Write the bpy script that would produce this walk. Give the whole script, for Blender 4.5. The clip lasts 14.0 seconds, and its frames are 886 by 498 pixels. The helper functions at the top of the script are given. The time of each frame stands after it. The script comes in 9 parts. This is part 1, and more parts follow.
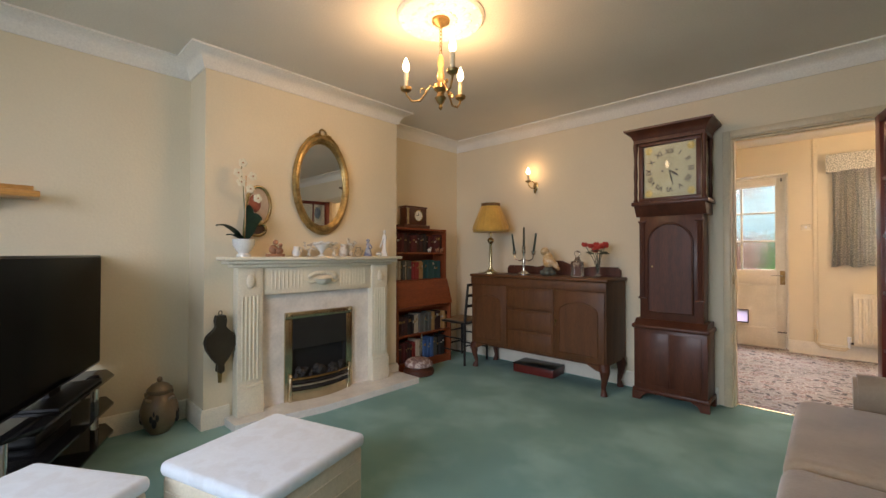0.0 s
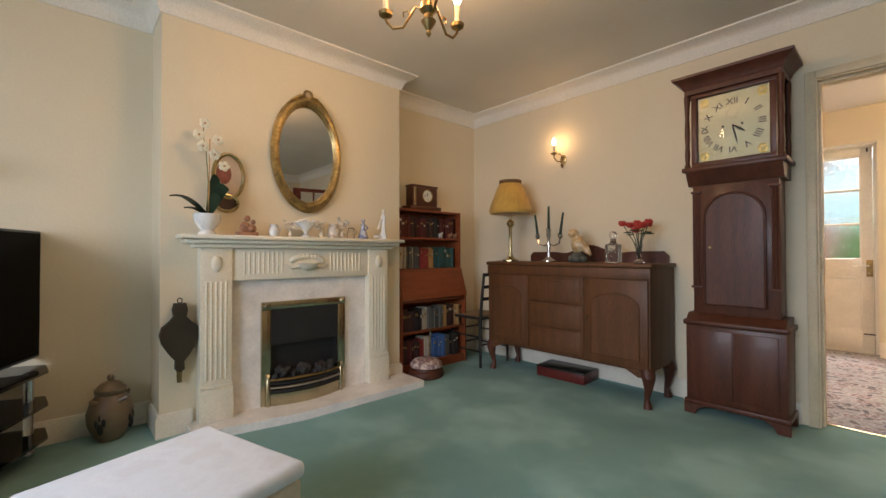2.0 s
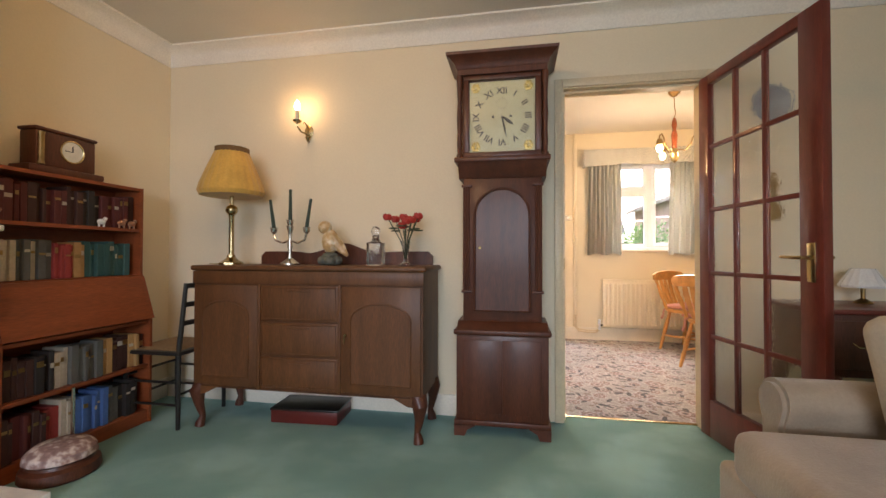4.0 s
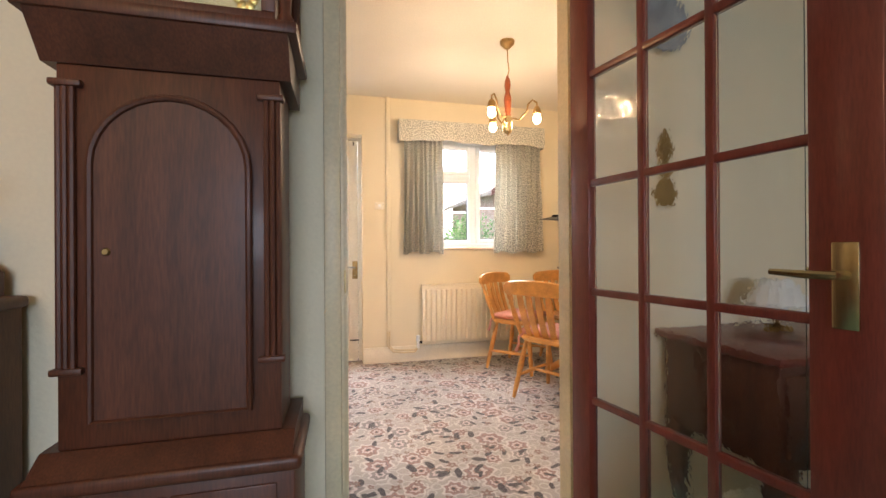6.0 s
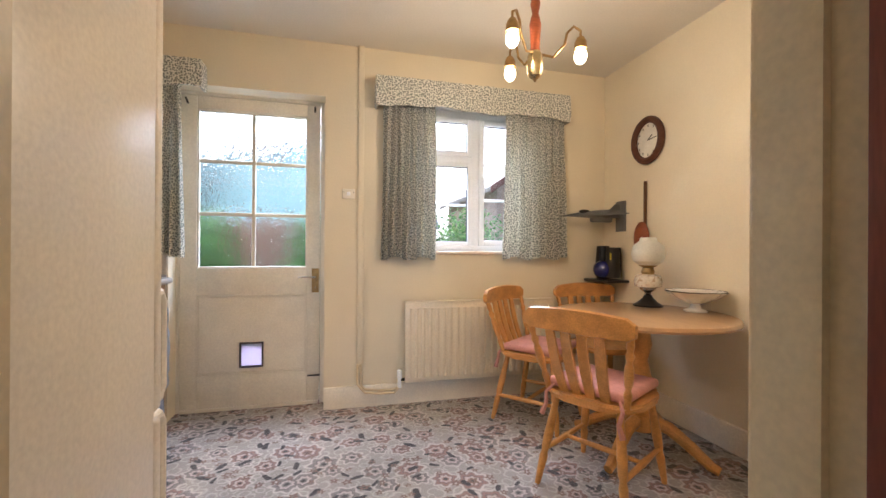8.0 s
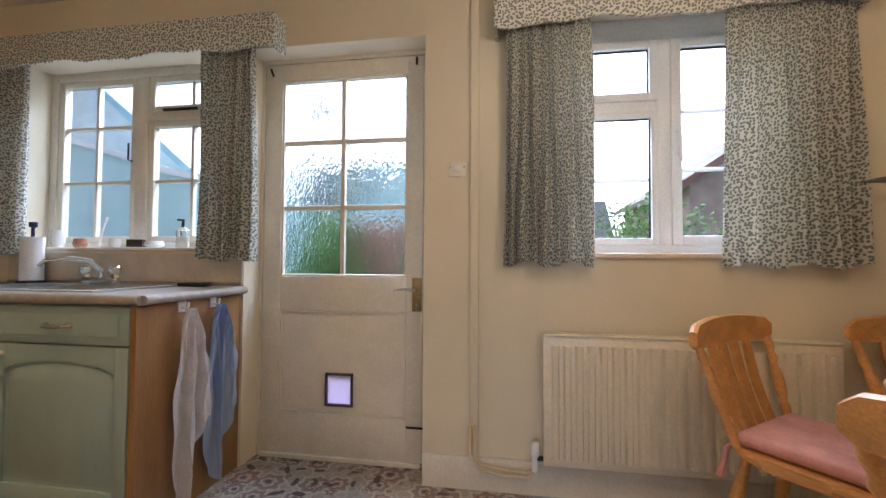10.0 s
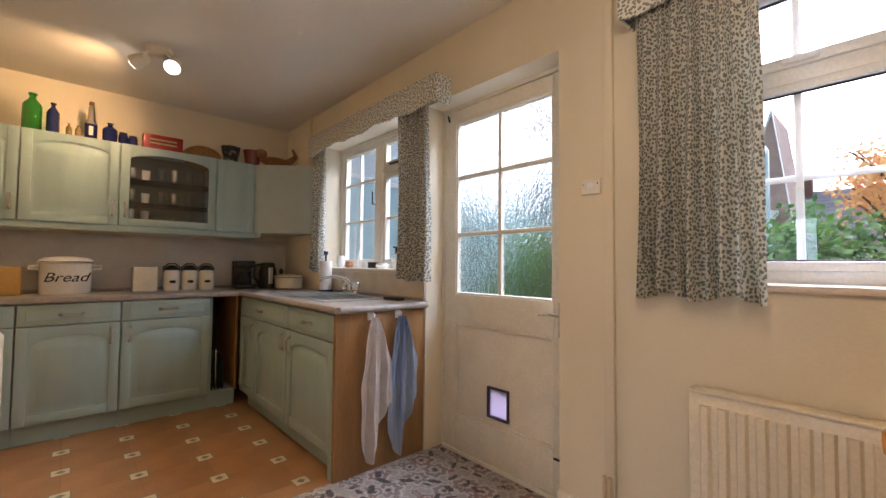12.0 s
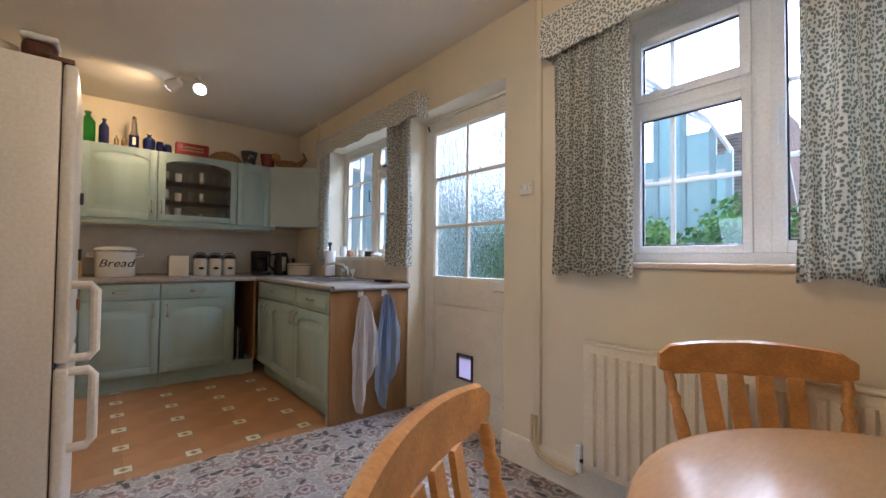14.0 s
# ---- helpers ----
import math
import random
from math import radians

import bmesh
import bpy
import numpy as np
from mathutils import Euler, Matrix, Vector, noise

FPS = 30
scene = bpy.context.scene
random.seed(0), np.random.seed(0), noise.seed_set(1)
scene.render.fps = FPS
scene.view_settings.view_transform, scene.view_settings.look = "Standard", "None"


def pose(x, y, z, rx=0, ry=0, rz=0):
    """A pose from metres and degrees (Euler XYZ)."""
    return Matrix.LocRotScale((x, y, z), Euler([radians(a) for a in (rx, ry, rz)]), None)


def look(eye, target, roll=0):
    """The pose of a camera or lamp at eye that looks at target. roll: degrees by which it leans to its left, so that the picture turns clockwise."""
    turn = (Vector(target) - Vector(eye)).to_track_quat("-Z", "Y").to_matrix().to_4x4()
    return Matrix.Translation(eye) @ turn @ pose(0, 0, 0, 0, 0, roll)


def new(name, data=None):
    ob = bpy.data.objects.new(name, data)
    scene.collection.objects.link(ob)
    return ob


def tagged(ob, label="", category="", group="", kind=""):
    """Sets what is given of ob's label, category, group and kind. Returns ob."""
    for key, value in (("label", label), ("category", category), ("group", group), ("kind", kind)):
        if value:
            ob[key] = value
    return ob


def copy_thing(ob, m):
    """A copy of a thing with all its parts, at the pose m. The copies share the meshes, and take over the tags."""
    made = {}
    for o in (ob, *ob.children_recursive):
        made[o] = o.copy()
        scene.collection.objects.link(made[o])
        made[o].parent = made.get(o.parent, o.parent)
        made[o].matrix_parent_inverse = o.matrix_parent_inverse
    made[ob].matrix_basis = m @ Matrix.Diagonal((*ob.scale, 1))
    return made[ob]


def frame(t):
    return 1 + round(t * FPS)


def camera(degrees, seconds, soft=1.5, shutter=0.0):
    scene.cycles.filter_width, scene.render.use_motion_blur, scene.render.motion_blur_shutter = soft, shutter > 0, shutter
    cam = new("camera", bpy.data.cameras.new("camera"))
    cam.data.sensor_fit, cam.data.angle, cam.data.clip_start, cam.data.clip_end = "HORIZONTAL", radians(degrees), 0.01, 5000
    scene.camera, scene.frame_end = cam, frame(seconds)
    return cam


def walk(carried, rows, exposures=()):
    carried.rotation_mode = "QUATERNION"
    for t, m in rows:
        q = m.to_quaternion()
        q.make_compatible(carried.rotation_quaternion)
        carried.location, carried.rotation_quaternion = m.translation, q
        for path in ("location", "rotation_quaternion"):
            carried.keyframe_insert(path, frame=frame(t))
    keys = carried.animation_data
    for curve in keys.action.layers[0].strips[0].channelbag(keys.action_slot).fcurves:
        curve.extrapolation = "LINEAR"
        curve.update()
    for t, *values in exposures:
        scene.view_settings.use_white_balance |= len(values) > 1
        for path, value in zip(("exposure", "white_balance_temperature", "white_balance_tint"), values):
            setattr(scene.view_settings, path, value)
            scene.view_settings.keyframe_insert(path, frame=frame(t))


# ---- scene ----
cam = camera(94.1, 14.0)
PATH = [
    (0, (0.503, 1.036, 1.155), (-0.865, 2.494, 1.18), 0.1),
    (0.5, (0.488, 1.045, 1.144), (-0.892, 2.493, 1.154), -0.2),
    (1, (0.437, 1.178, 1.086), (-0.981, 2.588, 1.106), -0.1),
    (1.5, (0.374, 1.341, 1.061), (-1.084, 2.711, 1.078), -0.0),
    (2, (0.27, 1.563, 1.018), (-1.211, 2.906, 1.045), -0.1),
    (2.5, (0.095, 1.733, 1.006), (-1.32, 3.147, 1.023), 0.1),
    (3, (-0.151, 1.887, 1.007), (-1.315, 3.514, 1.024), 0.4),
    (3.5, (-0.297, 2.049, 1.026), (-1.063, 3.896, 1.049), 0.1),
    (4, (-0.324, 2.207, 1.018), (-0.674, 4.176, 1.047), 0.1),
    (4.2, (-0.287, 2.275, 1.037), (-0.508, 4.262, 1.048), 0.2),
    (6.3, (-0.009, 3.756, 1.071), (0.5, 5.69, 1.072), -0.1),
    (6.5, (0.022, 3.879, 1.084), (0.539, 5.811, 1.082), 0.1),
    (7, (0.119, 4.164, 1.094), (0.627, 6.098, 1.096), 0.0),
    (7.2, (0.119, 4.245, 1.099), (0.647, 6.174, 1.095), 0.0),
    (9.3, (0.51, 5.105, 1.045), (0.669, 7.099, 1.084), 0.2),
    (9.5, (0.525, 5.227, 1.027), (0.571, 7.226, 1.079), -0.3),
    (9.8, (0.542, 5.414, 1.03), (0.38, 7.406, 1.092), -0.1),
    (10, (0.533, 5.524, 1.04), (0.225, 7.499, 1.101), 0.3),
    (10.5, (0.582, 5.787, 1.055), (-0.137, 7.652, 1.118), 0.6),
    (11, (0.681, 5.886, 1.093), (-0.39, 7.574, 1.151), 0.8),
    (11.5, (0.914, 5.854, 1.135), (-0.419, 7.344, 1.196), 0.8),
    (12, (1.172, 5.804, 1.133), (-0.308, 7.148, 1.213), 0.5),
    (12.5, (1.398, 5.734, 1.147), (-0.114, 7.041, 1.208), 0.5),
    (13, (1.567, 5.7, 1.117), (0.039, 6.989, 1.179), 0.5),
    (13.5, (1.669, 5.689, 1.094), (0.135, 6.971, 1.152), 0.5),
    (14, (1.713, 5.695, 1.084), (0.175, 6.972, 1.138), 0.6),
]
# the camera opens up as it leaves the bright ceiling lamp
EXPOSURES = [(0.0, 0.78, 6450, 19), (1.5, 0.78, 6450, 19), (2.5, 1.15, 6500, 19), (3.0, 1.20, 6500, 19), (3.5, 1.05, 6500, 19), (4.2, 1.25, 6500, 20), (6.3, 1.2, 6050, 17), (7.2, 0.95, 5750, 16),
             (9.3, 0.32, 5100, 11), (10.0, 0.10, 5350, 15), (10.5, -0.02, 5550, 19), (11.0, 0.04, 6100, 20), (11.5, 0.16, 6200, 21), (12.0, 0.14, 5800, 19), (13.0, 0.02, 5250, 16), (14.0, -0.02, 5100, 15)]
walk(cam, [(t, look(eye, target, roll)) for t, eye, target, roll in PATH], EXPOSURES)

# ---- world and light ----
world = bpy.data.worlds.new("overcast")
scene.world = world
world.use_nodes = True
wn = world.node_tree.nodes
sky = wn.new("ShaderNodeTexSky")
sky.sky_type = "NISHITA"
sky.sun_disc = False
sky.sun_elevation, sky.sun_rotation = radians(40), radians(0)
sky.air_density, sky.dust_density = 1.0, 6.0
grey = wn.new("ShaderNodeHueSaturation")
grey.inputs["Saturation"].default_value, grey.inputs["Value"].default_value = 0.3, 2.1
world.node_tree.links.new(sky.outputs[0], grey.inputs["Color"])
world.node_tree.links.new(grey.outputs[0], wn["Background"].inputs[0])
wn["Background"].inputs[1].default_value = 0.15


def lamp(name, kind, energy, colour, m, **size):
    data = bpy.data.lights.new(name, kind)
    data.energy, data.color = energy, colour
    ob = new(name, data)
    ob.matrix_world = m
    if kind == "AREA":
        data.shape = "RECTANGLE"
        data.size, data.size_y = size["w"], size["h"]
    elif kind == "SUN":
        data.angle = size["angle"]
    else:
        data.shadow_soft_size = size.get("r", 0.02)
    return ob


lamp("sun", "SUN", 0.5, (1.0, 0.97, 0.92), look((0, 60, 50), (0, 0, 0)), angle=radians(40))
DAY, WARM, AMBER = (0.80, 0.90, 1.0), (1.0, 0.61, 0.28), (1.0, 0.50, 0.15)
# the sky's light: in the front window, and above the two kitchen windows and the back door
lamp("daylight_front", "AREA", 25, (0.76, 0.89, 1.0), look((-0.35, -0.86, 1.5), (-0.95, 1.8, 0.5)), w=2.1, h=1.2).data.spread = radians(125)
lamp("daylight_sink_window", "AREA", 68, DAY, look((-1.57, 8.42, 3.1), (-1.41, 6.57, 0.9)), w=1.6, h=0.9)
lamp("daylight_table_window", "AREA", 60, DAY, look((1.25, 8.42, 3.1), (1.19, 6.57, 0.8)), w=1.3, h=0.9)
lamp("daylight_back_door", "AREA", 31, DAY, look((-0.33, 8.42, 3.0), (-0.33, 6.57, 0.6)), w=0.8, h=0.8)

# ---- materials ----
MATS = {}


def mat(name, col, rough=0.5, metal=0.0, var=0.12, scale=5.0, fine=0.06, fscale=90.0, bump=0.0, bscale=150.0,
        stretch=(1, 1, 1), coat=0.0, trans=0.0, ior=1.45, emit=0.0, rand=0.0, sheen=0.0, bdist=0.004, two=None):
    """A node material: a base colour with broad stains and fine grain, and a fine relief."""
    if name in MATS:
        return MATS[name]
    m = bpy.data.materials.new(name)
    m.use_nodes = True
    nt = m.node_tree
    N, L = nt.nodes, nt.links
    p = N["Principled BSDF"]
    p.inputs["Roughness"].default_value, p.inputs["Metallic"].default_value = rough, metal
    p.inputs["Coat Weight"].default_value, p.inputs["Transmission Weight"].default_value = coat, trans
    p.inputs["Coat Roughness"].default_value = 0.15
    p.inputs["IOR"].default_value, p.inputs["Sheen Weight"].default_value = ior, sheen
    tc, mp = N.new("ShaderNodeTexCoord"), N.new("ShaderNodeMapping")
    mp.inputs["Scale"].default_value = stretch
    L.new(tc.outputs["Object"], mp.inputs[0])
    a, b = N.new("ShaderNodeTexNoise"), N.new("ShaderNodeTexNoise")
    a.inputs["Scale"].default_value, b.inputs["Scale"].default_value = scale, fscale
    a.inputs["Detail"].default_value, b.inputs["Detail"].default_value = 4, 3
    L.new(mp.outputs[0], a.inputs["Vector"]), L.new(mp.outputs[0], b.inputs["Vector"])
    col = (*col, 1.0)
    ra = N.new("ShaderNodeMapRange")
    ra.inputs["From Min"].default_value, ra.inputs["From Max"].default_value = 0.3, 0.7
    ra.inputs["To Min"].default_value, ra.inputs["To Max"].default_value = 1 - var, 1 + var
    L.new(a.outputs["Fac"], ra.inputs["Value"])
    rb = N.new("ShaderNodeMapRange")
    rb.inputs["From Min"].default_value, rb.inputs["From Max"].default_value = 0.3, 0.7
    rb.inputs["To Min"].default_value, rb.inputs["To Max"].default_value = 1 - fine, 1 + fine
    L.new(b.outputs["Fac"], rb.inputs["Value"])
    mu = N.new("ShaderNodeMath")
    mu.operation = "MULTIPLY"
    L.new(ra.outputs[0], mu.inputs[0]), L.new(rb.outputs[0], mu.inputs[1])
    last = mu.outputs[0]
    if rand:
        oi, rr, m2 = N.new("ShaderNodeObjectInfo"), N.new("ShaderNodeMapRange"), N.new("ShaderNodeMath")
        rr.inputs["To Min"].default_value, rr.inputs["To Max"].default_value = 1 - rand, 1 + rand
        m2.operation = "MULTIPLY"
        L.new(oi.outputs["Random"], rr.inputs["Value"]), L.new(rr.outputs[0], m2.inputs[0]), L.new(last, m2.inputs[1])
        last = m2.outputs[0]
    vm = N.new("ShaderNodeVectorMath")
    vm.operation = "SCALE"
    if two:
        mx = N.new("ShaderNodeMix")
        mx.data_type = "RGBA"
        mx.inputs[6].default_value, mx.inputs[7].default_value = col, (*two, 1.0)
        st = N.new("ShaderNodeMapRange")
        st.inputs["From Min"].default_value, st.inputs["From Max"].default_value = 0.48, 0.62
        L.new(a.outputs["Fac"], st.inputs["Value"]), L.new(st.outputs[0], mx.inputs[0])
        L.new(mx.outputs[2], vm.inputs[0])
    else:
        vm.inputs[0].default_value = col[:3]
    L.new(last, vm.inputs["Scale"]), L.new(vm.outputs[0], p.inputs["Base Color"])
    if bump:
        n, bp = N.new("ShaderNodeTexNoise"), N.new("ShaderNodeBump")
        n.inputs["Scale"].default_value, n.inputs["Detail"].default_value = bscale, 3
        L.new(mp.outputs[0], n.inputs["Vector"])
        bp.inputs["Strength"].default_value, bp.inputs["Distance"].default_value = bump, bdist
        L.new(n.outputs["Fac"], bp.inputs["Height"]), L.new(bp.outputs[0], p.inputs["Normal"])
    if emit:
        p.inputs["Emission Color"].default_value, p.inputs["Emission Strength"].default_value = col, emit
    MATS[name] = m
    return m


def motif(name, ground, inks, scale, rough=0.9, trans=0.0, warp=0.25, upright=False, sheen=0.15, loose=0.85, uv=False):
    """A cloth or carpet with scattered motifs in several inks on a ground colour."""
    m = bpy.data.materials.new(name)
    m.use_nodes = True
    nt = m.node_tree
    N, L = nt.nodes, nt.links
    p = N["Principled BSDF"]
    p.inputs["Roughness"].default_value = rough
    p.inputs["Sheen Weight"].default_value = sheen
    tc, nz, ad = N.new("ShaderNodeTexCoord"), N.new("ShaderNodeTexNoise"), N.new("ShaderNodeVectorMath")
    nz.inputs["Scale"].default_value = scale * 0.8
    at = tc.outputs["UV" if uv else "Object"]
    L.new(at, nz.inputs["Vector"])
    sc = N.new("ShaderNodeVectorMath")
    sc.operation = "SCALE"
    sc.inputs["Scale"].default_value = warp / scale * 2
    L.new(nz.outputs["Color"], sc.inputs[0])
    ad.operation = "ADD"
    L.new(at, ad.inputs[0]), L.new(sc.outputs[0], ad.inputs[1])
    sp, cb = N.new("ShaderNodeSeparateXYZ"), N.new("ShaderNodeCombineXYZ")
    L.new(ad.outputs[0], sp.inputs[0]), L.new(sp.outputs[2 if upright else 1], cb.inputs[1])
    if upright:
        both = N.new("ShaderNodeMath")
        L.new(sp.outputs[0], both.inputs[0]), L.new(sp.outputs[1], both.inputs[1]), L.new(both.outputs[0], cb.inputs[0])
    else:
        L.new(sp.outputs[0], cb.inputs[0])
    prev = None
    for k, (ink, s, lo, hi) in enumerate(inks):
        v = N.new("ShaderNodeTexVoronoi")
        v.voronoi_dimensions = "2D"
        v.inputs["Scale"].default_value = scale * s
        v.inputs["Randomness"].default_value = loose
        L.new(cb.outputs[0], v.inputs["Vector"])
        up, dn, mul = N.new("ShaderNodeMapRange"), N.new("ShaderNodeMapRange"), N.new("ShaderNodeMath")
        up.inputs["From Min"].default_value, up.inputs["From Max"].default_value = lo - 0.04, lo + 0.04
        dn.inputs["From Min"].default_value, dn.inputs["From Max"].default_value = hi + 0.05, hi - 0.05
        L.new(v.outputs["Distance"], up.inputs["Value"]), L.new(v.outputs["Distance"], dn.inputs["Value"])
        mul.operation = "MULTIPLY"
        L.new(up.outputs[0], mul.inputs[0]), L.new(dn.outputs[0], mul.inputs[1])
        mx = N.new("ShaderNodeMix")
        mx.data_type = "RGBA"
        L.new(mul.outputs[0], mx.inputs[0])
        if prev is None:
            mx.inputs[6].default_value = (*ground, 1)
        else:
            L.new(prev, mx.inputs[6])
        mx.inputs[7].default_value = (*ink, 1)
        prev = mx.outputs[2]
    L.new(prev, p.inputs["Base Color"])
    f, bp = N.new("ShaderNodeTexNoise"), N.new("ShaderNodeBump")
    f.inputs["Scale"].default_value = 400
    L.new(tc.outputs["Object"], f.inputs["Vector"])
    bp.inputs["Strength"].default_value, bp.inputs["Distance"].default_value = 0.4, 0.003
    L.new(f.outputs["Fac"], bp.inputs["Height"]), L.new(bp.outputs[0], p.inputs["Normal"])
    if trans:
        tl, ms = N.new("ShaderNodeBsdfTranslucent"), N.new("ShaderNodeMixShader")
        ms.inputs[0].default_value = trans
        L.new(prev, tl.inputs[0]), L.new(p.outputs[0], ms.inputs[1]), L.new(tl.outputs[0], ms.inputs[2])
        L.new(ms.outputs[0], N["Material Output"].inputs[0])
    MATS[name] = m
    return m


WALL = mat("cream_wall_paint", (0.80, 0.70, 0.515), 0.75, var=0.04, scale=1.3, fine=0.02, bump=0.25, bscale=60)
KWALL = mat("kitchen_wall_paint", (0.78, 0.70, 0.535), 0.7, var=0.05, scale=1.6, fine=0.02, bump=0.2, bscale=70)
CEIL = mat("stippled_ceiling_paint", (0.74, 0.70, 0.62), 0.85, var=0.05, scale=1.2, fine=0.03, bump=0.6, bscale=90)
COVE = mat("coving_paint", (0.86, 0.82, 0.74), 0.6, var=0.03)
# lamp warmth and shade are put into the trim colour, daylight into the skirting
TRIM = mat("cream_gloss_trim", (0.70, 0.58, 0.385), 0.4, var=0.06, scale=8)
SKIRT = mat("pale_skirting_paint", (0.82, 0.76, 0.64), 0.4, var=0.05, scale=8)
GREEN = mat("green_carpet", (0.215, 0.40, 0.375), 0.95, var=0.16, scale=1.8, fine=0.16, fscale=220, bump=0.8, bscale=350, sheen=0.05, two=(0.28, 0.475, 0.45))
MAHOG = mat("dark_mahogany", (0.088, 0.026, 0.012), 0.46, var=0.25, scale=3, fine=0.25, fscale=40, stretch=(6, 6, 0.6), coat=0.1, bump=0.04)
OAKD = mat("brown_oak_veneer", (0.118, 0.046, 0.015), 0.52, var=0.2, scale=3, fine=0.22, fscale=45, stretch=(6, 6, 0.7), coat=0.04, bump=0.06)
TEAK = mat("red_brown_veneer", (0.25, 0.060, 0.018), 0.5, var=0.18, scale=3, fine=0.18, fscale=40, stretch=(1, 0.6, 6), coat=0.05)
DOORRED = mat("red_brown_door_stain", (0.15, 0.028, 0.018), 0.35, var=0.18, scale=4, fine=0.15, fscale=50, stretch=(6, 6, 0.7), coat=0.3)
PINE = mat("honey_pine", (0.60, 0.30, 0.085), 0.32, var=0.18, scale=3, fine=0.14, fscale=30, stretch=(5, 1, 5), coat=0.35)
OAKP = mat("oak_end_panel", (0.31, 0.17, 0.065), 0.45, var=0.14, scale=3, fine=0.12, fscale=60, stretch=(5, 5, 0.5))
BLACKW = mat("black_lacquer", (0.02, 0.017, 0.015), 0.35, var=0.2, coat=0.2)
BRASS = mat("polished_brass", (0.52, 0.41, 0.22), 0.25, 1.0, var=0.15, scale=14)
OLDBRASS = mat("aged_brass", (0.36, 0.24, 0.10), 0.38, 1.0, var=0.3, scale=18)
GILT = mat("antique_gilt", (0.42, 0.30, 0.125), 0.28, 0.9, var=0.35, scale=22, fine=0.2, bump=0.3)
SILVER = mat("silver_plate", (0.66, 0.63, 0.58), 0.22, 1.0, var=0.12, scale=15)
CHROME = mat("chrome", (0.72, 0.72, 0.72), 0.12, 1.0, var=0.05)
MIRROR = mat("mirror_glass", (0.80, 0.80, 0.78), 0.015, 1.0, var=0.02, fine=0.0)
GLASS = mat("clear_glass", (0.97, 0.98, 0.98), 0.0, var=0.0, fine=0.0, trans=1.0, ior=1.45)
RIPPLE = mat("rippled_door_glass", (0.96, 0.97, 0.96), 0.03, var=0.0, fine=0.0, trans=1.0, ior=1.45, bump=0.35, bscale=22, bdist=0.006)
CUTGLASS = mat("cut_glass", (0.95, 0.95, 0.97), 0.03, var=0.0, fine=0.0, trans=1.0, ior=1.5, bump=0.5, bscale=90)
OBSCURE = mat("obscured_glass", (0.95, 0.98, 0.98), 0.02, var=0.0, fine=0.0, trans=1.0, ior=1.45, bump=1.0, bscale=13, bdist=0.022, stretch=(1.7, 1.7, 0.9))
PORC = mat("white_porcelain", (0.80, 0.79, 0.76), 0.18, var=0.05, coat=0.4)
MARBLE = mat("cream_marble", (0.84, 0.80, 0.75), 0.25, var=0.10, scale=7, fine=0.05, fscale=50, coat=0.2)
SURROUND = mat("cream_surround_paint", (0.82, 0.76, 0.61), 0.4, var=0.04, scale=5)
BLACK = mat("black_plastic", (0.012, 0.012, 0.013), 0.3, var=0.1)
PEWTER = mat("dull_pewter", (0.50, 0.48, 0.44), 0.3, 1.0, var=0.15)
BELLOW = mat("dark_olive_wood", (0.042, 0.034, 0.022), 0.45, var=0.3, scale=6)
BLACKM = mat("matt_black_iron", (0.018, 0.018, 0.018), 0.6, var=0.2)
COAL = mat("imitation_coal", (0.03, 0.028, 0.026), 0.8, var=0.5, scale=40, bump=1.0, bscale=60)
SCREEN = mat("tv_screen", (0.002, 0.002, 0.003), 0.12, var=0.05, ior=1.12)
SMOKED = mat("smoked_glass", (0.012, 0.012, 0.014), 0.06, var=0.05)
VELVET = mat("white_velvet", (0.70, 0.75, 0.82), 0.9, var=0.07, scale=11, fine=0.02, bump=0.12, bscale=30, sheen=0.6, two=(0.61, 0.64, 0.69))
STOOLSIDE = mat("cream_stool_fabric", (0.62, 0.55, 0.43), 0.85, var=0.08, bump=0.3)
SOFA = mat("beige_suede", (0.36, 0.28, 0.20), 0.9, var=0.14, scale=5, fine=0.05, sheen=0.4, bump=0.25, bscale=120)
SHADE = mat("gold_pleated_fabric", (0.62, 0.36, 0.07), 0.75, var=0.12, scale=10, sheen=0.3)
WHITEP = mat("white_gloss_paint", (0.80, 0.76, 0.66), 0.32, var=0.05, scale=6)
UPVC = mat("white_upvc", (0.90, 0.92, 0.95), 0.28, var=0.02)
RADP = mat("radiator_enamel", (0.82, 0.74, 0.58), 0.3, var=0.03)
SAGE = mat("sage_green_cabinet", (0.355, 0.465, 0.442), 0.38, var=0.05, scale=3, fine=0.02, fscale=60, stretch=(3, 3, 0.6))
WORKTOP = mat("grey_laminate", (0.36, 0.33, 0.30), 0.35, var=0.12, scale=30, fine=0.15, fscale=200)
TILEW = mat("kitchen_splash_paint", (0.55, 0.52, 0.48), 0.4, var=0.08)
STEEL = mat("stainless_steel", (0.58, 0.59, 0.60), 0.28, 1.0, var=0.06)
FRIDGE = mat("off_white_enamel", (0.86, 0.80, 0.70), 0.3, var=0.03, bump=0.08, bscale=200)
ENAMEL = mat("cream_enamel", (0.78, 0.72, 0.58), 0.25, var=0.05, coat=0.3)
PINK = mat("pink_cushion_cloth", (0.60, 0.30, 0.26), 0.9, var=0.15, scale=14, bump=0.3)
GLOW = mat("lit_bulb", (1.0, 0.78, 0.45), 0.3, var=0.0, fine=0.0, emit=7.0)
GLOWW = mat("lit_spot", (1.0, 0.86, 0.62), 0.3, var=0.0, fine=0.0, emit=10.0)
CANDLE = mat("ivory_candle_tube", (0.75, 0.66, 0.46), 0.5, var=0.05)
LEAF = mat("dark_green_leaf", (0.030, 0.060, 0.030), 0.35, var=0.25, scale=12)
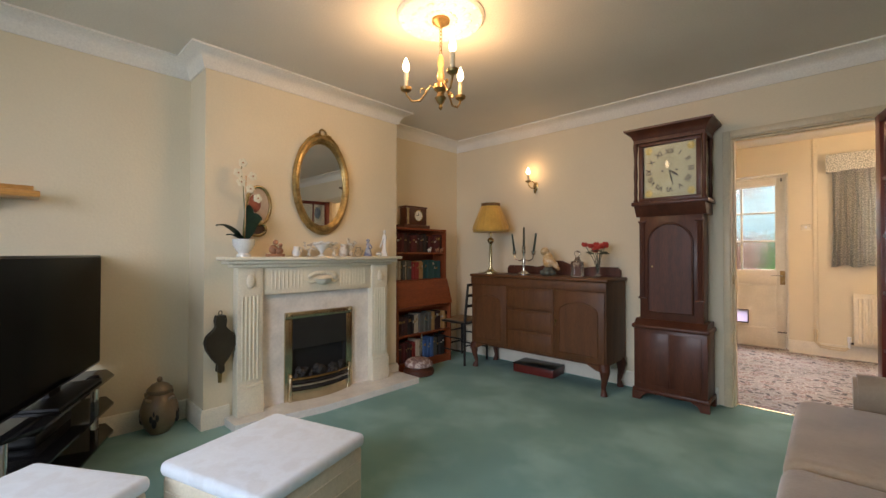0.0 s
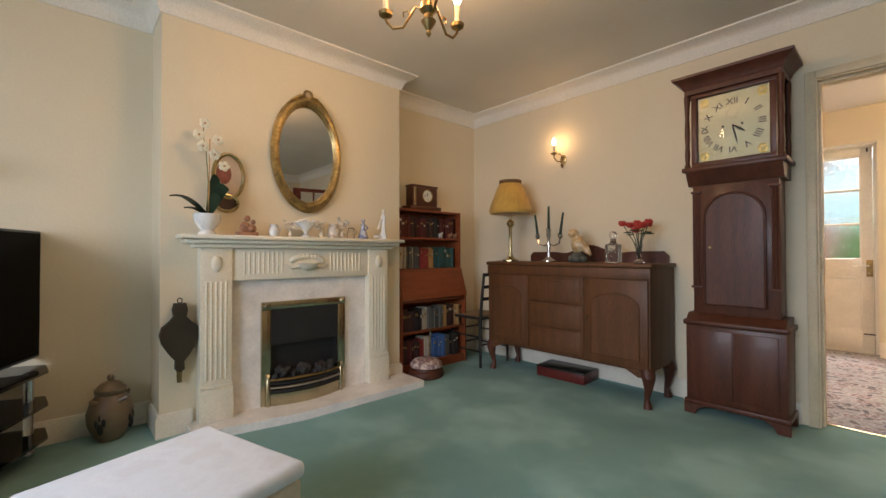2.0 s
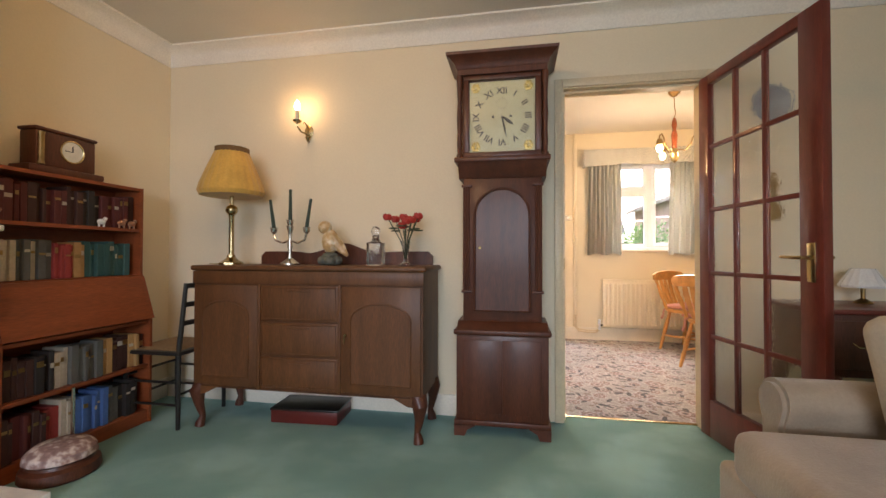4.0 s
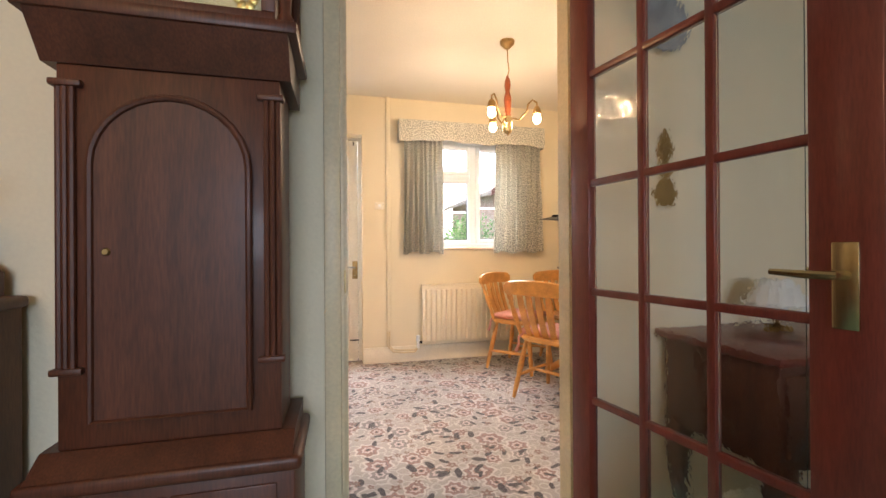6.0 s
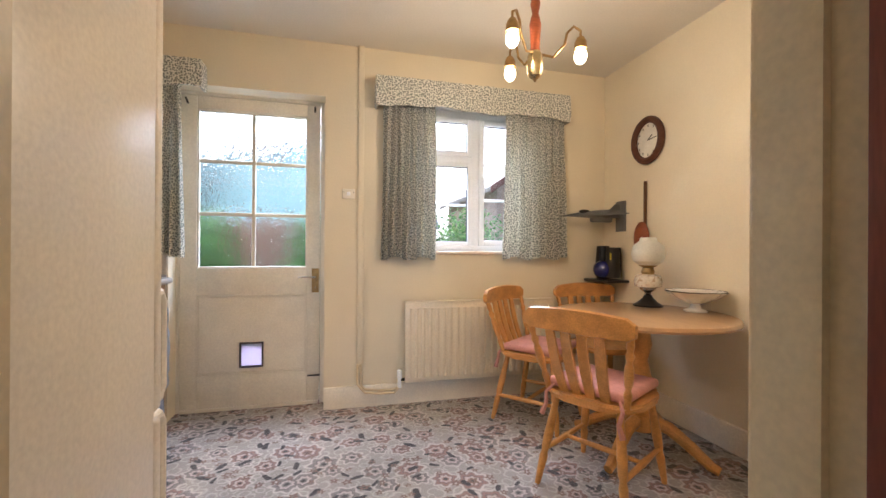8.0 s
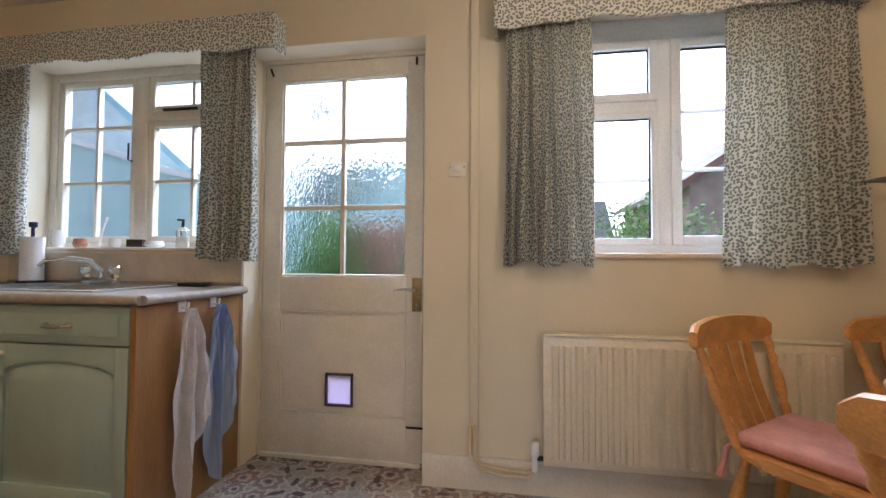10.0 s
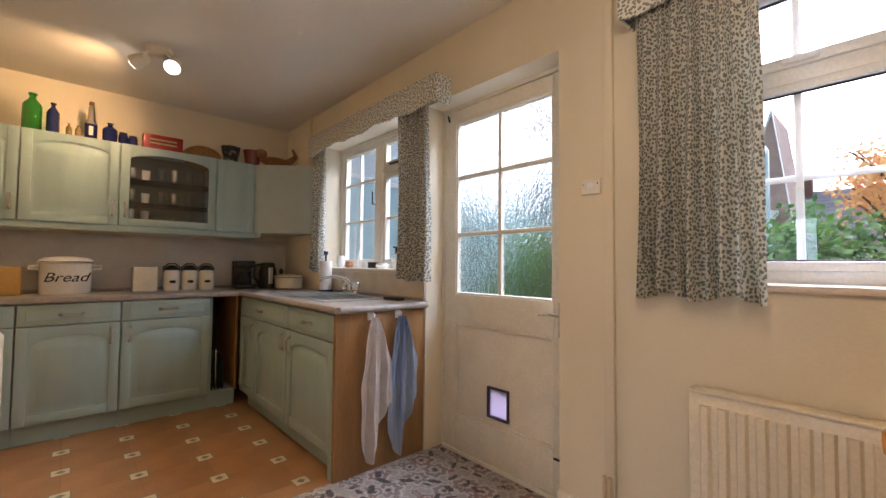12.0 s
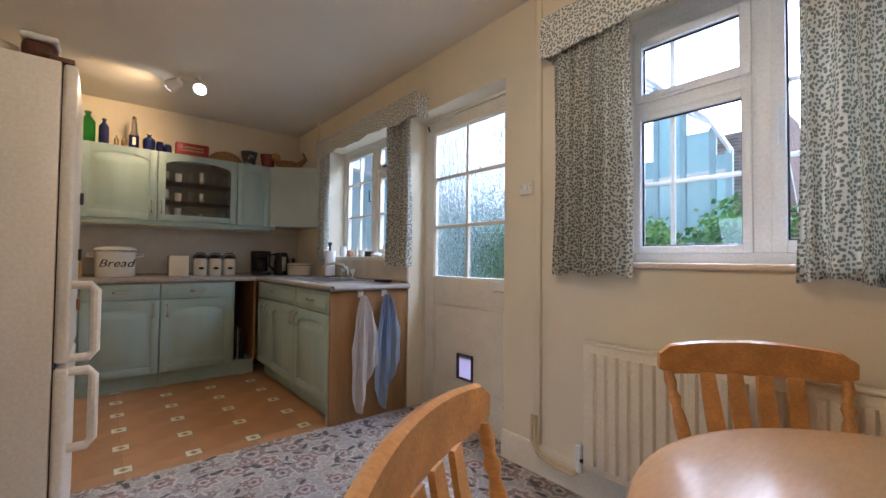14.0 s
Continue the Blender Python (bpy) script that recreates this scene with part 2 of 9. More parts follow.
PETAL = mat("white_petal", (0.80, 0.76, 0.60), 0.6, var=0.08)
RED = mat("red_petal", (0.42, 0.035, 0.025), 0.6, var=0.2, scale=40)


def axminster(name):
    """A pale figured carpet: ringed flower heads, small dark leaves and light scrolls on a grey-beige ground."""
    m = bpy.data.materials.new(name)
    m.use_nodes = True
    N, L = m.node_tree.nodes, m.node_tree.links
    p = N["Principled BSDF"]
    p.inputs["Roughness"].default_value, p.inputs["Sheen Weight"].default_value = 0.9, 0.3
    tc = N.new("ShaderNodeTexCoord")

    def calc(op, a, b=0.0, c=0.0):
        n = N.new("ShaderNodeMath")
        n.operation = op
        for k, v in enumerate((a, b, c)):
            if isinstance(v, (int, float)):
                n.inputs[k].default_value = v
            else:
                L.new(v, n.inputs[k])
        return n.outputs[0]

    def band(v, lo, hi, soft):
        r = N.new("ShaderNodeMapRange")
        r.inputs["From Min"].default_value, r.inputs["From Max"].default_value = lo - soft, lo + soft
        q = N.new("ShaderNodeMapRange")
        q.inputs["From Min"].default_value, q.inputs["From Max"].default_value = hi + soft, hi - soft
        L.new(v, r.inputs["Value"]), L.new(v, q.inputs["Value"])
        return calc("MULTIPLY", r.outputs[0], q.outputs[0])

    def over(under, ink, fac):
        x = N.new("ShaderNodeMix")
        x.data_type = "RGBA"
        L.new(fac, x.inputs[0])
        if isinstance(under, tuple):
            x.inputs[6].default_value = (*under, 1)
        else:
            L.new(under, x.inputs[6])
        x.inputs[7].default_value = (*ink, 1)
        return x.outputs[2]

    def heads(scale, petals, depth, offset):
        """Distance from each flower's centre, lobed into petals, and a random number for each flower."""
        ad = N.new("ShaderNodeVectorMath")
        ad.inputs[1].default_value = (offset, offset * 0.7, 0)
        L.new(tc.outputs["Object"], ad.inputs[0])
        nz, sc, a2 = N.new("ShaderNodeTexNoise"), N.new("ShaderNodeVectorMath"), N.new("ShaderNodeVectorMath")
        nz.inputs["Scale"].default_value = 14
        sc.operation, sc.inputs["Scale"].default_value = "SCALE", 0.035
        L.new(ad.outputs[0], nz.inputs["Vector"]), L.new(nz.outputs["Color"], sc.inputs[0])
        L.new(ad.outputs[0], a2.inputs[0]), L.new(sc.outputs[0], a2.inputs[1])
        v = N.new("ShaderNodeTexVoronoi")
        v.voronoi_dimensions = "2D"
        v.inputs["Scale"].default_value, v.inputs["Randomness"].default_value = scale, 0.8
        L.new(a2.outputs[0], v.inputs["Vector"])
        d = N.new("ShaderNodeVectorMath")
        d.operation = "SUBTRACT"
        L.new(a2.outputs[0], d.inputs[0]), L.new(v.outputs["Position"], d.inputs[1])
        sp, co = N.new("ShaderNodeSeparateXYZ"), N.new("ShaderNodeSeparateColor")
        L.new(d.outputs[0], sp.inputs[0]), L.new(v.outputs["Color"], co.inputs[0])
        ang = calc("ADD", calc("MULTIPLY", calc("ARCTAN2", sp.outputs[1], sp.outputs[0]), petals), calc("MULTIPLY", co.outputs[0], 6.28))
        lobe = calc("ADD", calc("MULTIPLY", calc("COSINE", ang), depth), 1.0)
        size = calc("ADD", calc("MULTIPLY", co.outputs[1], 0.7), 0.75)
        return calc("MULTIPLY", calc("MULTIPLY", v.outputs["Distance"], lobe), size), co.outputs[2]

    col = (0.34, 0.315, 0.30)
    f, rnd = heads(17.0, 1, 0.35, 1.3)
    col = over(col, (0.49, 0.465, 0.45), band(f, 0.34, 0.48, 0.05))
    f, rnd = heads(6.2, 7, 0.13, 0.0)
    rose = calc("GREATER_THAN", rnd, 0.45)
    col = over(col, (0.56, 0.52, 0.50), band(f, 0.36, 0.43, 0.02))
    col = over(col, (0.23, 0.21, 0.205), band(f, -1.0, 0.35, 0.02))
    col = over(col, (0.28, 0.17, 0.15), calc("MULTIPLY", band(f, -1.0, 0.33, 0.02), rose))
    col = over(col, (0.13, 0.115, 0.12), band(f, 0.215, 0.24, 0.012))
    col = over(col, (0.52, 0.45, 0.43), band(f, 0.12, 0.20, 0.02))
    col = over(col, (0.055, 0.05, 0.055), band(f, -1.0, 0.07, 0.015))
    f, rnd = heads(11.0, 2, 0.45, 3.1)
    col = over(col, (0.035, 0.033, 0.042), calc("MULTIPLY", band(f, -1.0, 0.21, 0.02), calc("GREATER_THAN", rnd, 0.5)))
    f, rnd = heads(15.0, 5, 0.3, 5.7)
    col = over(col, (0.20, 0.125, 0.10), calc("MULTIPLY", band(f, 0.08, 0.24, 0.02), calc("GREATER_THAN", rnd, 0.55)))
    worn = N.new("ShaderNodeTexNoise")
    worn.inputs["Scale"].default_value, worn.inputs["Detail"].default_value = 1.4, 3
    L.new(tc.outputs["Object"], worn.inputs["Vector"])
    w = N.new("ShaderNodeMapRange")
    w.inputs["From Min"].default_value, w.inputs["From Max"].default_value = 0.35, 0.7
    w.inputs["To Min"].default_value, w.inputs["To Max"].default_value = 0.85, 1.12
    L.new(worn.outputs["Fac"], w.inputs["Value"])
    vm = N.new("ShaderNodeVectorMath")
    vm.operation = "SCALE"
    L.new(col, vm.inputs[0]), L.new(w.outputs[0], vm.inputs["Scale"]), L.new(vm.outputs[0], p.inputs["Base Color"])
    pile, bp = N.new("ShaderNodeTexNoise"), N.new("ShaderNodeBump")
    pile.inputs["Scale"].default_value = 380
    L.new(tc.outputs["Object"], pile.inputs["Vector"])
    bp.inputs["Strength"].default_value, bp.inputs["Distance"].default_value = 0.5, 0.004
    L.new(pile.outputs["Fac"], bp.inputs["Height"]), L.new(bp.outputs[0], p.inputs["Normal"])
    MATS[name] = m
    return m


HALLCARPET = axminster("floral_axminster")
PRINT = ((0.80, 0.78, 0.70), [((0.22, 0.24, 0.21), 1.0, 0.0, 0.365), ((0.34, 0.36, 0.33), 1.0, 0.0, 0.10)], 74.0)
CURTAIN = motif("sprig_print_cotton", *PRINT, trans=0.45, warp=0.2, loose=0.8, uv=True)
PELMETC = motif("sprig_print_pelmet", *PRINT, trans=0.1, warp=0.2, loose=0.8, upright=True)


# ---- building helpers ----
def mesh_of(name, bm, material, smooth=35):
    me = bpy.data.meshes.new(name)
    bmesh.ops.recalc_face_normals(bm, faces=bm.faces)
    bm.to_mesh(me)
    bm.free()
    me.materials.append(material)
    me.polygons.foreach_set("use_smooth", [True] * len(me.polygons))
    me.set_sharp_from_angle(angle=radians(smooth))
    return me


def part(name, bm, material, parent, label=""):
    """Links a bmesh as one mesh object under a thing or a part."""
    ob = new(name, mesh_of(name, bm, material))
    ob.parent = parent
    if label:
        ob["label"] = label
    return ob


def thing(name, label, category, x=0, y=0, z=0, rz=0, group=""):
    ob = new(name)
    ob.empty_display_size = 0.05
    ob.matrix_world = pose(x, y, z, 0, 0, rz)
    return tagged(ob, label, category, group)


def single(name, bm, material, label, category, m=None, group=""):
    ob = new(name, mesh_of(name, bm, material))
    if m is not None:
        ob.matrix_world = m
    return tagged(ob, label, category, group)


def struct(name, bm, material, label=""):
    ob = new(name, mesh_of(name, bm, material))
    return tagged(ob, label, "", "", "structure")


def B():
    return bmesh.new()


def box(bm, x0, x1, y0, y1, z0, z1, bev=0.0, seg=2):
    vs = [bm.verts.new((x, y, z)) for x in (x0, x1) for y in (y0, y1) for z in (z0, z1)]
    fs = [bm.faces.new([vs[i] for i in f]) for f in ((0, 1, 3, 2), (4, 6, 7, 5), (0, 4, 5, 1), (2, 3, 7, 6), (0, 2, 6, 4), (1, 5, 7, 3))]
    if bev:
        es = list({e for f in fs for e in f.edges})
        bmesh.ops.bevel(bm, geom=es, offset=bev, segments=seg, affect="EDGES", profile=0.5)
    return bm


def boxb(*a, **k):
    return box(B(), *a, **k)


def lathe(bm, prof, c=(0, 0, 0), seg=20, axis="z", squash=1.0, wave=0.0, waves=8):
    rings = []
    for r, h in prof:
        ring = []
        for i in range(seg):
            a = 2 * math.pi * i / seg
            rr = r * (1 + wave * math.cos(waves * a))
            u, v = rr * math.cos(a), rr * math.sin(a) * squash
            q = {"z": (u, v, h), "x": (h, u, v), "y": (u, h, v)}[axis]
            ring.append(bm.verts.new((c[0] + q[0], c[1] + q[1], c[2] + q[2])))
        rings.append(ring)
    for a, b in zip(rings, rings[1:]):
        for i in range(seg):
            bm.faces.new((a[i], a[(i + 1) % seg], b[(i + 1) % seg], b[i]))
    bm.faces.new(rings[0][::-1]), bm.faces.new(rings[-1])
    return bm


def tube(bm, pts, r, seg=8, closed=False):
    pts = [Vector(p) for p in pts]
    n = len(pts)
    rs = r if isinstance(r, (list, tuple)) else [r] * n
    up, rings = None, []
    for i, p in enumerate(pts):
        d = (pts[(i + 1) % n] - pts[i - 1]) if closed else (pts[min(i + 1, n - 1)] - pts[max(i - 1, 0)])
        d.normalize()
        if up is None:
            up = d.orthogonal().normalized()
        up = (up - d * up.dot(d)).normalized()
        w = d.cross(up)
        rings.append([bm.verts.new(p + (up * math.cos(2 * math.pi * k / seg) + w * math.sin(2 * math.pi * k / seg)) * rs[i]) for k in range(seg)])
    pairs = list(zip(rings, rings[1:])) + ([(rings[-1], rings[0])] if closed else [])
    for a, b in pairs:
        for k in range(seg):
            bm.faces.new((a[k], a[(k + 1) % seg], b[(k + 1) % seg], b[k]))
    if not closed:
        bm.faces.new(rings[0][::-1]), bm.faces.new(rings[-1])
    return bm


def prism(bm, poly, axis, a, b):
    """A flat outline pulled along an axis from a to b."""
    def at(u, v, h):
        return {"x": (h, u, v), "y": (u, h, v), "z": (u, v, h)}[axis]
    lo = [bm.verts.new(at(u, v, a)) for u, v in poly]
    hi = [bm.verts.new(at(u, v, b)) for u, v in poly]
    n = len(poly)
    bm.faces.new(lo[::-1]), bm.faces.new(hi)
    for i in range(n):
        bm.faces.new((lo[i], lo[(i + 1) % n], hi[(i + 1) % n], hi[i]))
    return bm


def ball(bm, c, r, u=12, v=8):
    r = r if isinstance(r, (list, tuple)) else (r, r, r)
    bmesh.ops.create_uvsphere(bm, u_segments=u, v_segments=v, radius=1, matrix=Matrix.Translation(c) @ Matrix.Diagonal((*r, 1)))
    return bm


def strip(bm, path, profile, closed=False):
    """A moulding: a profile of (out, z) carried round a plan path of (x, y); out is to the path's left."""
    pts = [Vector((x, y)) for x, y in path]
    n, rings = len(pts), []
    for i, p in enumerate(pts):
        if closed or 0 < i < n - 1:
            d0, d1 = (p - pts[i - 1]).normalized(), (pts[(i + 1) % n] - p).normalized()
        else:
            d0 = d1 = (pts[1] - pts[0]).normalized() if i == 0 else (pts[-1] - pts[-2]).normalized()
        n0, n1 = Vector((-d0.y, d0.x)), Vector((-d1.y, d1.x))
        w = (n0 + n1)
        w = w / max(w.dot(n0), 0.2)
        rings.append([bm.verts.new((p.x + w.x * o, p.y + w.y * o, z)) for o, z in profile])
    k = len(profile)
    for a, b in list(zip(rings, rings[1:])) + ([(rings[-1], rings[0])] if closed else []):
        for j in range(k):
            bm.faces.new((a[j], a[(j + 1) % k], b[(j + 1) % k], b[j]))
    if not closed:
        bm.faces.new(rings[0]), bm.faces.new(rings[-1][::-1])
    return bm


def wall_x(bm, x0, x1, y0, y1, z1, holes):
    """A wall along x between y0 and y1, with holes (xa, xb, za, zb)."""
    cur = x0
    for xa, xb, za, zb in sorted(holes):
        if xa > cur:
            box(bm, cur, xa, y0, y1, 0, z1)
        if za > 0:
            box(bm, xa, xb, y0, y1, 0, za)
        if zb < z1:
            box(bm, xa, xb, y0, y1, zb, z1)
        cur = xb
    box(bm, cur, x1, y0, y1, 0, z1)
    return bm


# ---- the shell of both rooms ----
YB, YK, XA, XR, YF, CH = 4.82, 4.945, -2.82, 2.42, -0.95, 2.50
OX0, OX1, OH = -0.0595, 0.7745, 2.06
KX0, KX1, KY = -3.10, 2.27, 7.20
BX, BY0, BY1 = -2.497, 1.94, 3.586
struct("wall_middle", wall_x(B(), -3.10, 2.42, YB, YK, 2.55, [(OX0, OX1, 0, OH)]), WALL, "cream painted wall with a doorway between the rooms")
struct("wall_west", boxb(-3.10, XA, YF - 0.2, YB, 0, 2.55), WALL, "cream painted wall")
struct("wall_east", boxb(XR, XR + 0.2, YF - 0.2, YB, 0, 2.55), WALL, "cream painted wall")
struct("wall_south", wall_x(B(), XA, XR, YF - 0.2, YF, 2.55, [(-1.5, 0.8, 0.85, 2.1)]), WALL, "cream painted wall with a wide window")
struct("wall_breast", boxb(XA, BX, BY0, BY1, 0, 2.50), WALL, "cream painted chimney breast")
struct("floor_living", boxb(-3.1, XR + 0.2, YF - 0.2, YK - 0.03, -0.12, 0.0), GREEN, "worn green fitted carpet")
struct("ceiling_living", boxb(-3.1, XR + 0.2, YF - 0.2, YK, CH, CH + 0.12), CEIL, "stippled off-white ceiling")
cove = [(0, 2.385), (0.010, 2.385), (0.018, 2.40), (0.032, 2.438), (0.06, 2.468), (0.098, 2.484), (0.112, 2.488), (0.112, 2.50), (0, 2.50)]
cove = [(-o, z) for o, z in cove]
struct("coving", strip(B(), [(XR, YF), (XA, YF), (XA, BY0), (BX, BY0), (BX, BY1), (XA, BY1), (XA, YB), (XR, YB)][::1], cove, closed=True), COVE, "white plaster coving")
skirt = [(0, 0.0), (-0.018, 0.0), (-0.018, 0.10), (-0.010, 0.125), (0, 0.13)]
struct("baseboard", strip(B(), [(OX0 - 0.07, YB), (XA, YB)][::-1], skirt), SKIRT)
struct("baseboard", strip(B(), [(XA, YF), (XA, BY0), (BX, BY0), (BX, 2.10)], skirt), SKIRT)
struct("baseboard", strip(B(), [(BX, 3.44), (BX, BY1), (XA, BY1), (XA, YB)], skirt), SKIRT)
struct("baseboard", strip(B(), [(OX1 + 0.07, YB), (XR, YB), (XR, YF)], skirt), SKIRT)
# doorway lining, stops and casing
bm = B()
box(bm, OX0, OX0 + 0.022, YB - 0.004, YK + 0.004, 0, OH - 0.022), box(bm, OX1 - 0.022, OX1, YB - 0.004, YK + 0.004, 0, OH - 0.022), box(bm, OX0, OX1, YB - 0.004, YK + 0.004, OH - 0.022, OH)
box(bm, OX0 + 0.022, OX0 + 0.034, YB + 0.042, YK - 0.01, 0, OH - 0.034), box(bm, OX1 - 0.034, OX1 - 0.022, YB + 0.042, YK - 0.01, 0, OH - 0.034), box(bm, OX0 + 0.022, OX1 - 0.022, YB + 0.042, YK - 0.01, OH - 0.034, OH - 0.022)
struct("trim", bm, TRIM, "cream gloss doorway lining")
for y0, y1 in ((YB - 0.018, YB - 0.004), (YK + 0.004, YK + 0.018)):
    bm = B()
    box(bm, OX0 - 0.034, OX0 + 0.014, y0, y1, 0, OH + 0.036, 0.005), box(bm, OX1 - 0.014, OX1 + 0.034, y0, y1, 0, OH + 0.036, 0.005), box(bm, OX0 + 0.014, OX1 - 0.014, y0, y1, OH - 0.014, OH + 0.036, 0.005)
    struct("trim", bm, TRIM, "cream gloss door casing")
bm = boxb(OX0 + 0.024, OX0 + 0.028, YB + 0.012, YB + 0.036, 0.93, 1.0)
struct("trim", bm, OLDBRASS, "brass latch plate in the door lining")
bm = boxb(OX0, OX1, YK - 0.035, YK - 0.01, 0.0, 0.008, 0.003)
struct("trim", bm, BRASS, "metal threshold strip")



# ---- living room: fireplace wall ----
def fireplace():
    t = thing("fireplace", "cream painted fireplace surround with fluted pilasters and marble back panel", "fireplace", BX, 2.765, 0)
    half = 0.635
    bm = B()
    box(bm, 0, 0.135, -half - 0.09, half + 0.09, 1.085, 1.11, 0.008), box(bm, 0, 0.165, -half - 0.12, half + 0.12, 1.11, 1.135, 0.006)
    box(bm, 0, 0.105, -half - 0.05, half + 0.05, 1.06, 1.085, 0.008)
    part("mantelpiece", bm, SURROUND, t)
    for s in (-1, 1):
        y = s * (half - 0.075)
        bm = boxb(0, 0.085, y - 0.085, y + 0.085, 0.05, 1.06, 0.004)
        pil = part("pilaster", bm, SURROUND, t)
        bm = boxb(0.086, 0.105, y - 0.09, y + 0.09, 0.05, 0.24, 0.006)
        box(bm, 0.086, 0.098, y - 0.088, y + 0.088, 0.24, 0.262, 0.005)
        part("plinth_block", bm, SURROUND, pil)
        for k in range(5):
            yy = y - 0.052 + k * 0.026
            part("flute", tube(B(), [(0.084, yy, 0.29), (0.084, yy, 0.86)], 0.0075, 8), SURROUND, pil)
        part("medallion", ball(B(), (0.088, y, 0.965), (0.014, 0.030, 0.048)), SURROUND, pil)
    bm = boxb(0, 0.07, -half + 0.16, half - 0.16, 0.862, 1.06, 0.004)
    fr = part("frieze", bm, SURROUND, t)
    for s in (-1, 1):
        for k in range(9):
            yy = s * (0.17 + k * 0.029)
            part("reed", tube(B(), [(0.066, yy, 0.90), (0.066, yy, 1.035)], 0.008, 8), SURROUND, fr)
    part("carved_basket", lathe(B(), [(0.012, -0.045), (0.05, -0.03), (0.075, 0.0), (0.08, 0.006)], (0.07, 0, 0.958), 14, squash=1), SURROUND, fr)
    for k in range(11):
        a = -1.3 + k * 0.26
        part("carved_flower", ball(B(), (0.075, 0.085 * math.sin(a) * 1.3, 0.97 + 0.04 * math.cos(a)), (0.013, 0.02, 0.018), 8, 6), SURROUND, fr)
    for s in (-1, 1):
        part("carved_ribbon", tube(B(), [(0.073, s * 0.06, 0.94), (0.075, s * 0.11, 0.93), (0.075, s * 0.15, 0.955)], [0.009, 0.009, 0.004], 6), SURROUND, fr)
    for y0, y1, z0 in ((-half + 0.162, -0.2755, 0.05), (0.2755, half - 0.162, 0.05), (-0.275, 0.275, 0.70)):
        part("back_panel", boxb(0, 0.03, y0, y1, z0, 0.86), MARBLE, t, "pale veined marble back panel")
    bm = prism(B(), [(0.0, -0.70), (0.20, -0.70), (0.305, -0.12), (0.305, 0.83), (0.0, 0.83)], "z", 0.0, 0.05)
    part("hearth", bm, MARBLE, t, "white marble hearth slab")


FIREBRASS = mat("pale_fire_brass", (0.50, 0.43, 0.29), 0.22, 1.0, var=0.12, scale=14)


def electric_fire():
    t = thing("electric_fire", "brass framed inset electric fire with imitation coals", "fire", BX + 0.03, 2.765, 0.05)
    w, h = 0.265, 0.645
    for s in (-1, 1):
        part("side_frame", boxb(0, 0.022, s * w - 0.03, s * w + 0.03, 0, h - 0.03, 0.006), FIREBRASS, t, "polished brass frame")
    bm = boxb(0, 0.03, -w - 0.03, w + 0.03, h - 0.03, h + 0.02, 0.008)
    top = part("top_frame", bm, FIREBRASS, t, "polished brass top rail")
    for s in (-1, 1):
        part("corner_boss", ball(B(), (0.036, s * w, h - 0.005), (0.012, 0.022, 0.022)), FIREBRASS, top)
    bm = B()
    box(bm, -0.025, -0.02, -w + 0.03, w - 0.03, 0, h - 0.03)
    for s in (-1, 1):
        box(bm, -0.02, 0.012, s * (w - 0.034) - 0.006, s * (w - 0.034) + 0.006, 0, h - 0.03)
    part("firebox", bm, BLACKM, t, "black firebox")
    part("hood", prism(B(), [(-0.02, h - 0.03), (0.02, h - 0.03), (0.03, h - 0.26), (0.018, h - 0.26), (-0.02, h - 0.1)], "y", -w + 0.032, w - 0.032), BLACKM, t)
    rng = random.Random(3)
    lumps = []
    for k in range(4):
        bm = B()
        bmesh.ops.create_icosphere(bm, subdivisions=2, radius=0.022)
        for v in bm.verts:
            v.co *= 1 + rng.uniform(-0.22, 0.22)
        lumps.append(mesh_of("coal", bm, COAL))
    bed = part("coal_bed", boxb(-0.015, 0.05, -w + 0.04, w - 0.04, 0.15, 0.168, 0.004), COAL, t, "black imitation coals")
    for k in range(46):
        y = rng.uniform(-w + 0.05, w - 0.05)
        x = rng.uniform(-0.01, 0.07) * (1 - (y / w) ** 2 * 0.5)
        ob = new("coal", lumps[k % 4])
        ob.parent = bed
        ob.matrix_basis = pose(x, y, 0.185 + rng.uniform(-0.01, 0.035), rng.random() * 90, rng.random() * 90, 0) @ Matrix.Scale(rng.uniform(0.8, 1.3), 4)
    arc = lambda z, d, r0: [(0.03 + d * (1 - (k / 6 - 1) ** 2), (k / 6 - 1) * (w - 0.01), z) for k in range(13)]
    for z, m in ((0.165, OLDBRASS), (0.14, BLACKM), (0.115, PEWTER), (0.09, BLACKM)):
        part("grate_bar", tube(B(), arc(z, 0.055, 0), 0.008, 8), m, t)
    bm = B()
    pts = arc(0, 0.06, 0)
    lo = [bm.verts.new((x, y, 0.0)) for x, y, z in pts]
    hi = [bm.verts.new((x, y, 0.075)) for x, y, z in pts]
    lo2 = [bm.verts.new((x - 0.012, y, 0.0)) for x, y, z in pts]
    hi2 = [bm.verts.new((x - 0.012, y, 0.075)) for x, y, z in pts]
    for k in range(12):
        for a, b in ((lo, hi), (hi, hi2), (hi2, lo2), (lo2, lo)):
            bm.faces.new((a[k], a[k + 1], b[k + 1], b[k]))
    part("fender", bm, FIREBRASS, t, "bowed brass fender front")
    for s in (-1, 1):
        part("end_post", lathe(B(), [(0.016, 0), (0.016, 0.17), (0.011, 0.178), (0.018, 0.19), (0.006, 0.205)], (0.03, s * (w - 0.01), 0), 12), FIREBRASS, t)


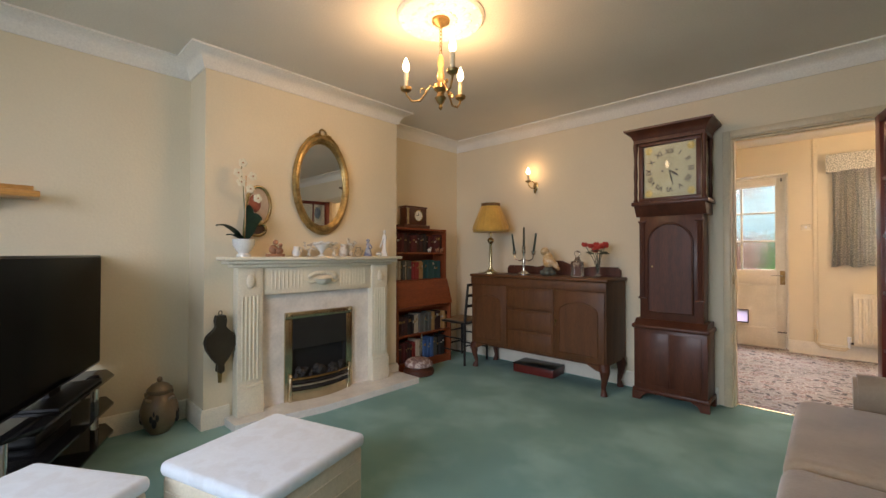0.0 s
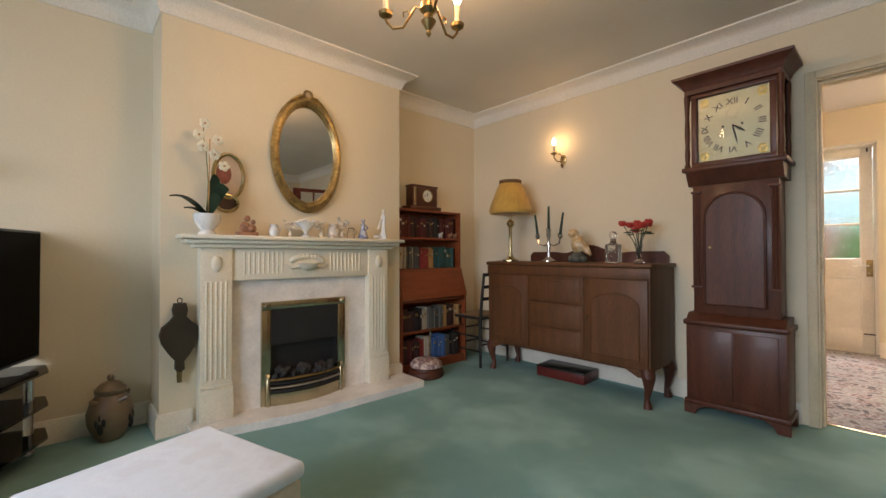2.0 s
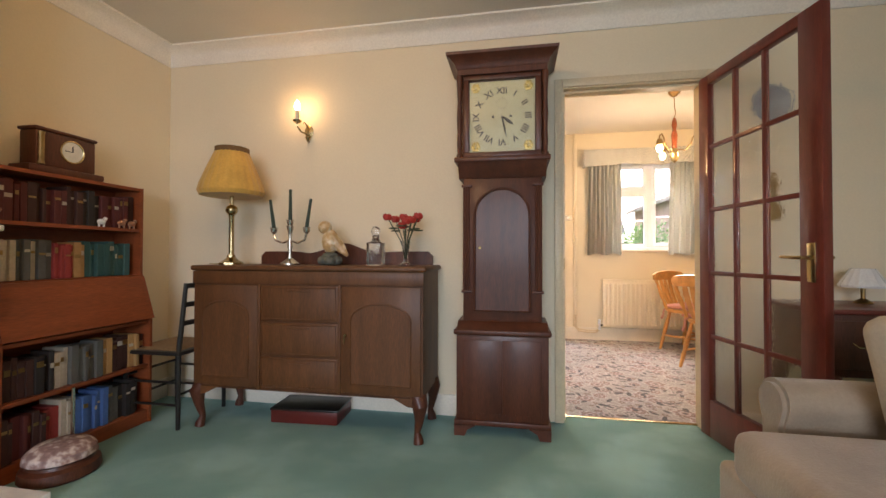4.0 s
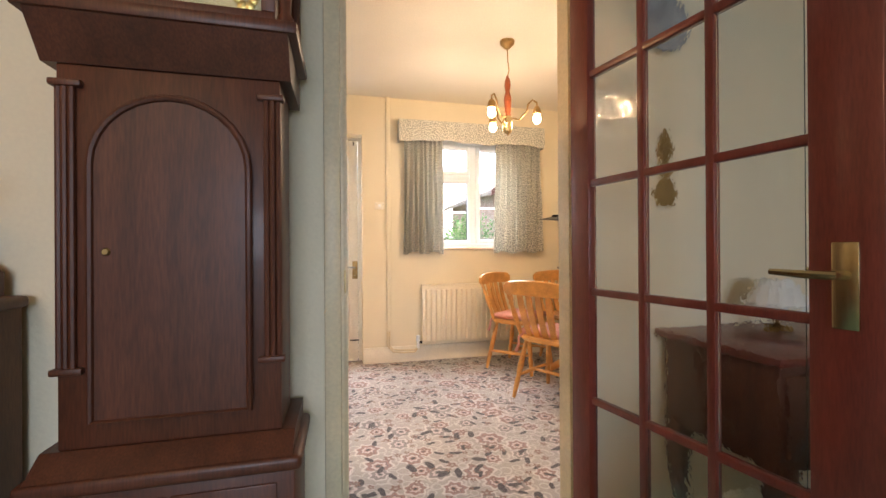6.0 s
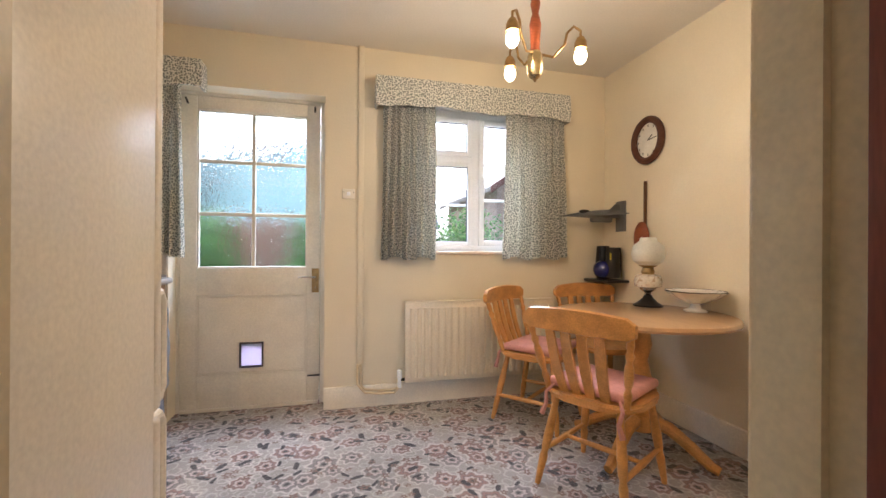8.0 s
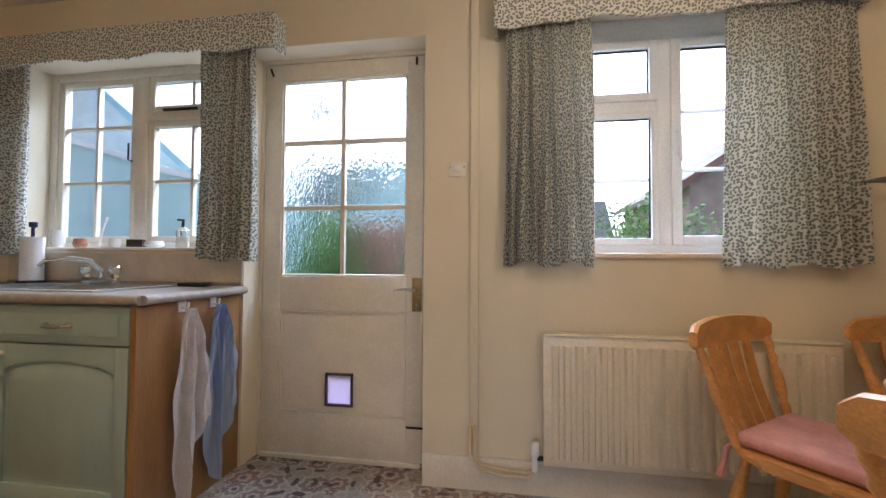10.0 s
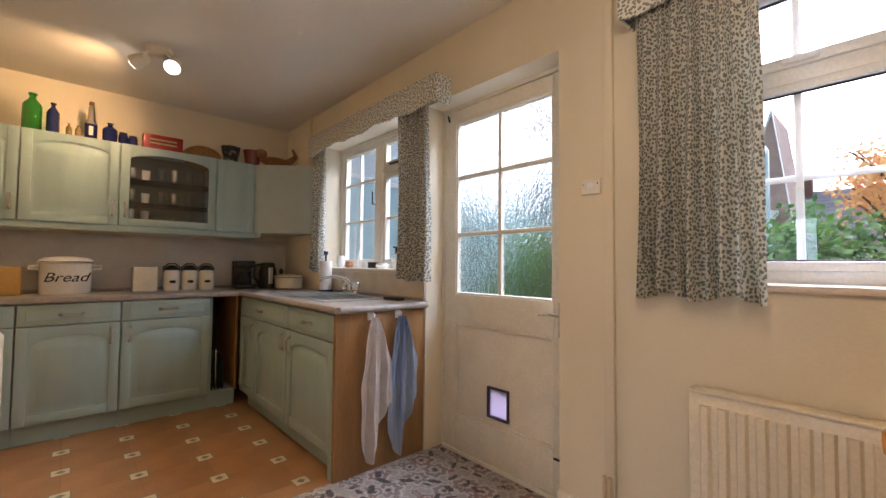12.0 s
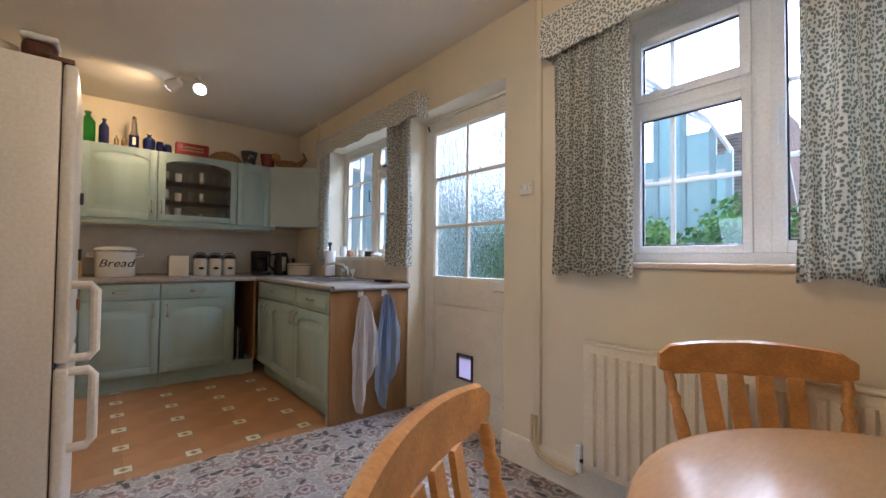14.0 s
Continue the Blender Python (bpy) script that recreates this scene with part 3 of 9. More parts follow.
def oval_mirror():
    t = thing("wall_mirror", "oval gilt-framed wall mirror with a ribbon crest", "mirror", BX, 2.785, 1.71)
    ry, rz = 0.245, 0.385
    bm = B()
    for r, rad in ((1.0, 0.024), (0.93, 0.013), (1.075, 0.012)):
        tube(bm, [(0.022 + (0.008 if r == 1.0 else 0), (ry - 0.02) * r * math.cos(a), (rz - 0.02) * r * math.sin(a)) for a in [2 * math.pi * k / 48 for k in range(48)]], rad, 8, True)
    part("frame", bm, GILT, t)
    bm = B()
    tube(bm, [(0.03, 0.028 * math.cos(a), rz + 0.03 + 0.028 * math.sin(a)) for a in [2 * math.pi * k / 14 for k in range(14)]], 0.009, 6, True)
    for s in (-1, 1):
        tube(bm, [(0.03, s * 0.02, rz + 0.02), (0.032, s * 0.06, rz + 0.012), (0.03, s * 0.11, rz - 0.025), (0.03, s * 0.15, rz - 0.06)], [0.009, 0.012, 0.009, 0.004], 6)
    part("crest", bm, GILT, t)
    bm = B()
    vs = [bm.verts.new((0.018, (ry - 0.03) * math.cos(2 * math.pi * k / 48), (rz - 0.03) * math.sin(2 * math.pi * k / 48))) for k in range(48)]
    bm.faces.new(vs)
    vs2 = [bm.verts.new((0.004, v.co.y, v.co.z)) for v in vs]
    bm.faces.new(vs2[::-1])
    for k in range(48):
        bm.faces.new((vs[k], vs2[k], vs2[(k + 1) % 48], vs[(k + 1) % 48]))
    part("glass", bm, MIRROR, t, "silvered mirror glass")


def orchid(x, y, z):
    t = thing("orchid", "white moth orchid in a footed white pot on the mantelpiece", "plant", x, y, z)
    part("pot", lathe(B(), [(0.045, 0), (0.045, 0.012), (0.032, 0.025), (0.05, 0.045), (0.068, 0.08), (0.07, 0.118), (0.062, 0.118), (0.058, 0.1)], seg=24), PORC, t)
    part("soil", lathe(B(), [(0.056, 0.1), (0.05, 0.106)], seg=16), COAL, t)
    for k, (dx, dy, dz, w) in enumerate(((0.05, -0.19, 0.10, 0.035), (0.03, -0.12, 0.04, 0.03), (0.06, 0.10, 0.16, 0.05), (-0.01, 0.07, 0.22, 0.05), (0.09, 0.05, 0.10, 0.045))):
        bm, cols = B(), []
        for i in range(9):
            u = i / 8
            c = Vector((dx * u, dy * u, 0.11 + dz * math.sin(u * 1.9) * 1.0))
            ww = w * math.sin(math.pi * min(1, 0.12 + 0.85 * u)) + 0.003
            s = Vector((dy, -dx, 0)).normalized() if k < 2 else Vector((0.5, 0.2, -0.8)).normalized()
            cols.append([bm.verts.new(c - s * ww), bm.verts.new(c + Vector((0, 0, -0.008))), bm.verts.new(c + s * ww)])
        for a, b in zip(cols, cols[1:]):
            bm.faces.new((a[0], a[1], b[1], b[0])), bm.faces.new((a[1], a[2], b[2], b[1]))
        bmesh.ops.solidify(bm, geom=bm.faces[:], thickness=0.003)
        part("leaf", bm, LEAF, t)
    stem = [(0, 0, 0.1), (0.0, 0.005, 0.3), (0.01, -0.01, 0.48), (0.02, -0.03, 0.58), (0.03, -0.02, 0.63)]
    part("stem", tube(B(), stem, [0.004, 0.004, 0.003, 0.003, 0.002], 6), mat("orchid_stem", (0.16, 0.17, 0.06), 0.6), t)
    part("cane", tube(B(), [(0.006, 0.006, 0.1), (0.008, 0.01, 0.55)], 0.003, 6), PINE, t)
    for k, (dx, dy, dz) in enumerate(((0.03, -0.02, 0.63), (0.03, -0.05, 0.56), (0.02, 0.05, 0.55), (0.03, -0.03, 0.50), (0.03, 0.03, 0.46), (0.03, 0.08, 0.40))):
        bm = B()
        for j in range(5):
            a = 2 * math.pi * j / 5 + k
            ball(bm, (dx, dy + 0.017 * math.cos(a), dz + 0.017 * math.sin(a)), (0.005, 0.015, 0.015), 8, 5)
        fl = part("flower", bm, PETAL, t, "white orchid flower")
        part("flower_heart", ball(B(), (dx + 0.006, dy, dz), 0.006, 6, 5), mat("orchid_heart", (0.45, 0.22, 0.10), 0.6), fl)


def oval_plaque(y, z, ry, rz, name, label):
    t = thing(name, label, "picture", BX, y, z)
    part("frame", tube(B(), [(0.012, ry * math.cos(a), rz * math.sin(a)) for a in [2 * math.pi * k / 32 for k in range(32)]], 0.012, 8, True), BRASS, t)
    plate = part("picture", lathe(B(), [(ry * 0.95, 0.002), (ry * 0.95, 0.01)], seg=32, axis="x", squash=rz / ry), mat("cream_plate", (0.56, 0.43, 0.31), 0.3, var=0.12, scale=9) if ry > 0.07 else mat("dark_plate", (0.07, 0.04, 0.03), 0.3, var=0.3, scale=9), t)
    if ry > 0.07:
        part("painted_shape", lathe(B(), [(ry * 0.5, 0.0102), (ry * 0.5, 0.0112)], (0, -ry * 0.3, rz * 0.1), 20, axis="x", squash=1.5), mat("dull_red_paint", (0.24, 0.07, 0.045), 0.4, var=0.3, scale=18), plate)


def figurine(x, y, z, h, kind, m, label):
    bm = B()
    if kind == "lady":
        lathe(bm, [(0.26 * h, 0), (0.25 * h, 0.05 * h), (0.17 * h, 0.3 * h), (0.08 * h, 0.52 * h), (0.11 * h, 0.66 * h), (0.05 * h, 0.76 * h)], seg=14, wave=0.06, waves=5)
        ball(bm, (0, 0, 0.86 * h), 0.10 * h, 10, 8)
        tube(bm, [(0.02 * h, 0.1 * h, 0.66 * h), (0.14 * h, 0.16 * h, 0.5 * h), (0.2 * h, 0.04 * h, 0.42 * h)], 0.035 * h, 6)
    elif kind == "tall":
        lathe(bm, [(0.14 * h, 0), (0.13 * h, 0.04 * h), (0.07 * h, 0.25 * h), (0.06 * h, 0.5 * h), (0.08 * h, 0.66 * h), (0.03 * h, 0.78 * h)], seg=12, wave=0.08, waves=3)
        ball(bm, (0, 0, 0.86 * h), (0.05 * h, 0.05 * h, 0.07 * h), 10, 8)
        tube(bm, [(0, -0.02 * h, 0.68 * h), (0.03 * h, -0.14 * h, 0.5 * h), (0.05 * h, -0.22 * h, 0.3 * h)], 0.03 * h, 6)
        ball(bm, (0.02 * h, -0.25 * h, 0.08 * h), (0.08 * h, 0.14 * h, 0.06 * h), 8, 6)
    elif kind == "group":
        box(bm, -0.3 * h, 0.3 * h, -0.45 * h, 0.45 * h, 0, 0.12 * h, 0.02)
        ball(bm, (0, -0.1 * h, 0.36 * h), (0.2 * h, 0.24 * h, 0.26 * h), 10, 8), ball(bm, (0.02, 0.16 * h, 0.3 * h), (0.18 * h, 0.2 * h, 0.2 * h), 10, 8)
        ball(bm, (0.02, -0.05 * h, 0.75 * h), 0.14 * h, 10, 8), ball(bm, (0.03, 0.18 * h, 0.6 * h), 0.11 * h, 10, 8)
        tube(bm, [(0.1 * h, -0.2 * h, 0.5 * h), (0.22 * h, 0.02 * h, 0.34 * h), (0.1 * h, 0.2 * h, 0.42 * h)], 0.05 * h, 6)
    elif kind == "bowl":
        lathe(bm, [(0.2 * h, 0), (0.22 * h, 0.04 * h), (0.08 * h, 0.14 * h), (0.12 * h, 0.3 * h), (0.42 * h, 0.62 * h), (0.46 * h, 0.7 * h), (0.4 * h, 0.7 * h)], seg=18, wave=0.04, waves=9)
        rng = random.Random(7)
        for k in range(14):
            a = k * 0.45
            ball(bm, (0.3 * h * math.cos(a), 0.42 * h * math.sin(a), 0.78 * h + rng.uniform(-.05, .1) * h), (0.1 * h, 0.13 * h, 0.08 * h), 7, 5)
        for s in (-1, 1):
            tube(bm, [(0, s * 0.4 * h, 0.55 * h), (0, s * 0.62 * h, 0.68 * h), (0, s * 0.72 * h, 0.5 * h), (0, s * 0.42 * h, 0.4 * h)], 0.035 * h, 6)
    elif kind == "spray":
        lathe(bm, [(0.1 * h, 0), (0.14 * h, 0.15 * h), (0.08 * h, 0.3 * h)], seg=12)
        rng = random.Random(int(y * 100))
        for k in range(10):
            a, r = rng.uniform(0, 6.28), rng.uniform(0.1, 0.4) * h
            e = (r * math.cos(a) * .6, r * math.sin(a), rng.uniform(0.5, 0.95) * h)
            tube(bm, [(0, 0, 0.25 * h), (e[0] * .6, e[1] * .6, e[2] * .7), e], 0.012 * h, 5)
            ball(bm, e, (0.07 * h, 0.1 * h, 0.07 * h), 7, 5)
    elif kind == "jug":
        lathe(bm, [(0.3 * h, 0), (0.4 * h, 0.2 * h), (0.42 * h, 0.45 * h), (0.26 * h, 0.8 * h), (0.3 * h, h), (0.25 * h, 0.98 * h)], seg=16)
        tube(bm, [(0, 0.38 * h, 0.35 * h), (0, 0.62 * h, 0.5 * h), (0, 0.5 * h, 0.85 * h), (0, 0.26 * h, 0.85 * h)], 0.05 * h, 6)
    return single("figurine" if kind not in ("jug", "bowl", "spray") else {"jug": "china_jug", "bowl": "flower_bowl", "spray": "china_posy"}[kind], bm, m, label, "ornament", pose(x, y, z))


def bellows():
    t = thing("bellows", "dark wood and leather fireside bellows hung on the chimney breast", "bellows", BX + 0.012, 2.03, 0.36)
    out = [(0.0, 0.0), (0.022, 0.015), (0.02, 0.06), (0.05, 0.10), (0.085, 0.16), (0.098, 0.21), (0.085, 0.255), (0.05, 0.285), (0.03, 0.31), (0.036, 0.35), (0.028, 0.385)]
    poly = out + [(-u, v) for u, v in out[::-1][0:-1]]
    part("board", prism(B(), poly, "x", 0.03, 0.045), BELLOW, t)
    part("board", prism(B(), poly, "x", 0.0, 0.012), BELLOW, t)
    part("leather", prism(B(), [(u * 0.93, v) for u, v in poly if v > 0.05], "x", 0.012, 0.03), BLACKW, t)
    part("nozzle", lathe(B(), [(0.012, -0.06), (0.016, 0.02)], (0.022, 0, 0), 10), OLDBRASS, t)
    part("hanging_loop", tube(B(), [(0.02, 0.012 * math.cos(a), 0.40 + 0.014 * math.sin(a)) for a in [k * 0.7854 for k in range(8)]], 0.003, 5, True), BLACKW, t)


def lidded_pot():
    t = thing("ginger_jar", "lidded stoneware jar with dark leaf bands on the carpet", "jar", -2.68, 1.74, 0)
    t.scale = (0.76, 0.76, 0.98)
    stone = mat("buff_stoneware", (0.22, 0.155, 0.09), 0.35, var=0.25, scale=5, two=(0.15, 0.10, 0.06), coat=0.3)
    part("body", lathe(B(), [(0.07, 0), (0.10, 0.03), (0.135, 0.10), (0.14, 0.16), (0.115, 0.225), (0.08, 0.255), (0.085, 0.27)], seg=28), stone, t)
    lid = part("lid", lathe(B(), [(0.095, 0.27), (0.095, 0.285), (0.06, 0.315), (0.02, 0.33)], seg=24), stone, t)
    part("knob", ball(B(), (0, 0, 0.345), (0.022, 0.022, 0.02)), stone, lid)
    for a in range(4):
        q = a * math.pi / 2 + 0.6
        part("lug", tube(B(), [(0.11 * math.cos(q - .2), 0.11 * math.sin(q - .2), 0.225), (0.14 * math.cos(q), 0.14 * math.sin(q), 0.24), (0.11 * math.cos(q + .2), 0.11 * math.sin(q + .2), 0.225)], 0.012, 6), stone, t)
    for a in range(4):
        q = a * math.pi / 2 - 0.5
        bm = B()
        for u, v, r in ((0, 0.09, 0.03), (-0.16, 0.12, 0.026), (0.17, 0.125, 0.026), (0.0, 0.15, 0.022)):
            ball(bm, (0.128 * math.cos(q + u), 0.128 * math.sin(q + u), v), (r * 0.62, r * 0.62, r * 1.1), 10, 8)
        part("leaf_motif", bm, BLACKM, t, "dark painted leaf motif")


def television():
    ax, ay, bx, by = -1.80, 1.00, -2.80, 1.455
    ang = math.degrees(math.atan2(by - ay, bx - ax))
    cx, cy = (ax + bx) / 2, (ay + by) / 2
    st = thing("tv_stand", "black smoked-glass television stand with chrome legs", "stand", cx - 0.03, cy - 0.12, 0, ang)
    for z in (0.10, 0.265, 0.43):
        part("shelf", prism(B(), [(-0.54, -0.16), (-0.50, 0.30), (0.50, 0.30), (0.54, -0.16), (0.4, -0.24), (-0.4, -0.24)], "z", z, z + 0.012), SMOKED, st)
    for x, y in ((-0.46, -0.13), (0.46, -0.13), (-0.44, 0.255), (0.44, 0.255)):
        part("leg", lathe(B(), [(0.026, 0), (0.026, 0.02), (0.021, 0.03), (0.021, 0.425), (0.026, 0.43)], (x, y, 0), 16), CHROME, st)
    tv = thing("television", "large black flat-screen television switched off", "television", cx, cy, 0.445, ang)
    w = 0.55
    part("housing", boxb(-w, w, 0.004, 0.05, 0.035, 0.70, 0.006), BLACK, tv)
    part("screen", boxb(-w + 0.012, w - 0.012, 0.0, 0.0038, 0.05, 0.688), SCREEN, tv, "dark glossy screen")
    part("foot", prism(B(), [(-0.25, -0.10), (0.25, -0.10), (0.2, 0.14), (-0.2, 0.14)], "z", 0.0, 0.012), BLACK, tv)
    part("neck", boxb(-0.06, 0.06, 0.01, 0.04, 0.012, 0.05), BLACK, tv)
    single("set_top_box", boxb(-0.18, 0.18, -0.1, 0.1, 0, 0.05, 0.005), BLACK, "flat black media player on the stand's shelf", "player", pose(cx - 0.03, cy - 0.1, 0.277, 0, 0, ang))


def pouf(x, y, rz, w, d, h):
    t = thing("footstool", "cube footstool with white velvet top and cream quilted sides", "footstool", x, y, 0, rz, "footstools")
    bm = boxb(-w / 2, w / 2, -d / 2, d / 2, 0.03, h - 0.05, 0.02, 3)
    part("base", bm, STOOLSIDE, t)
    for z in (0.11, 0.20, 0.28):
        pts = [(-w / 2 - .001, -d / 2 + 0.03, z), (-w / 2 - .001, d / 2 - 0.03, z), (-w / 2 + 0.03, d / 2 + .001, z), (w / 2 - 0.03, d / 2 + .001, z), (w / 2 + .001, d / 2 - 0.03, z), (w / 2 + .001, -d / 2 + 0.03, z), (w / 2 - 0.03, -d / 2 - .001, z), (-w / 2 + 0.03, -d / 2 - .001, z)]
        part("piping", tube(B(), pts, 0.004, 6, True), STOOLSIDE, t)
    bm = boxb(-w / 2 - 0.008, w / 2 + 0.008, -d / 2 - 0.008, d / 2 + 0.008, h - 0.055, h, 0.022, 4)
    part("top", bm, VELVET, t, "brushed white velvet cushion top")
    for sx in (-1, 1):
        for sy in (-1, 1):
            part("foot", lathe(B(), [(0.022, 0), (0.026, 0.03)], (sx * (w / 2 - 0.05), sy * (d / 2 - 0.05), 0), 10), BLACK, t)


def corner_shelf():
    t = thing("wall_shelf", "small pale wooden shelf on the alcove wall", "shelf", XA, 0.93, 1.46)
    part("board", boxb(0, 0.2, -0.24, 0.24, 0, 0.035, 0.006), PINE, t)
    part("backboard", boxb(0, 0.015, -0.22, 0.22, 0.035, 0.08, 0.004), PINE, t)
    part("bracket", prism(B(), [(0.0, -0.12), (0.0, -0.001), (0.16, -0.001)], "y", -0.012, 0.012), PINE, t)


fireplace(), electric_fire(), oval_mirror(), bellows(), lidded_pot(), television(), corner_shelf()
MZ = 1.136
orchid(BX + 0.10, 2.15, MZ)
oval_plaque(2.285, 1.50, 0.085, 0.135, "oval_picture", "oval brass-framed portrait plaque behind the orchid")
oval_plaque(2.275, 1.335, 0.062, 0.05, "small_plaque", "small round brass-framed plaque behind the orchid")
TERRA = mat("painted_terracotta", (0.36, 0.17, 0.09), 0.5, var=0.35, scale=30)
BLUEW = mat("blue_white_china", (0.45, 0.46, 0.52), 0.2, var=0.35, scale=35, two=(0.10, 0.12, 0.22), coat=0.3)
FLORAL = mat("floral_china", (0.70, 0.66, 0.58), 0.25, var=0.25, scale=40, two=(0.38, 0.30, 0.22), coat=0.3)
figurine(BX + 0.11, 2.365, MZ, 0.135, "group", TERRA, "brown glazed seated figure group ornament")
figurine(BX + 0.11, 2.525, MZ, 0.075, "jug", PORC, "small white china jug ornament")
figurine(BX + 0.10, 2.635, MZ, 0.11, "spray", FLORAL, "spray of china flowers")
figurine(BX + 0.11, 2.735, MZ, 0.13, "bowl", PORC, "white china pedestal bowl filled with flowers")
figurine(BX + 0.10, 2.85, MZ, 0.12, "spray", FLORAL, "spray of dried flowers in a pot")
figurine(BX + 0.10, 2.94, MZ, 0.10, "jug", FLORAL, "small floral china jug")
figurine(BX + 0.11, 3.0, MZ, 0.15, "spray", FLORAL, "slender china flower spray")
figurine(BX + 0.11, 3.075, MZ, 0.075, "jug", CUTGLASS, "small clear cut-glass jug")
figurine(BX + 0.11, 3.175, MZ, 0.155, "lady", BLUEW, "blue and white china lady figurine")
figurine(BX + 0.11, 3.355, MZ, 0.25, "tall", PORC, "tall slender white porcelain figurine")
pouf(-1.14, 1.775, 17, 0.52, 0.53, 0.385)
pouf(-1.33, 1.05, 32, 0.50, 0.50, 0.375)


# ---- living room: back wall ----
def bookcase():
    x0, x1, y0, y1, h = -2.80, -2.605, 3.63, 4.40, 1.425
    t = thing("bookcase", "red-brown veneered bookcase with a drop-front bureau section", "bookcase", x0, y0, 0)
    D, W = x1 - x0, y1 - y0
    DL = D + 0.075
    for y in (0, W - 0.018):
        part("side_panel", prism(B(), [(0, 0), (DL, 0), (DL, 0.62), (D, 0.90), (D, h), (0, h)], "y", y, y + 0.018), TEAK, t)
    for z, d in ((h - 0.02, D - 0.004), (1.155, D - 0.004), (0.875, D - 0.003), (0.60, DL - 0.01), (0.335, DL - 0.01), (0.06, DL - 0.01)):
        part("shelf", boxb(0, d, 0.019, W - 0.019, z, z + 0.018), TEAK, t)
    part("back_panel", boxb(0, 0.006, 0.019, W - 0.019, 0.06, h - 0.02), TEAK, t)
    part("drop_front", prism(B(), [(D + 0.001, 0.885), (D + 0.016, 0.885), (DL + 0.02, 0.63), (DL + 0.004, 0.63)], "y", 0.004, W - 0.004), TEAK, t)
    part("plinth", boxb(DL - 0.03, DL - 0.012, 0.019, W - 0.019, 0, 0.06), TEAK, t)
    rng = random.Random(11)
    pal = [(0.09, 0.018, 0.015), (0.05, 0.02, 0.015), (0.025, 0.02, 0.018), (0.10, 0.10, 0.09), (0.46, 0.40, 0.31), (0.03, 0.085, 0.08), (0.045, 0.11, 0.105), (0.06, 0.13, 0.32), (0.30, 0.04, 0.035), (0.42, 0.24, 0.09)]
    mats = [mat("book_cloth_%d" % i, c, 0.7, var=0.12, scale=20) for i, c in enumerate(pal)]
    shelves = ((1.173, 0.20, D, (0, 0, 1, 0, 1, 2, 0, 0, 1)), (0.893, 0.20, D, (4, 4, 3, 4, 3, 8, 8, 9, 5, 5, 6, 5, 6, 5)), (0.353, 0.20, DL, (1, 1, 2, 4, 3, 3, 9, 1, 9, 1)), (0.078, 0.21, DL, (1, 0, 1, 8, 4, 7, 7, 3, 2, 2, 2)))
    for z, hmax, d, seq in shelves:
        y, i = 0.024, 0
        while y < W - 0.055:
            th = rng.uniform(0.018, 0.040)
            hh, dd = hmax * rng.uniform(0.84, 1.0), rng.uniform(0.11, 0.14)
            m = mats[seq[min(len(seq) - 1, int(y / W * len(seq)))]]
            f = d - rng.uniform(0.02, 0.05)
            bm = boxb(f - dd, f, 0, th - 0.0015, 0, hh, 0.002, 1)
            b = single("book", bm, m, "cloth-bound hardback book standing on the bookcase shelf", "book", pose(x0, y0 + y, z + 0.0005), "books on the bookcase")
            if rng.random() < 0.7:
                bz, bh = hh * rng.uniform(0.55, 0.75), rng.uniform(0.008, 0.03)
                part("title_band", boxb(f + 0.0002, f + 0.0008, 0.003, th - 0.0045, bz, bz + bh), mats[4] if rng.random() < 0.4 else OLDBRASS, b)
            y += th
            i += 1
    for y, m in ((3.66, TERRA), (4.15, PORC), (4.27, TERRA), (4.335, TERRA)):
        bm = B()
        ball(bm, (0, 0, 0.028), (0.014, 0.026, 0.016), 8, 6), ball(bm, (0, 0.022, 0.045), 0.011, 8, 6)
        for q in (-0.014, 0.014):
            tube(bm, [(0, q, 0.0), (0, q, 0.022)], 0.005, 5)
        single("animal_ornament", bm, m, "tiny china animal ornament on the bookcase shelf", "ornament", pose(x1 - 0.014, y, 1.174))


def mantel_clock():
    t = thing("mantel_clock", "dark wooden mantel clock with white dial on the bookcase", "clock", -2.695, 3.985, 1.426)
    part("base", boxb(-0.06, 0.07, -0.185, 0.185, 0, 0.035, 0.008), MAHOG, t)
    part("case", boxb(-0.05, 0.055, -0.145, 0.145, 0.035, 0.21, 0.008), MAHOG, t)
    part("top", boxb(-0.055, 0.06, -0.155, 0.155, 0.21, 0.228, 0.008), MAHOG, t)
    part("side_column", lathe(B(), [(0.016, 0.04), (0.013, 0.06), (0.013, 0.18), (0.016, 0.2)], (0.058, -0.125, 0), 10), OLDBRASS, t)
    part("dial", lathe(B(), [(0.055, 0.0), (0.055, 0.004)], (0.0555, 0.02, 0.13), 24, axis="x"), mat("white_dial", (0.72, 0.68, 0.58), 0.4), t, "white enamel dial")
    part("bezel", tube(B(), [(0.06, 0.02 + 0.057 * math.cos(a), 0.13 + 0.057 * math.sin(a)) for a in [k * 0.2618 for k in range(24)]], 0.005, 6, True), BRASS, t)
    part("hour_hand", boxb(0.061, 0.0625, 0.017, 0.023, 0.13, 0.16), BLACK, t)
    part("minute_hand", boxb(0.063, 0.0645, -0.02, 0.022, 0.128, 0.132), BLACK, t)


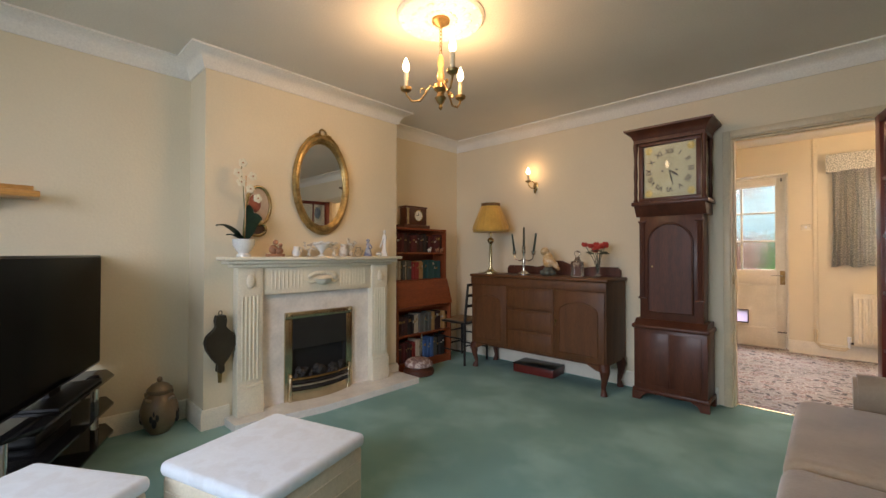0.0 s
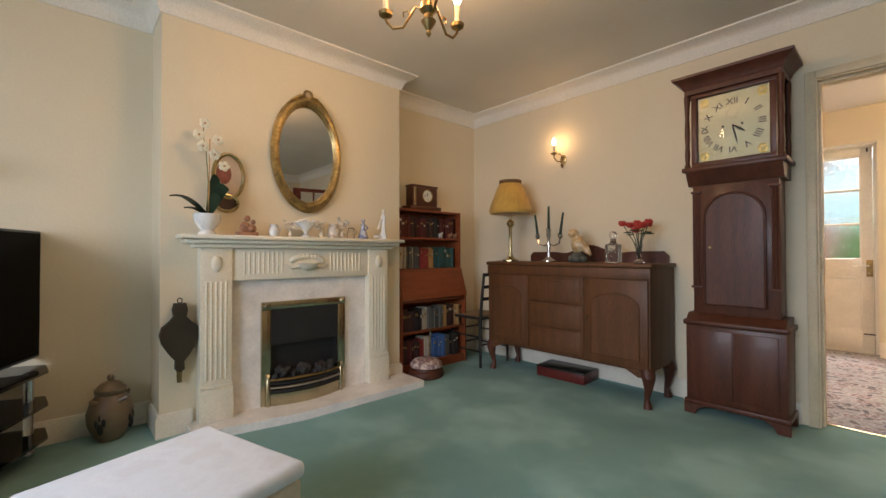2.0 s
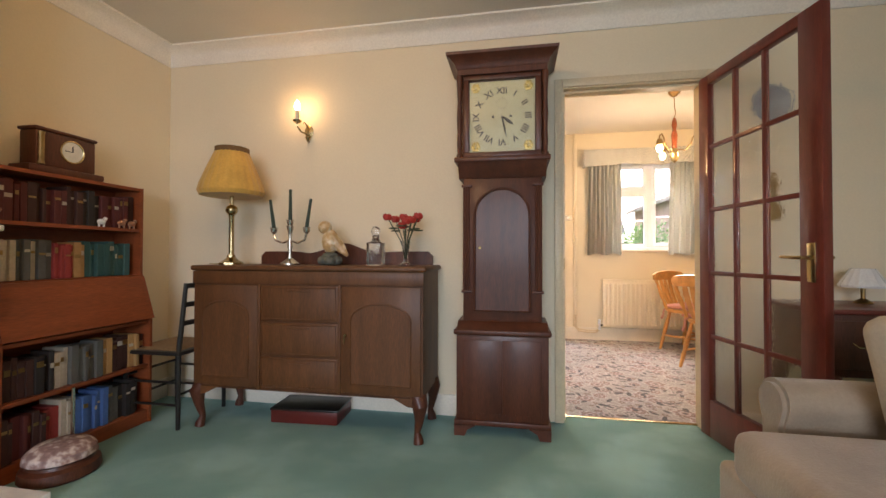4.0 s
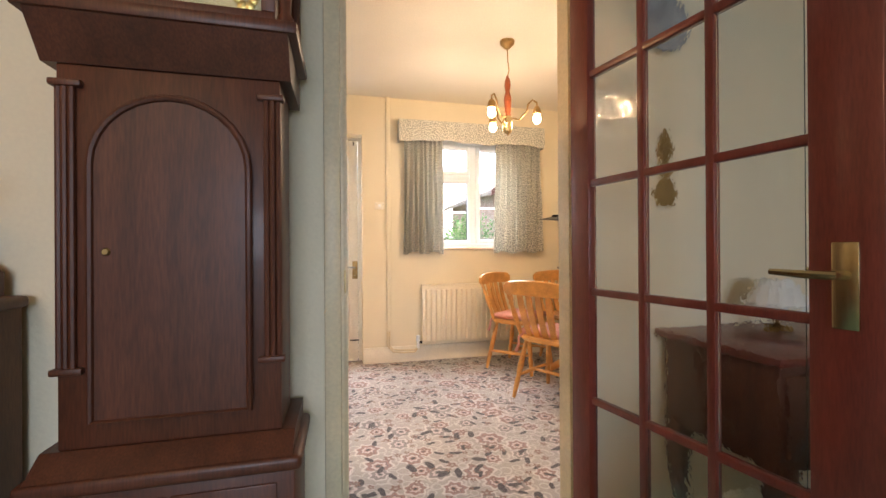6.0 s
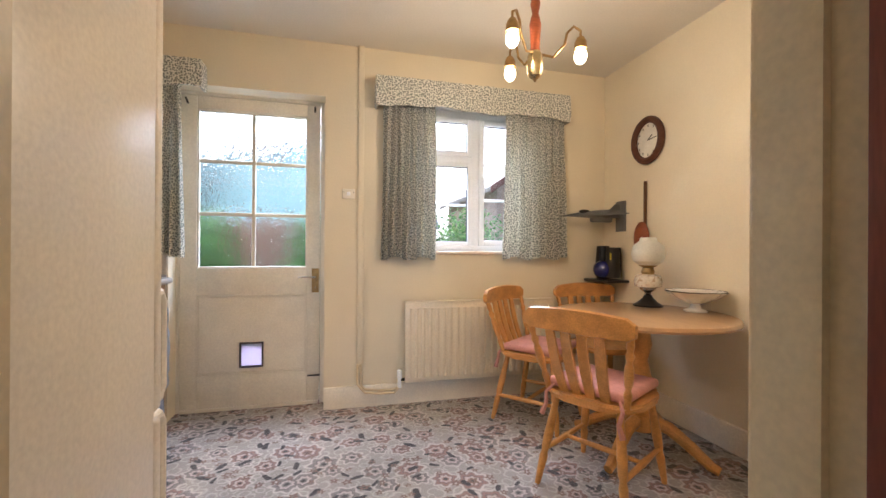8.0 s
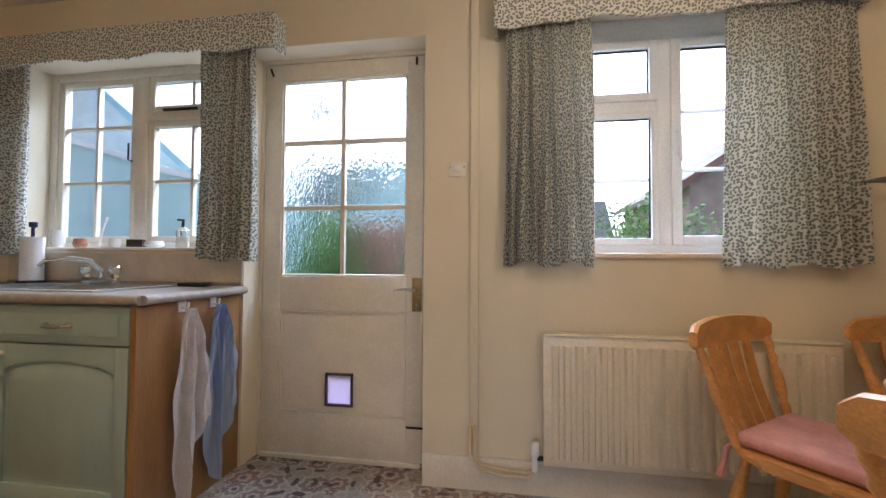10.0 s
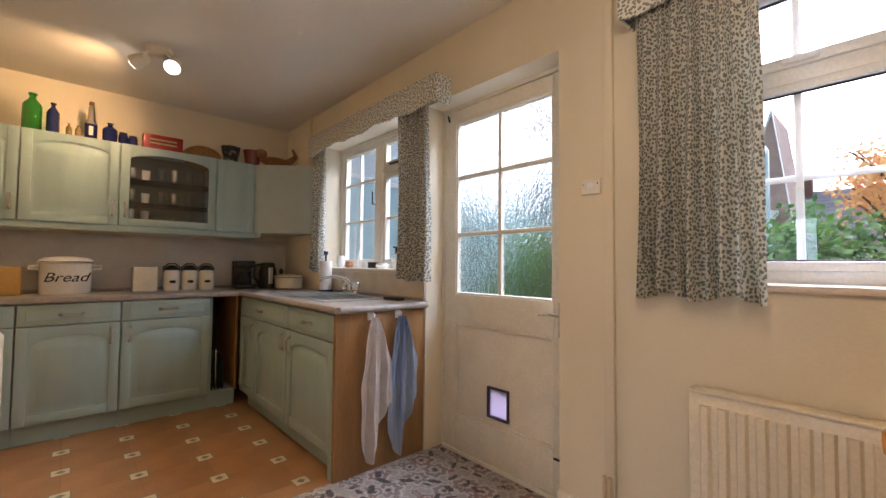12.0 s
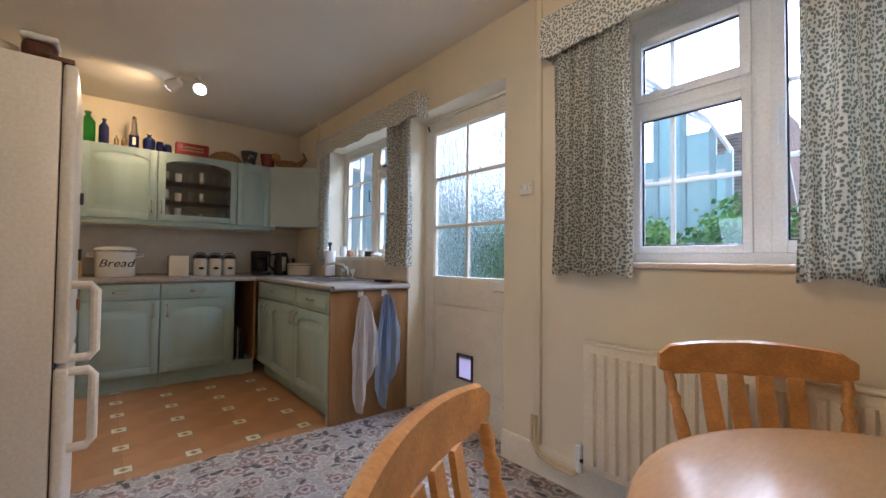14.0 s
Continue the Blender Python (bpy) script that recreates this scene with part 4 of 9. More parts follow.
def dish_stool():
    t = thing("low_stool", "round low wooden stool with embroidered pink top beside the hearth", "stool", -2.41, 3.80, 0)
    part("base", lathe(B(), [(0.14, 0), (0.15, 0.012), (0.145, 0.05), (0.125, 0.062), (0.12, 0.075)], seg=28), MAHOG, t)
    part("cushion", lathe(B(), [(0.118, 0.076), (0.135, 0.085), (0.13, 0.115), (0.10, 0.14), (0.03, 0.152)], seg=28, wave=0.02, waves=9), mat("tapestry_cloth", (0.32, 0.20, 0.18), 0.9, var=0.4, scale=26, two=(0.50, 0.42, 0.38), bump=0.4), t)
    st = thing("brass_stand", "slim pale metal stick stand behind the low stool", "stand", -2.475, 3.90, 0)
    part("foot", lathe(B(), [(0.04, 0), (0.036, 0.012), (0.008, 0.02)], seg=14), SILVER, st)
    part("rod", tube(B(), [(0, 0, 0.018), (0, 0, 0.36)], 0.008, 8), SILVER, st)


def ladder_chair():
    t = thing("side_chair", "black lacquered ladder-back chair with a cane seat", "chair", -2.44, 4.50, 0, -90)
    w, d, sh = 0.19, 0.18, 0.44
    for sx in (-1, 1):
        part("back_leg", tube(B(), [(sx * w, d, 0), (sx * w, d, sh), (sx * w * 1.03, d + 0.05, 0.85)], [0.012, 0.015, 0.012], 10), BLACKW, t)
        part("front_leg", tube(B(), [(sx * w, -d, 0), (sx * w, -d, 0.2), (sx * w, -d, sh)], [0.011, 0.015, 0.013], 10), BLACKW, t)
        for z in (0.14, 0.27):
            part("stretcher", tube(B(), [(sx * w, -d, z), (sx * w, d, z)], 0.008, 8), BLACKW, t)
    for y, zs in ((-d, (0.16, 0.30)), (d, (0.2,))):
        for z in zs:
            part("stretcher", tube(B(), [(-w, y, z), (w, y, z)], 0.008, 8), BLACKW, t)
    part("seat_frame", boxb(-w - 0.02, w + 0.02, -d - 0.025, d + 0.02, sh - 0.012, sh + 0.012, 0.008), BLACKW, t)
    part("cane_seat", boxb(-w + 0.01, w - 0.01, -d + 0.005, d - 0.01, sh + 0.0125, sh + 0.016), mat("woven_cane", (0.28, 0.18, 0.09), 0.8, var=0.15, scale=60, bump=0.8, bscale=120), t, "woven cane seat")
    for z in (0.60, 0.71, 0.82):
        part("slat", boxb(-w, w, d + 0.012 + (z - .6) * .12, d + 0.026 + (z - .6) * .12, z, z + 0.03, 0.005), BLACKW, t)


def sideboard():
    x0, x1, yf, h = -2.225, -0.795, 4.345, 0.955
    w, d = x1 - x0, YB - 0.03 - yf
    t = thing("sideboard", "brown veneered sideboard on short cabriole legs with a shaped back rail", "sideboard", x0, yf, 0)
    part("carcass", boxb(0.02, w - 0.02, 0.02, d, 0.245, h - 0.03), OAKD, t)
    part("top", boxb(0, w, 0, d, h - 0.03, h, 0.012, 3), OAKD, t)
    part("frieze", boxb(0.015, w - 0.015, 0.008, 0.0195, h - 0.105, h - 0.032, 0.003), OAKD, t)
    apron = [(0.02, 0.25), (0.02, 0.20), (0.10, 0.205), (0.18, 0.245), (w - 0.18, 0.245), (w - 0.10, 0.205), (w - 0.02, 0.20), (w - 0.02, 0.25)]
    part("apron", prism(B(), apron, "y", 0.006, 0.02), OAKD, t)
    xa, xb = 0.46, w - 0.50
    for a, b, name in ((0.03, xa - 0.02, "door"), (xb + 0.02, w - 0.03, "door")):
        dr = part(name, boxb(a, b, 0.004, 0.0195, 0.262, h - 0.112, 0.004), OAKD, t)
        m = (a + b) / 2
        hw = (b - a) / 2 - 0.055
        arch = [(m - hw, 0.31)] + [(m + hw * math.cos(math.pi * (1 - k / 12)), 0.66 + 0.09 * math.sin(math.pi * k / 12)) for k in range(13)] + [(m + hw, 0.31)]
        part("moulding", tube(B(), [(u, 0.003, v) for u, v in arch], 0.006, 6, True), OAKD, dr)
        part("field", prism(B(), [(m + (u - m) * .96, v) for u, v in arch], "y", 0.0025, 0.004), OAKD, dr)
    part("escutcheon", lathe(B(), [(0.011, 0), (0.008, -0.006)], (xb + 0.045, 0.004, 0.575), 10, axis="y"), BRASS, t)
    part("key", tube(B(), [(xb + 0.045, -0.012, 0.575), (xb + 0.045, -0.012, 0.535)], 0.004, 6), BRASS, t)
    for z0, z1 in ((0.262, 0.44), (0.448, 0.635), (0.643, h - 0.112)):
        dr = part("drawer", boxb(xa, xb, 0.006, 0.0195, z0, z1, 0.004), OAKD, t)
        part("beading", tube(B(), [(xa + 0.012, 0.005, z0 + 0.012), (xb - 0.012, 0.005, z0 + 0.012), (xb - 0.012, 0.005, z1 - 0.012), (xa + 0.012, 0.005, z1 - 0.012)], 0.004, 5, True), OAKD, dr)
        part("finger_pull", boxb((xa + xb) / 2 - 0.07, (xa + xb) / 2 + 0.07, -0.002, 0.006, z1 - 0.035, z1 - 0.022, 0.003), OAKD, dr)
    for x in (xa - 0.010, xb + 0.010):
        part("stile", boxb(x - 0.008, x + 0.008, 0.002, 0.0195, 0.25, h - 0.106, 0.002), OAKD, t)
    for x, y, s in ((0.055, 0.05, -1), (w - 0.055, 0.05, 1), (0.055, d - 0.05, -1), (w - 0.055, d - 0.05, 1)):
        sy = -1 if y < 0.1 else 0
        pts = [(x, y, 0.245), (x + s * 0.018, y + sy * 0.022, 0.205), (x + s * 0.012, y + sy * 0.012, 0.13), (x - s * 0.002, y, 0.06), (x + s * 0.006, y + sy * 0.008, 0.022), (x + s * 0.008, y + sy * 0.012, 0.0)]
        part("leg", tube(B(), pts, [0.05, 0.042, 0.026, 0.017, 0.026, 0.028], 12), MAHOG, t)
    n = 41
    prof = []
    for k in range(n):
        u = k / (n - 1)
        g = abs(u - 0.5)
        z = 0.085 + 0.055 * math.exp(-(g / 0.10) ** 2) - 0.012 * math.exp(-((g - 0.2) / 0.05) ** 2)
        z -= 0.03 * max(0, (g - 0.475) / 0.025) ** 2
        prof.append((0.19 + u * (w - 0.24), h + z))
    part("back_rail", prism(B(), [(0.19, h), *prof, (w - 0.05, h)], "y", d - 0.03, d - 0.008), MAHOG, t)


def table_lamp(x, y, z):
    t = thing("table_lamp", "brass column table lamp with a gold pleated fabric shade", "lamp", x, y, z)
    t.scale = (1.14, 1.14, 1.14)
    part("base", lathe(B(), [(0.062, 0), (0.062, 0.012), (0.04, 0.022), (0.022, 0.04), (0.02, 0.055)], seg=8), BRASS, t)
    part("column", lathe(B(), [(0.016, 0.05), (0.014, 0.06), (0.0135, 0.26), (0.018, 0.272)], seg=16), BRASS, t)
    part("globe", ball(B(), (0, 0, 0.300), (0.032, 0.032, 0.030)), BRASS, t)
    part("stem", lathe(B(), [(0.010, 0.325), (0.010, 0.42)], seg=10), BRASS, t)
    part("shade", lathe(B(), [(0.158, 0.378), (0.168, 0.40), (0.158, 0.44), (0.115, 0.55), (0.085, 0.62), (0.079, 0.62), (0.109, 0.55), (0.152, 0.44), (0.16, 0.40), (0.152, 0.38)], seg=96, wave=0.018, waves=24), SHADE, t, "gold pleated shade with scalloped edge")
    part("shade_band", lathe(B(), [(0.088, 0.615), (0.087, 0.642), (0.080, 0.642), (0.080, 0.615)], seg=32), mat("brown_braid", (0.16, 0.085, 0.03), 0.8), t, "brown braid trim")
    part("flex", tube(B(), [(-0.05, 0.0, 0.006), (-0.10, -0.01, 0.004), (-0.15, 0.02, 0.004), (-0.19, 0.08, 0.004)], 0.003, 6), mat("gold_flex", (0.35, 0.25, 0.10), 0.6), t)


def candelabra(x, y, z):
    t = thing("candelabra", "silver three-light candelabra with dark green candles", "candelabra", x, y, z)
    t.scale = (1.22, 1.22, 1.18)
    part("base", lathe(B(), [(0.05, 0), (0.05, 0.008), (0.03, 0.02), (0.012, 0.035)], seg=20), SILVER, t)
    part("stem", lathe(B(), [(0.012, 0.035), (0.008, 0.07), (0.014, 0.10), (0.008, 0.13), (0.010, 0.17), (0.016, 0.185), (0.018, 0.205)], seg=14), SILVER, t)
    gr = mat("dark_green_wax", (0.03, 0.05, 0.035), 0.4)
    for s in (-1, 0, 1):
        if s:
            part("arm", tube(B(), [(0, 0, 0.13), (s * 0.04, 0, 0.115), (s * 0.08, 0, 0.13), (s * 0.09, 0, 0.165)], 0.006, 8), SILVER, t)
        px, pz = s * 0.09, 0.165 if s else 0.205
        part("cup", lathe(B(), [(0.008, 0), (0.016, 0.012), (0.018, 0.03), (0.022, 0.032), (0.012, 0.034)], (px, 0, pz - 0.002), 14), SILVER, t)
        part("candle", tube(B(), [(px, 0, pz + 0.03), (px + s * 0.022, 0, pz + 0.19 - abs(s) * 0.012)], [0.010, 0.007], 10), gr, t, "dark green tapered candle")


def owl(x, y, z):
    bm = B()
    for k in range(5):
        a = k * 1.256
        ball(bm, (0.03 * math.cos(a), 0.03 * math.sin(a), 0.022), (0.034, 0.03, 0.024), 8, 6)
    ball(bm, (0, 0, 0.045), (0.04, 0.035, 0.02), 10, 6)
    single("owl_perch", bm, mat("grey_green_stump", (0.10, 0.105, 0.085), 0.7, var=0.4, scale=40), "grey green rocky stump under a china owl", "ornament", pose(x, y, z) @ Matrix.Scale(1.25, 4))
    bm = B()
    ball(bm, (0.0, 0, 0.115), (0.042, 0.038, 0.06), 14, 10), ball(bm, (-0.022, -0.012, 0.182), (0.034, 0.032, 0.032), 14, 10)
    tube(bm, [(0.01, 0, 0.13), (0.05, 0.005, 0.085), (0.085, 0.01, 0.045)], [0.032, 0.026, 0.008], 8)
    single("owl_figurine", bm, mat("tawny_china", (0.55, 0.36, 0.16), 0.4, var=0.3, scale=30, two=(0.62, 0.52, 0.36)), "tawny and white china barn owl", "ornament", pose(x, y, z) @ Matrix.Scale(1.25, 4))
    return bm


def decanter(x, y, z):
    t = thing("decanter", "square cut-glass decanter with a ball stopper", "decanter", x, y, z)
    t.scale = (1.1, 1.1, 1.1)
    bm = boxb(-0.042, 0.042, -0.042, 0.042, 0, 0.125, 0.01, 3)
    lathe(bm, [(0.035, 0.12), (0.02, 0.14), (0.017, 0.155), (0.024, 0.16)], seg=14)
    part("bottle", bm, CUTGLASS, t)
    part("stopper", ball(B(), (0, 0, 0.186), 0.026, 12, 8), CUTGLASS, t)


def flower_vase(x, y, z):
    t = thing("flower_vase", "slim glass vase of red silk roses", "vase", x, y, z)
    t.scale = (1.25, 1.25, 1.25)
    part("vase", lathe(B(), [(0.03, 0), (0.03, 0.006), (0.010, 0.02), (0.012, 0.05), (0.022, 0.115), (0.019, 0.115), (0.009, 0.05)], seg=16), CUTGLASS, t)
    rng = random.Random(5)
    for k in range(9):
        a = 2 * math.pi * k / 9
        r = 0.025 + 0.065 * (k % 3) / 2
        e = (r * math.cos(a), r * math.sin(a) * 0.6, 0.20 + rng.uniform(-0.015, 0.03))
        part("stem", tube(B(), [(0, 0, 0.03), (e[0] * .3, e[1] * .3, 0.12), e], 0.0025, 5), LEAF, t)
        bm = B()
        for j in range(5):
            q = j * 1.256
            ball(bm, (e[0] + 0.010 * math.cos(q), e[1] + 0.010 * math.sin(q), e[2] + 0.004 * (j % 2)), (0.013, 0.013, 0.015), 7, 5)
        part("rose", bm, RED, t, "red silk rose")
    for k in range(7):
        a = k * 0.9
        bm = B()
        ball(bm, (0.06 * math.cos(a), 0.04 * math.sin(a), 0.165 + 0.01 * (k % 3)), (0.026, 0.014, 0.005), 7, 4)
        part("leaf", bm, LEAF, t)


def longcase_clock():
    x0, x1, yf = -0.672, -0.137, 4.53
    cx, w, d = (x0 + x1) / 2, (x1 - x0) / 2, YB - 0.03 - yf
    t = thing("longcase_clock", "tall dark mahogany longcase clock with a square brass-and-white dial", "clock", cx, yf, 0)
    # base
    base = part("base", boxb(-w + 0.012, w - 0.012, 0.01, d, 0.09, 0.565, 0.004), MAHOG, t)
    for s in (-1, 1):
        part("base_panel", boxb(min(s * 0.004, s * (w - 0.05)), max(s * 0.004, s * (w - 0.05)), 0.004, 0.0098, 0.13, 0.54, 0.003), MAHOG, base)
    part("base_moulding", boxb(-w - 0.004, w + 0.004, -0.006, d, 0.565, 0.60, 0.012, 3), MAHOG, t)
    part("skirting", boxb(-w, w, 0, d, 0.06, 0.0895, 0.006), MAHOG, t)
    for s in (-1, 1):
        part("foot", prism(B(), [(s * w, 0), (s * (w - 0.06), 0), (s * (w - 0.075), 0.035), (s * (w - 0.12), 0.06), (s * w, 0.06)], "y", 0, 0.03), MAHOG, t)
        part("foot", boxb(min(s * w, s * (w - 0.05)), max(s * w, s * (w - 0.05)), d - 0.05, d, 0, 0.06), MAHOG, t)
    # trunk
    tw, ty = 0.222, 0.055
    part("cove_moulding", prism(B(), [(0.0, 0.6), (0.05, 0.64), (d, 0.64), (d, 0.6)], "x", -tw - 0.03, tw + 0.03), MAHOG, t)
    part("trunk", boxb(-tw, tw, ty, d - 0.035, 0.64, 1.46, 0.003), MAHOG, t)
    hw = 0.155
    arch = [(-hw, 0.70)] + [(hw * math.cos(math.pi * (1 - k / 14)), 1.245 + hw * 0.98 * math.sin(math.pi * k / 14)) for k in range(15)] + [(hw, 0.70)]
    door = part("trunk_door", prism(B(), arch, "y", ty - 0.016, ty - 0.0005), MAHOG, t)
    part("door_moulding", tube(B(), [(u, ty - 0.016, v) for u, v in arch], 0.008, 8, True), MAHOG, door)
    part("escutcheon", lathe(B(), [(0.009, 0), (0.006, -0.004)], (-hw + 0.03, ty - 0.017, 1.06), 10, axis="y"), OLDBRASS, door)
    for s in (-1, 1):
        for k in range(3):
            part("reeded_column", tube(B(), [(s * (tw - 0.030 + k * 0.013), ty - 0.004 + (k == 2) * .004, 0.815), (s * (tw - 0.030 + k * 0.013), ty - 0.004 + (k == 2) * .004, 1.41)], 0.0068, 8), MAHOG, t)
        part("column_cap", boxb(s * (tw - 0.02) - 0.03, s * (tw - 0.02) + 0.03, ty - 0.014, ty + 0.01, 1.41, 1.425, 0.004), MAHOG, t)
        part("column_foot", boxb(s * (tw - 0.02) - 0.03, s * (tw - 0.02) + 0.03, ty - 0.014, ty + 0.01, 0.80, 0.815, 0.004), MAHOG, t)
    part("throat_moulding", prism(B(), [(ty - 0.005, 1.46), (-0.005, 1.545), (d, 1.545), (d, 1.46)], "x", -tw - 0.025, tw + 0.025), MAHOG, t)
    # hood
    hb = 0.262
    hood = part("hood", boxb(-hb - 0.006, hb + 0.006, -0.012, d, 1.545, 1.575, 0.008), MAHOG, t)
    bm = B()
    box(bm, -0.205, 0.205, 0.06, d, 1.575, 2.06), box(bm, -0.25, 0.25, 0.0, d, 2.045, 2.075)
    part("hood_case", bm, MAHOG, hood)
    bm = B()
    box(bm, -0.218, 0.218, 0.02, 0.058, 1.575, 1.605, 0.003), box(bm, -0.218, 0.218, 0.02, 0.058, 2.02, 2.045, 0.003)
    box(bm, -0.218, -0.187, 0.02, 0.058, 1.605, 2.02, 0.003), box(bm, 0.187, 0.218, 0.02, 0.058, 1.605, 2.02, 0.003)
    part("hood_door", bm, MAHOG, hood)
    part("hood_glass", boxb(-0.187, 0.187, 0.033, 0.036, 1.605, 2.02), GLASS, hood, "clear dial glass").visible_shadow = False
    for s in (-1, 1):
        pr = [(0.018, 1.576), (0.018, 1.59), (0.012, 1.60), (0.015, 1.66), (0.012, 1.72), (0.016, 1.80), (0.012, 1.90), (0.015, 1.97), (0.018, 2.01), (0.018, 2.044)]
        part("hood_column", lathe(B(), pr, (s * 0.24, 0.018, 0), 14), MAHOG, hood)
        part("hood_column", lathe(B(), pr, (s * 0.24, d - 0.03, 0), 14), MAHOG, hood)
    prof = [(0.0, 2.075), (0.008, 2.085), (0.012, 2.10), (0.035, 2.125), (0.058, 2.14), (0.06, 2.155), (0, 2.155)]
    part("cornice", strip(B(), [(-0.25, d), (-0.25, 0.0), (0.25, 0.0), (0.25, d)], [(-o, z) for o, z in prof]), MAHOG, hood)
    part("hood_top", boxb(-0.2495, 0.2495, 0.0005, d, 2.0755, 2.154), MAHOG, hood)
    part("finial_stub", lathe(B(), [(0.014, 2.154), (0.012, 2.16), (0.004, 2.165)], (0, 0.04, 0), 10), OLDBRASS, hood)
    # dial
    dial = part("dial", boxb(-0.185, 0.185, 0.052, 0.0595, 1.607, 2.018), mat("painted_dial", (0.38, 0.35, 0.20), 0.4, var=0.08, scale=10), t, "painted square dial")
    cz = 1.8125
    ring = mat("brass_spandrel", (0.50, 0.38, 0.12), 0.35, 0.9, var=0.3, scale=40)
    for sx in (-1, 1):
        for sz in (-1, 1):
            bm = B()
            for k in range(6):
                a = k * 1.047
                ball(bm, (sx * 0.15 + 0.016 * math.cos(a), 0.051, cz + sz * 0.17 + 0.018 * math.sin(a)), (0.012, 0.004, 0.013), 7, 5)
            part("spandrel", bm, ring, dial)
    ink = mat("dial_ink", (0.05, 0.045, 0.035), 0.6)
    for k, txt in enumerate(("XII", "I", "II", "III", "IIII", "V", "VI", "VII", "VIII", "IX", "X", "XI")):
        a = math.radians(30 * k)
        cu = bpy.data.curves.new("numeral", "FONT")
        cu.body, cu.size, cu.align_x, cu.align_y, cu.extrude = txt, 0.052, "CENTER", "CENTER", 0.0006
        cu.offset = 0.0010
        tmp = bpy.data.objects.new("numeral", cu)
        scene.collection.objects.link(tmp)
        me = bpy.data.meshes.new_from_object(tmp.evaluated_get(bpy.context.evaluated_depsgraph_get()))
        bpy.data.objects.remove(tmp)
        me.materials.append(ink)
        ob = new("numeral", me)
        ob.parent = dial
        ob.matrix_basis = Matrix.Translation((0.147 * math.sin(a), 0.0508, cz + 0.147 * math.cos(a))) @ pose(0, 0, 0, 90, 0, 0) @ pose(0, 0, 0, 0, 0, -math.degrees(a))
    for ang, ln, w2 in ((128, 0.085, 0.018), (168, 0.125, 0.011)):
        a = math.radians(ang)
        e = (ln * math.sin(a), ln * math.cos(a))
        part("hand", tube(B(), [(0, 0.047, cz), (e[0] * .6, 0.047, cz + e[1] * .6), (e[0], 0.047, cz + e[1])], [0.004, w2 / 2, 0.001], 6), ink, dial)
    part("seconds_ring", tube(B(), [(0.03 * math.cos(q * 0.4), 0.0512, cz + 0.075 + 0.03 * math.sin(q * 0.4)) for q in range(16)], 0.001, 4, True), ink, dial)
    for s in (-1, 1):
        part("winding_hole", lathe(B(), [(0.008, 0.0), (0.008, -0.0015)], (s * 0.05, 0.0518, cz), 10, axis="y"), ink, dial)


def flat_box():
    t = thing("storage_box", "flat dark red wooden box on the carpet under the sideboard", "box", -1.59, 4.635, 0, 3)
    part("body", boxb(-0.21, 0.21, -0.12, 0.12, 0, 0.075, 0.004), mat("red_lacquer", (0.13, 0.02, 0.015), 0.35, var=0.2), t)
    part("lid", boxb(-0.214, 0.214, -0.124, 0.124, 0.0755, 0.088, 0.004), BLACKW, t, "black lid")


def wall_sconce(x, z, lit=True):
    t = thing("wall_light", "brass candle wall light, lit, with a scrolled arm", "lamp", x, YB, z)
    part("backplate", lathe(B(), [(0.03, 0.0), (0.03, -0.008), (0.014, -0.014)], (0, 0, 0), 14, axis="y", squash=1.5), BRASS, t)
    part("drop_finial", lathe(B(), [(0.004, -0.075), (0.012, -0.06), (0.018, -0.045), (0.008, -0.03), (0.014, -0.01)], (0, -0.022, 0), 12), BRASS, t)
    part("arm", tube(B(), [(0, -0.012, 0.0), (0, -0.04, -0.025), (-0.02, -0.075, -0.02), (-0.035, -0.10, 0.01), (-0.035, -0.10, 0.035)], 0.006, 8), BRASS, t)
    part("scroll", tube(B(), [(0, -0.02, 0.0), (0.004, -0.045, 0.03), (-0.006, -0.06, 0.05), (-0.02, -0.05, 0.04)], 0.004, 6), BRASS, t)
    part("drip_pan", lathe(B(), [(0.010, 0.03), (0.026, 0.04), (0.03, 0.05), (0.024, 0.05)], (-0.035, -0.10, 0), 16), BRASS, t)
    part("candle_tube", lathe(B(), [(0.0125, 0.045), (0.0125, 0.115)], (-0.035, -0.10, 0), 14), CANDLE, t)
    part("bulb", lathe(B(), [(0.008, 0.116), (0.017, 0.13), (0.019, 0.145), (0.013, 0.168), (0.003, 0.186)], (-0.035, -0.10, 0), 14), GLOW, t, "lit candle bulb").visible_shadow = False
    lamp("sconce_bulb_light", "POINT", 0.42, AMBER, pose(x - 0.035, YB - 0.10, z + 0.15), r=0.02)


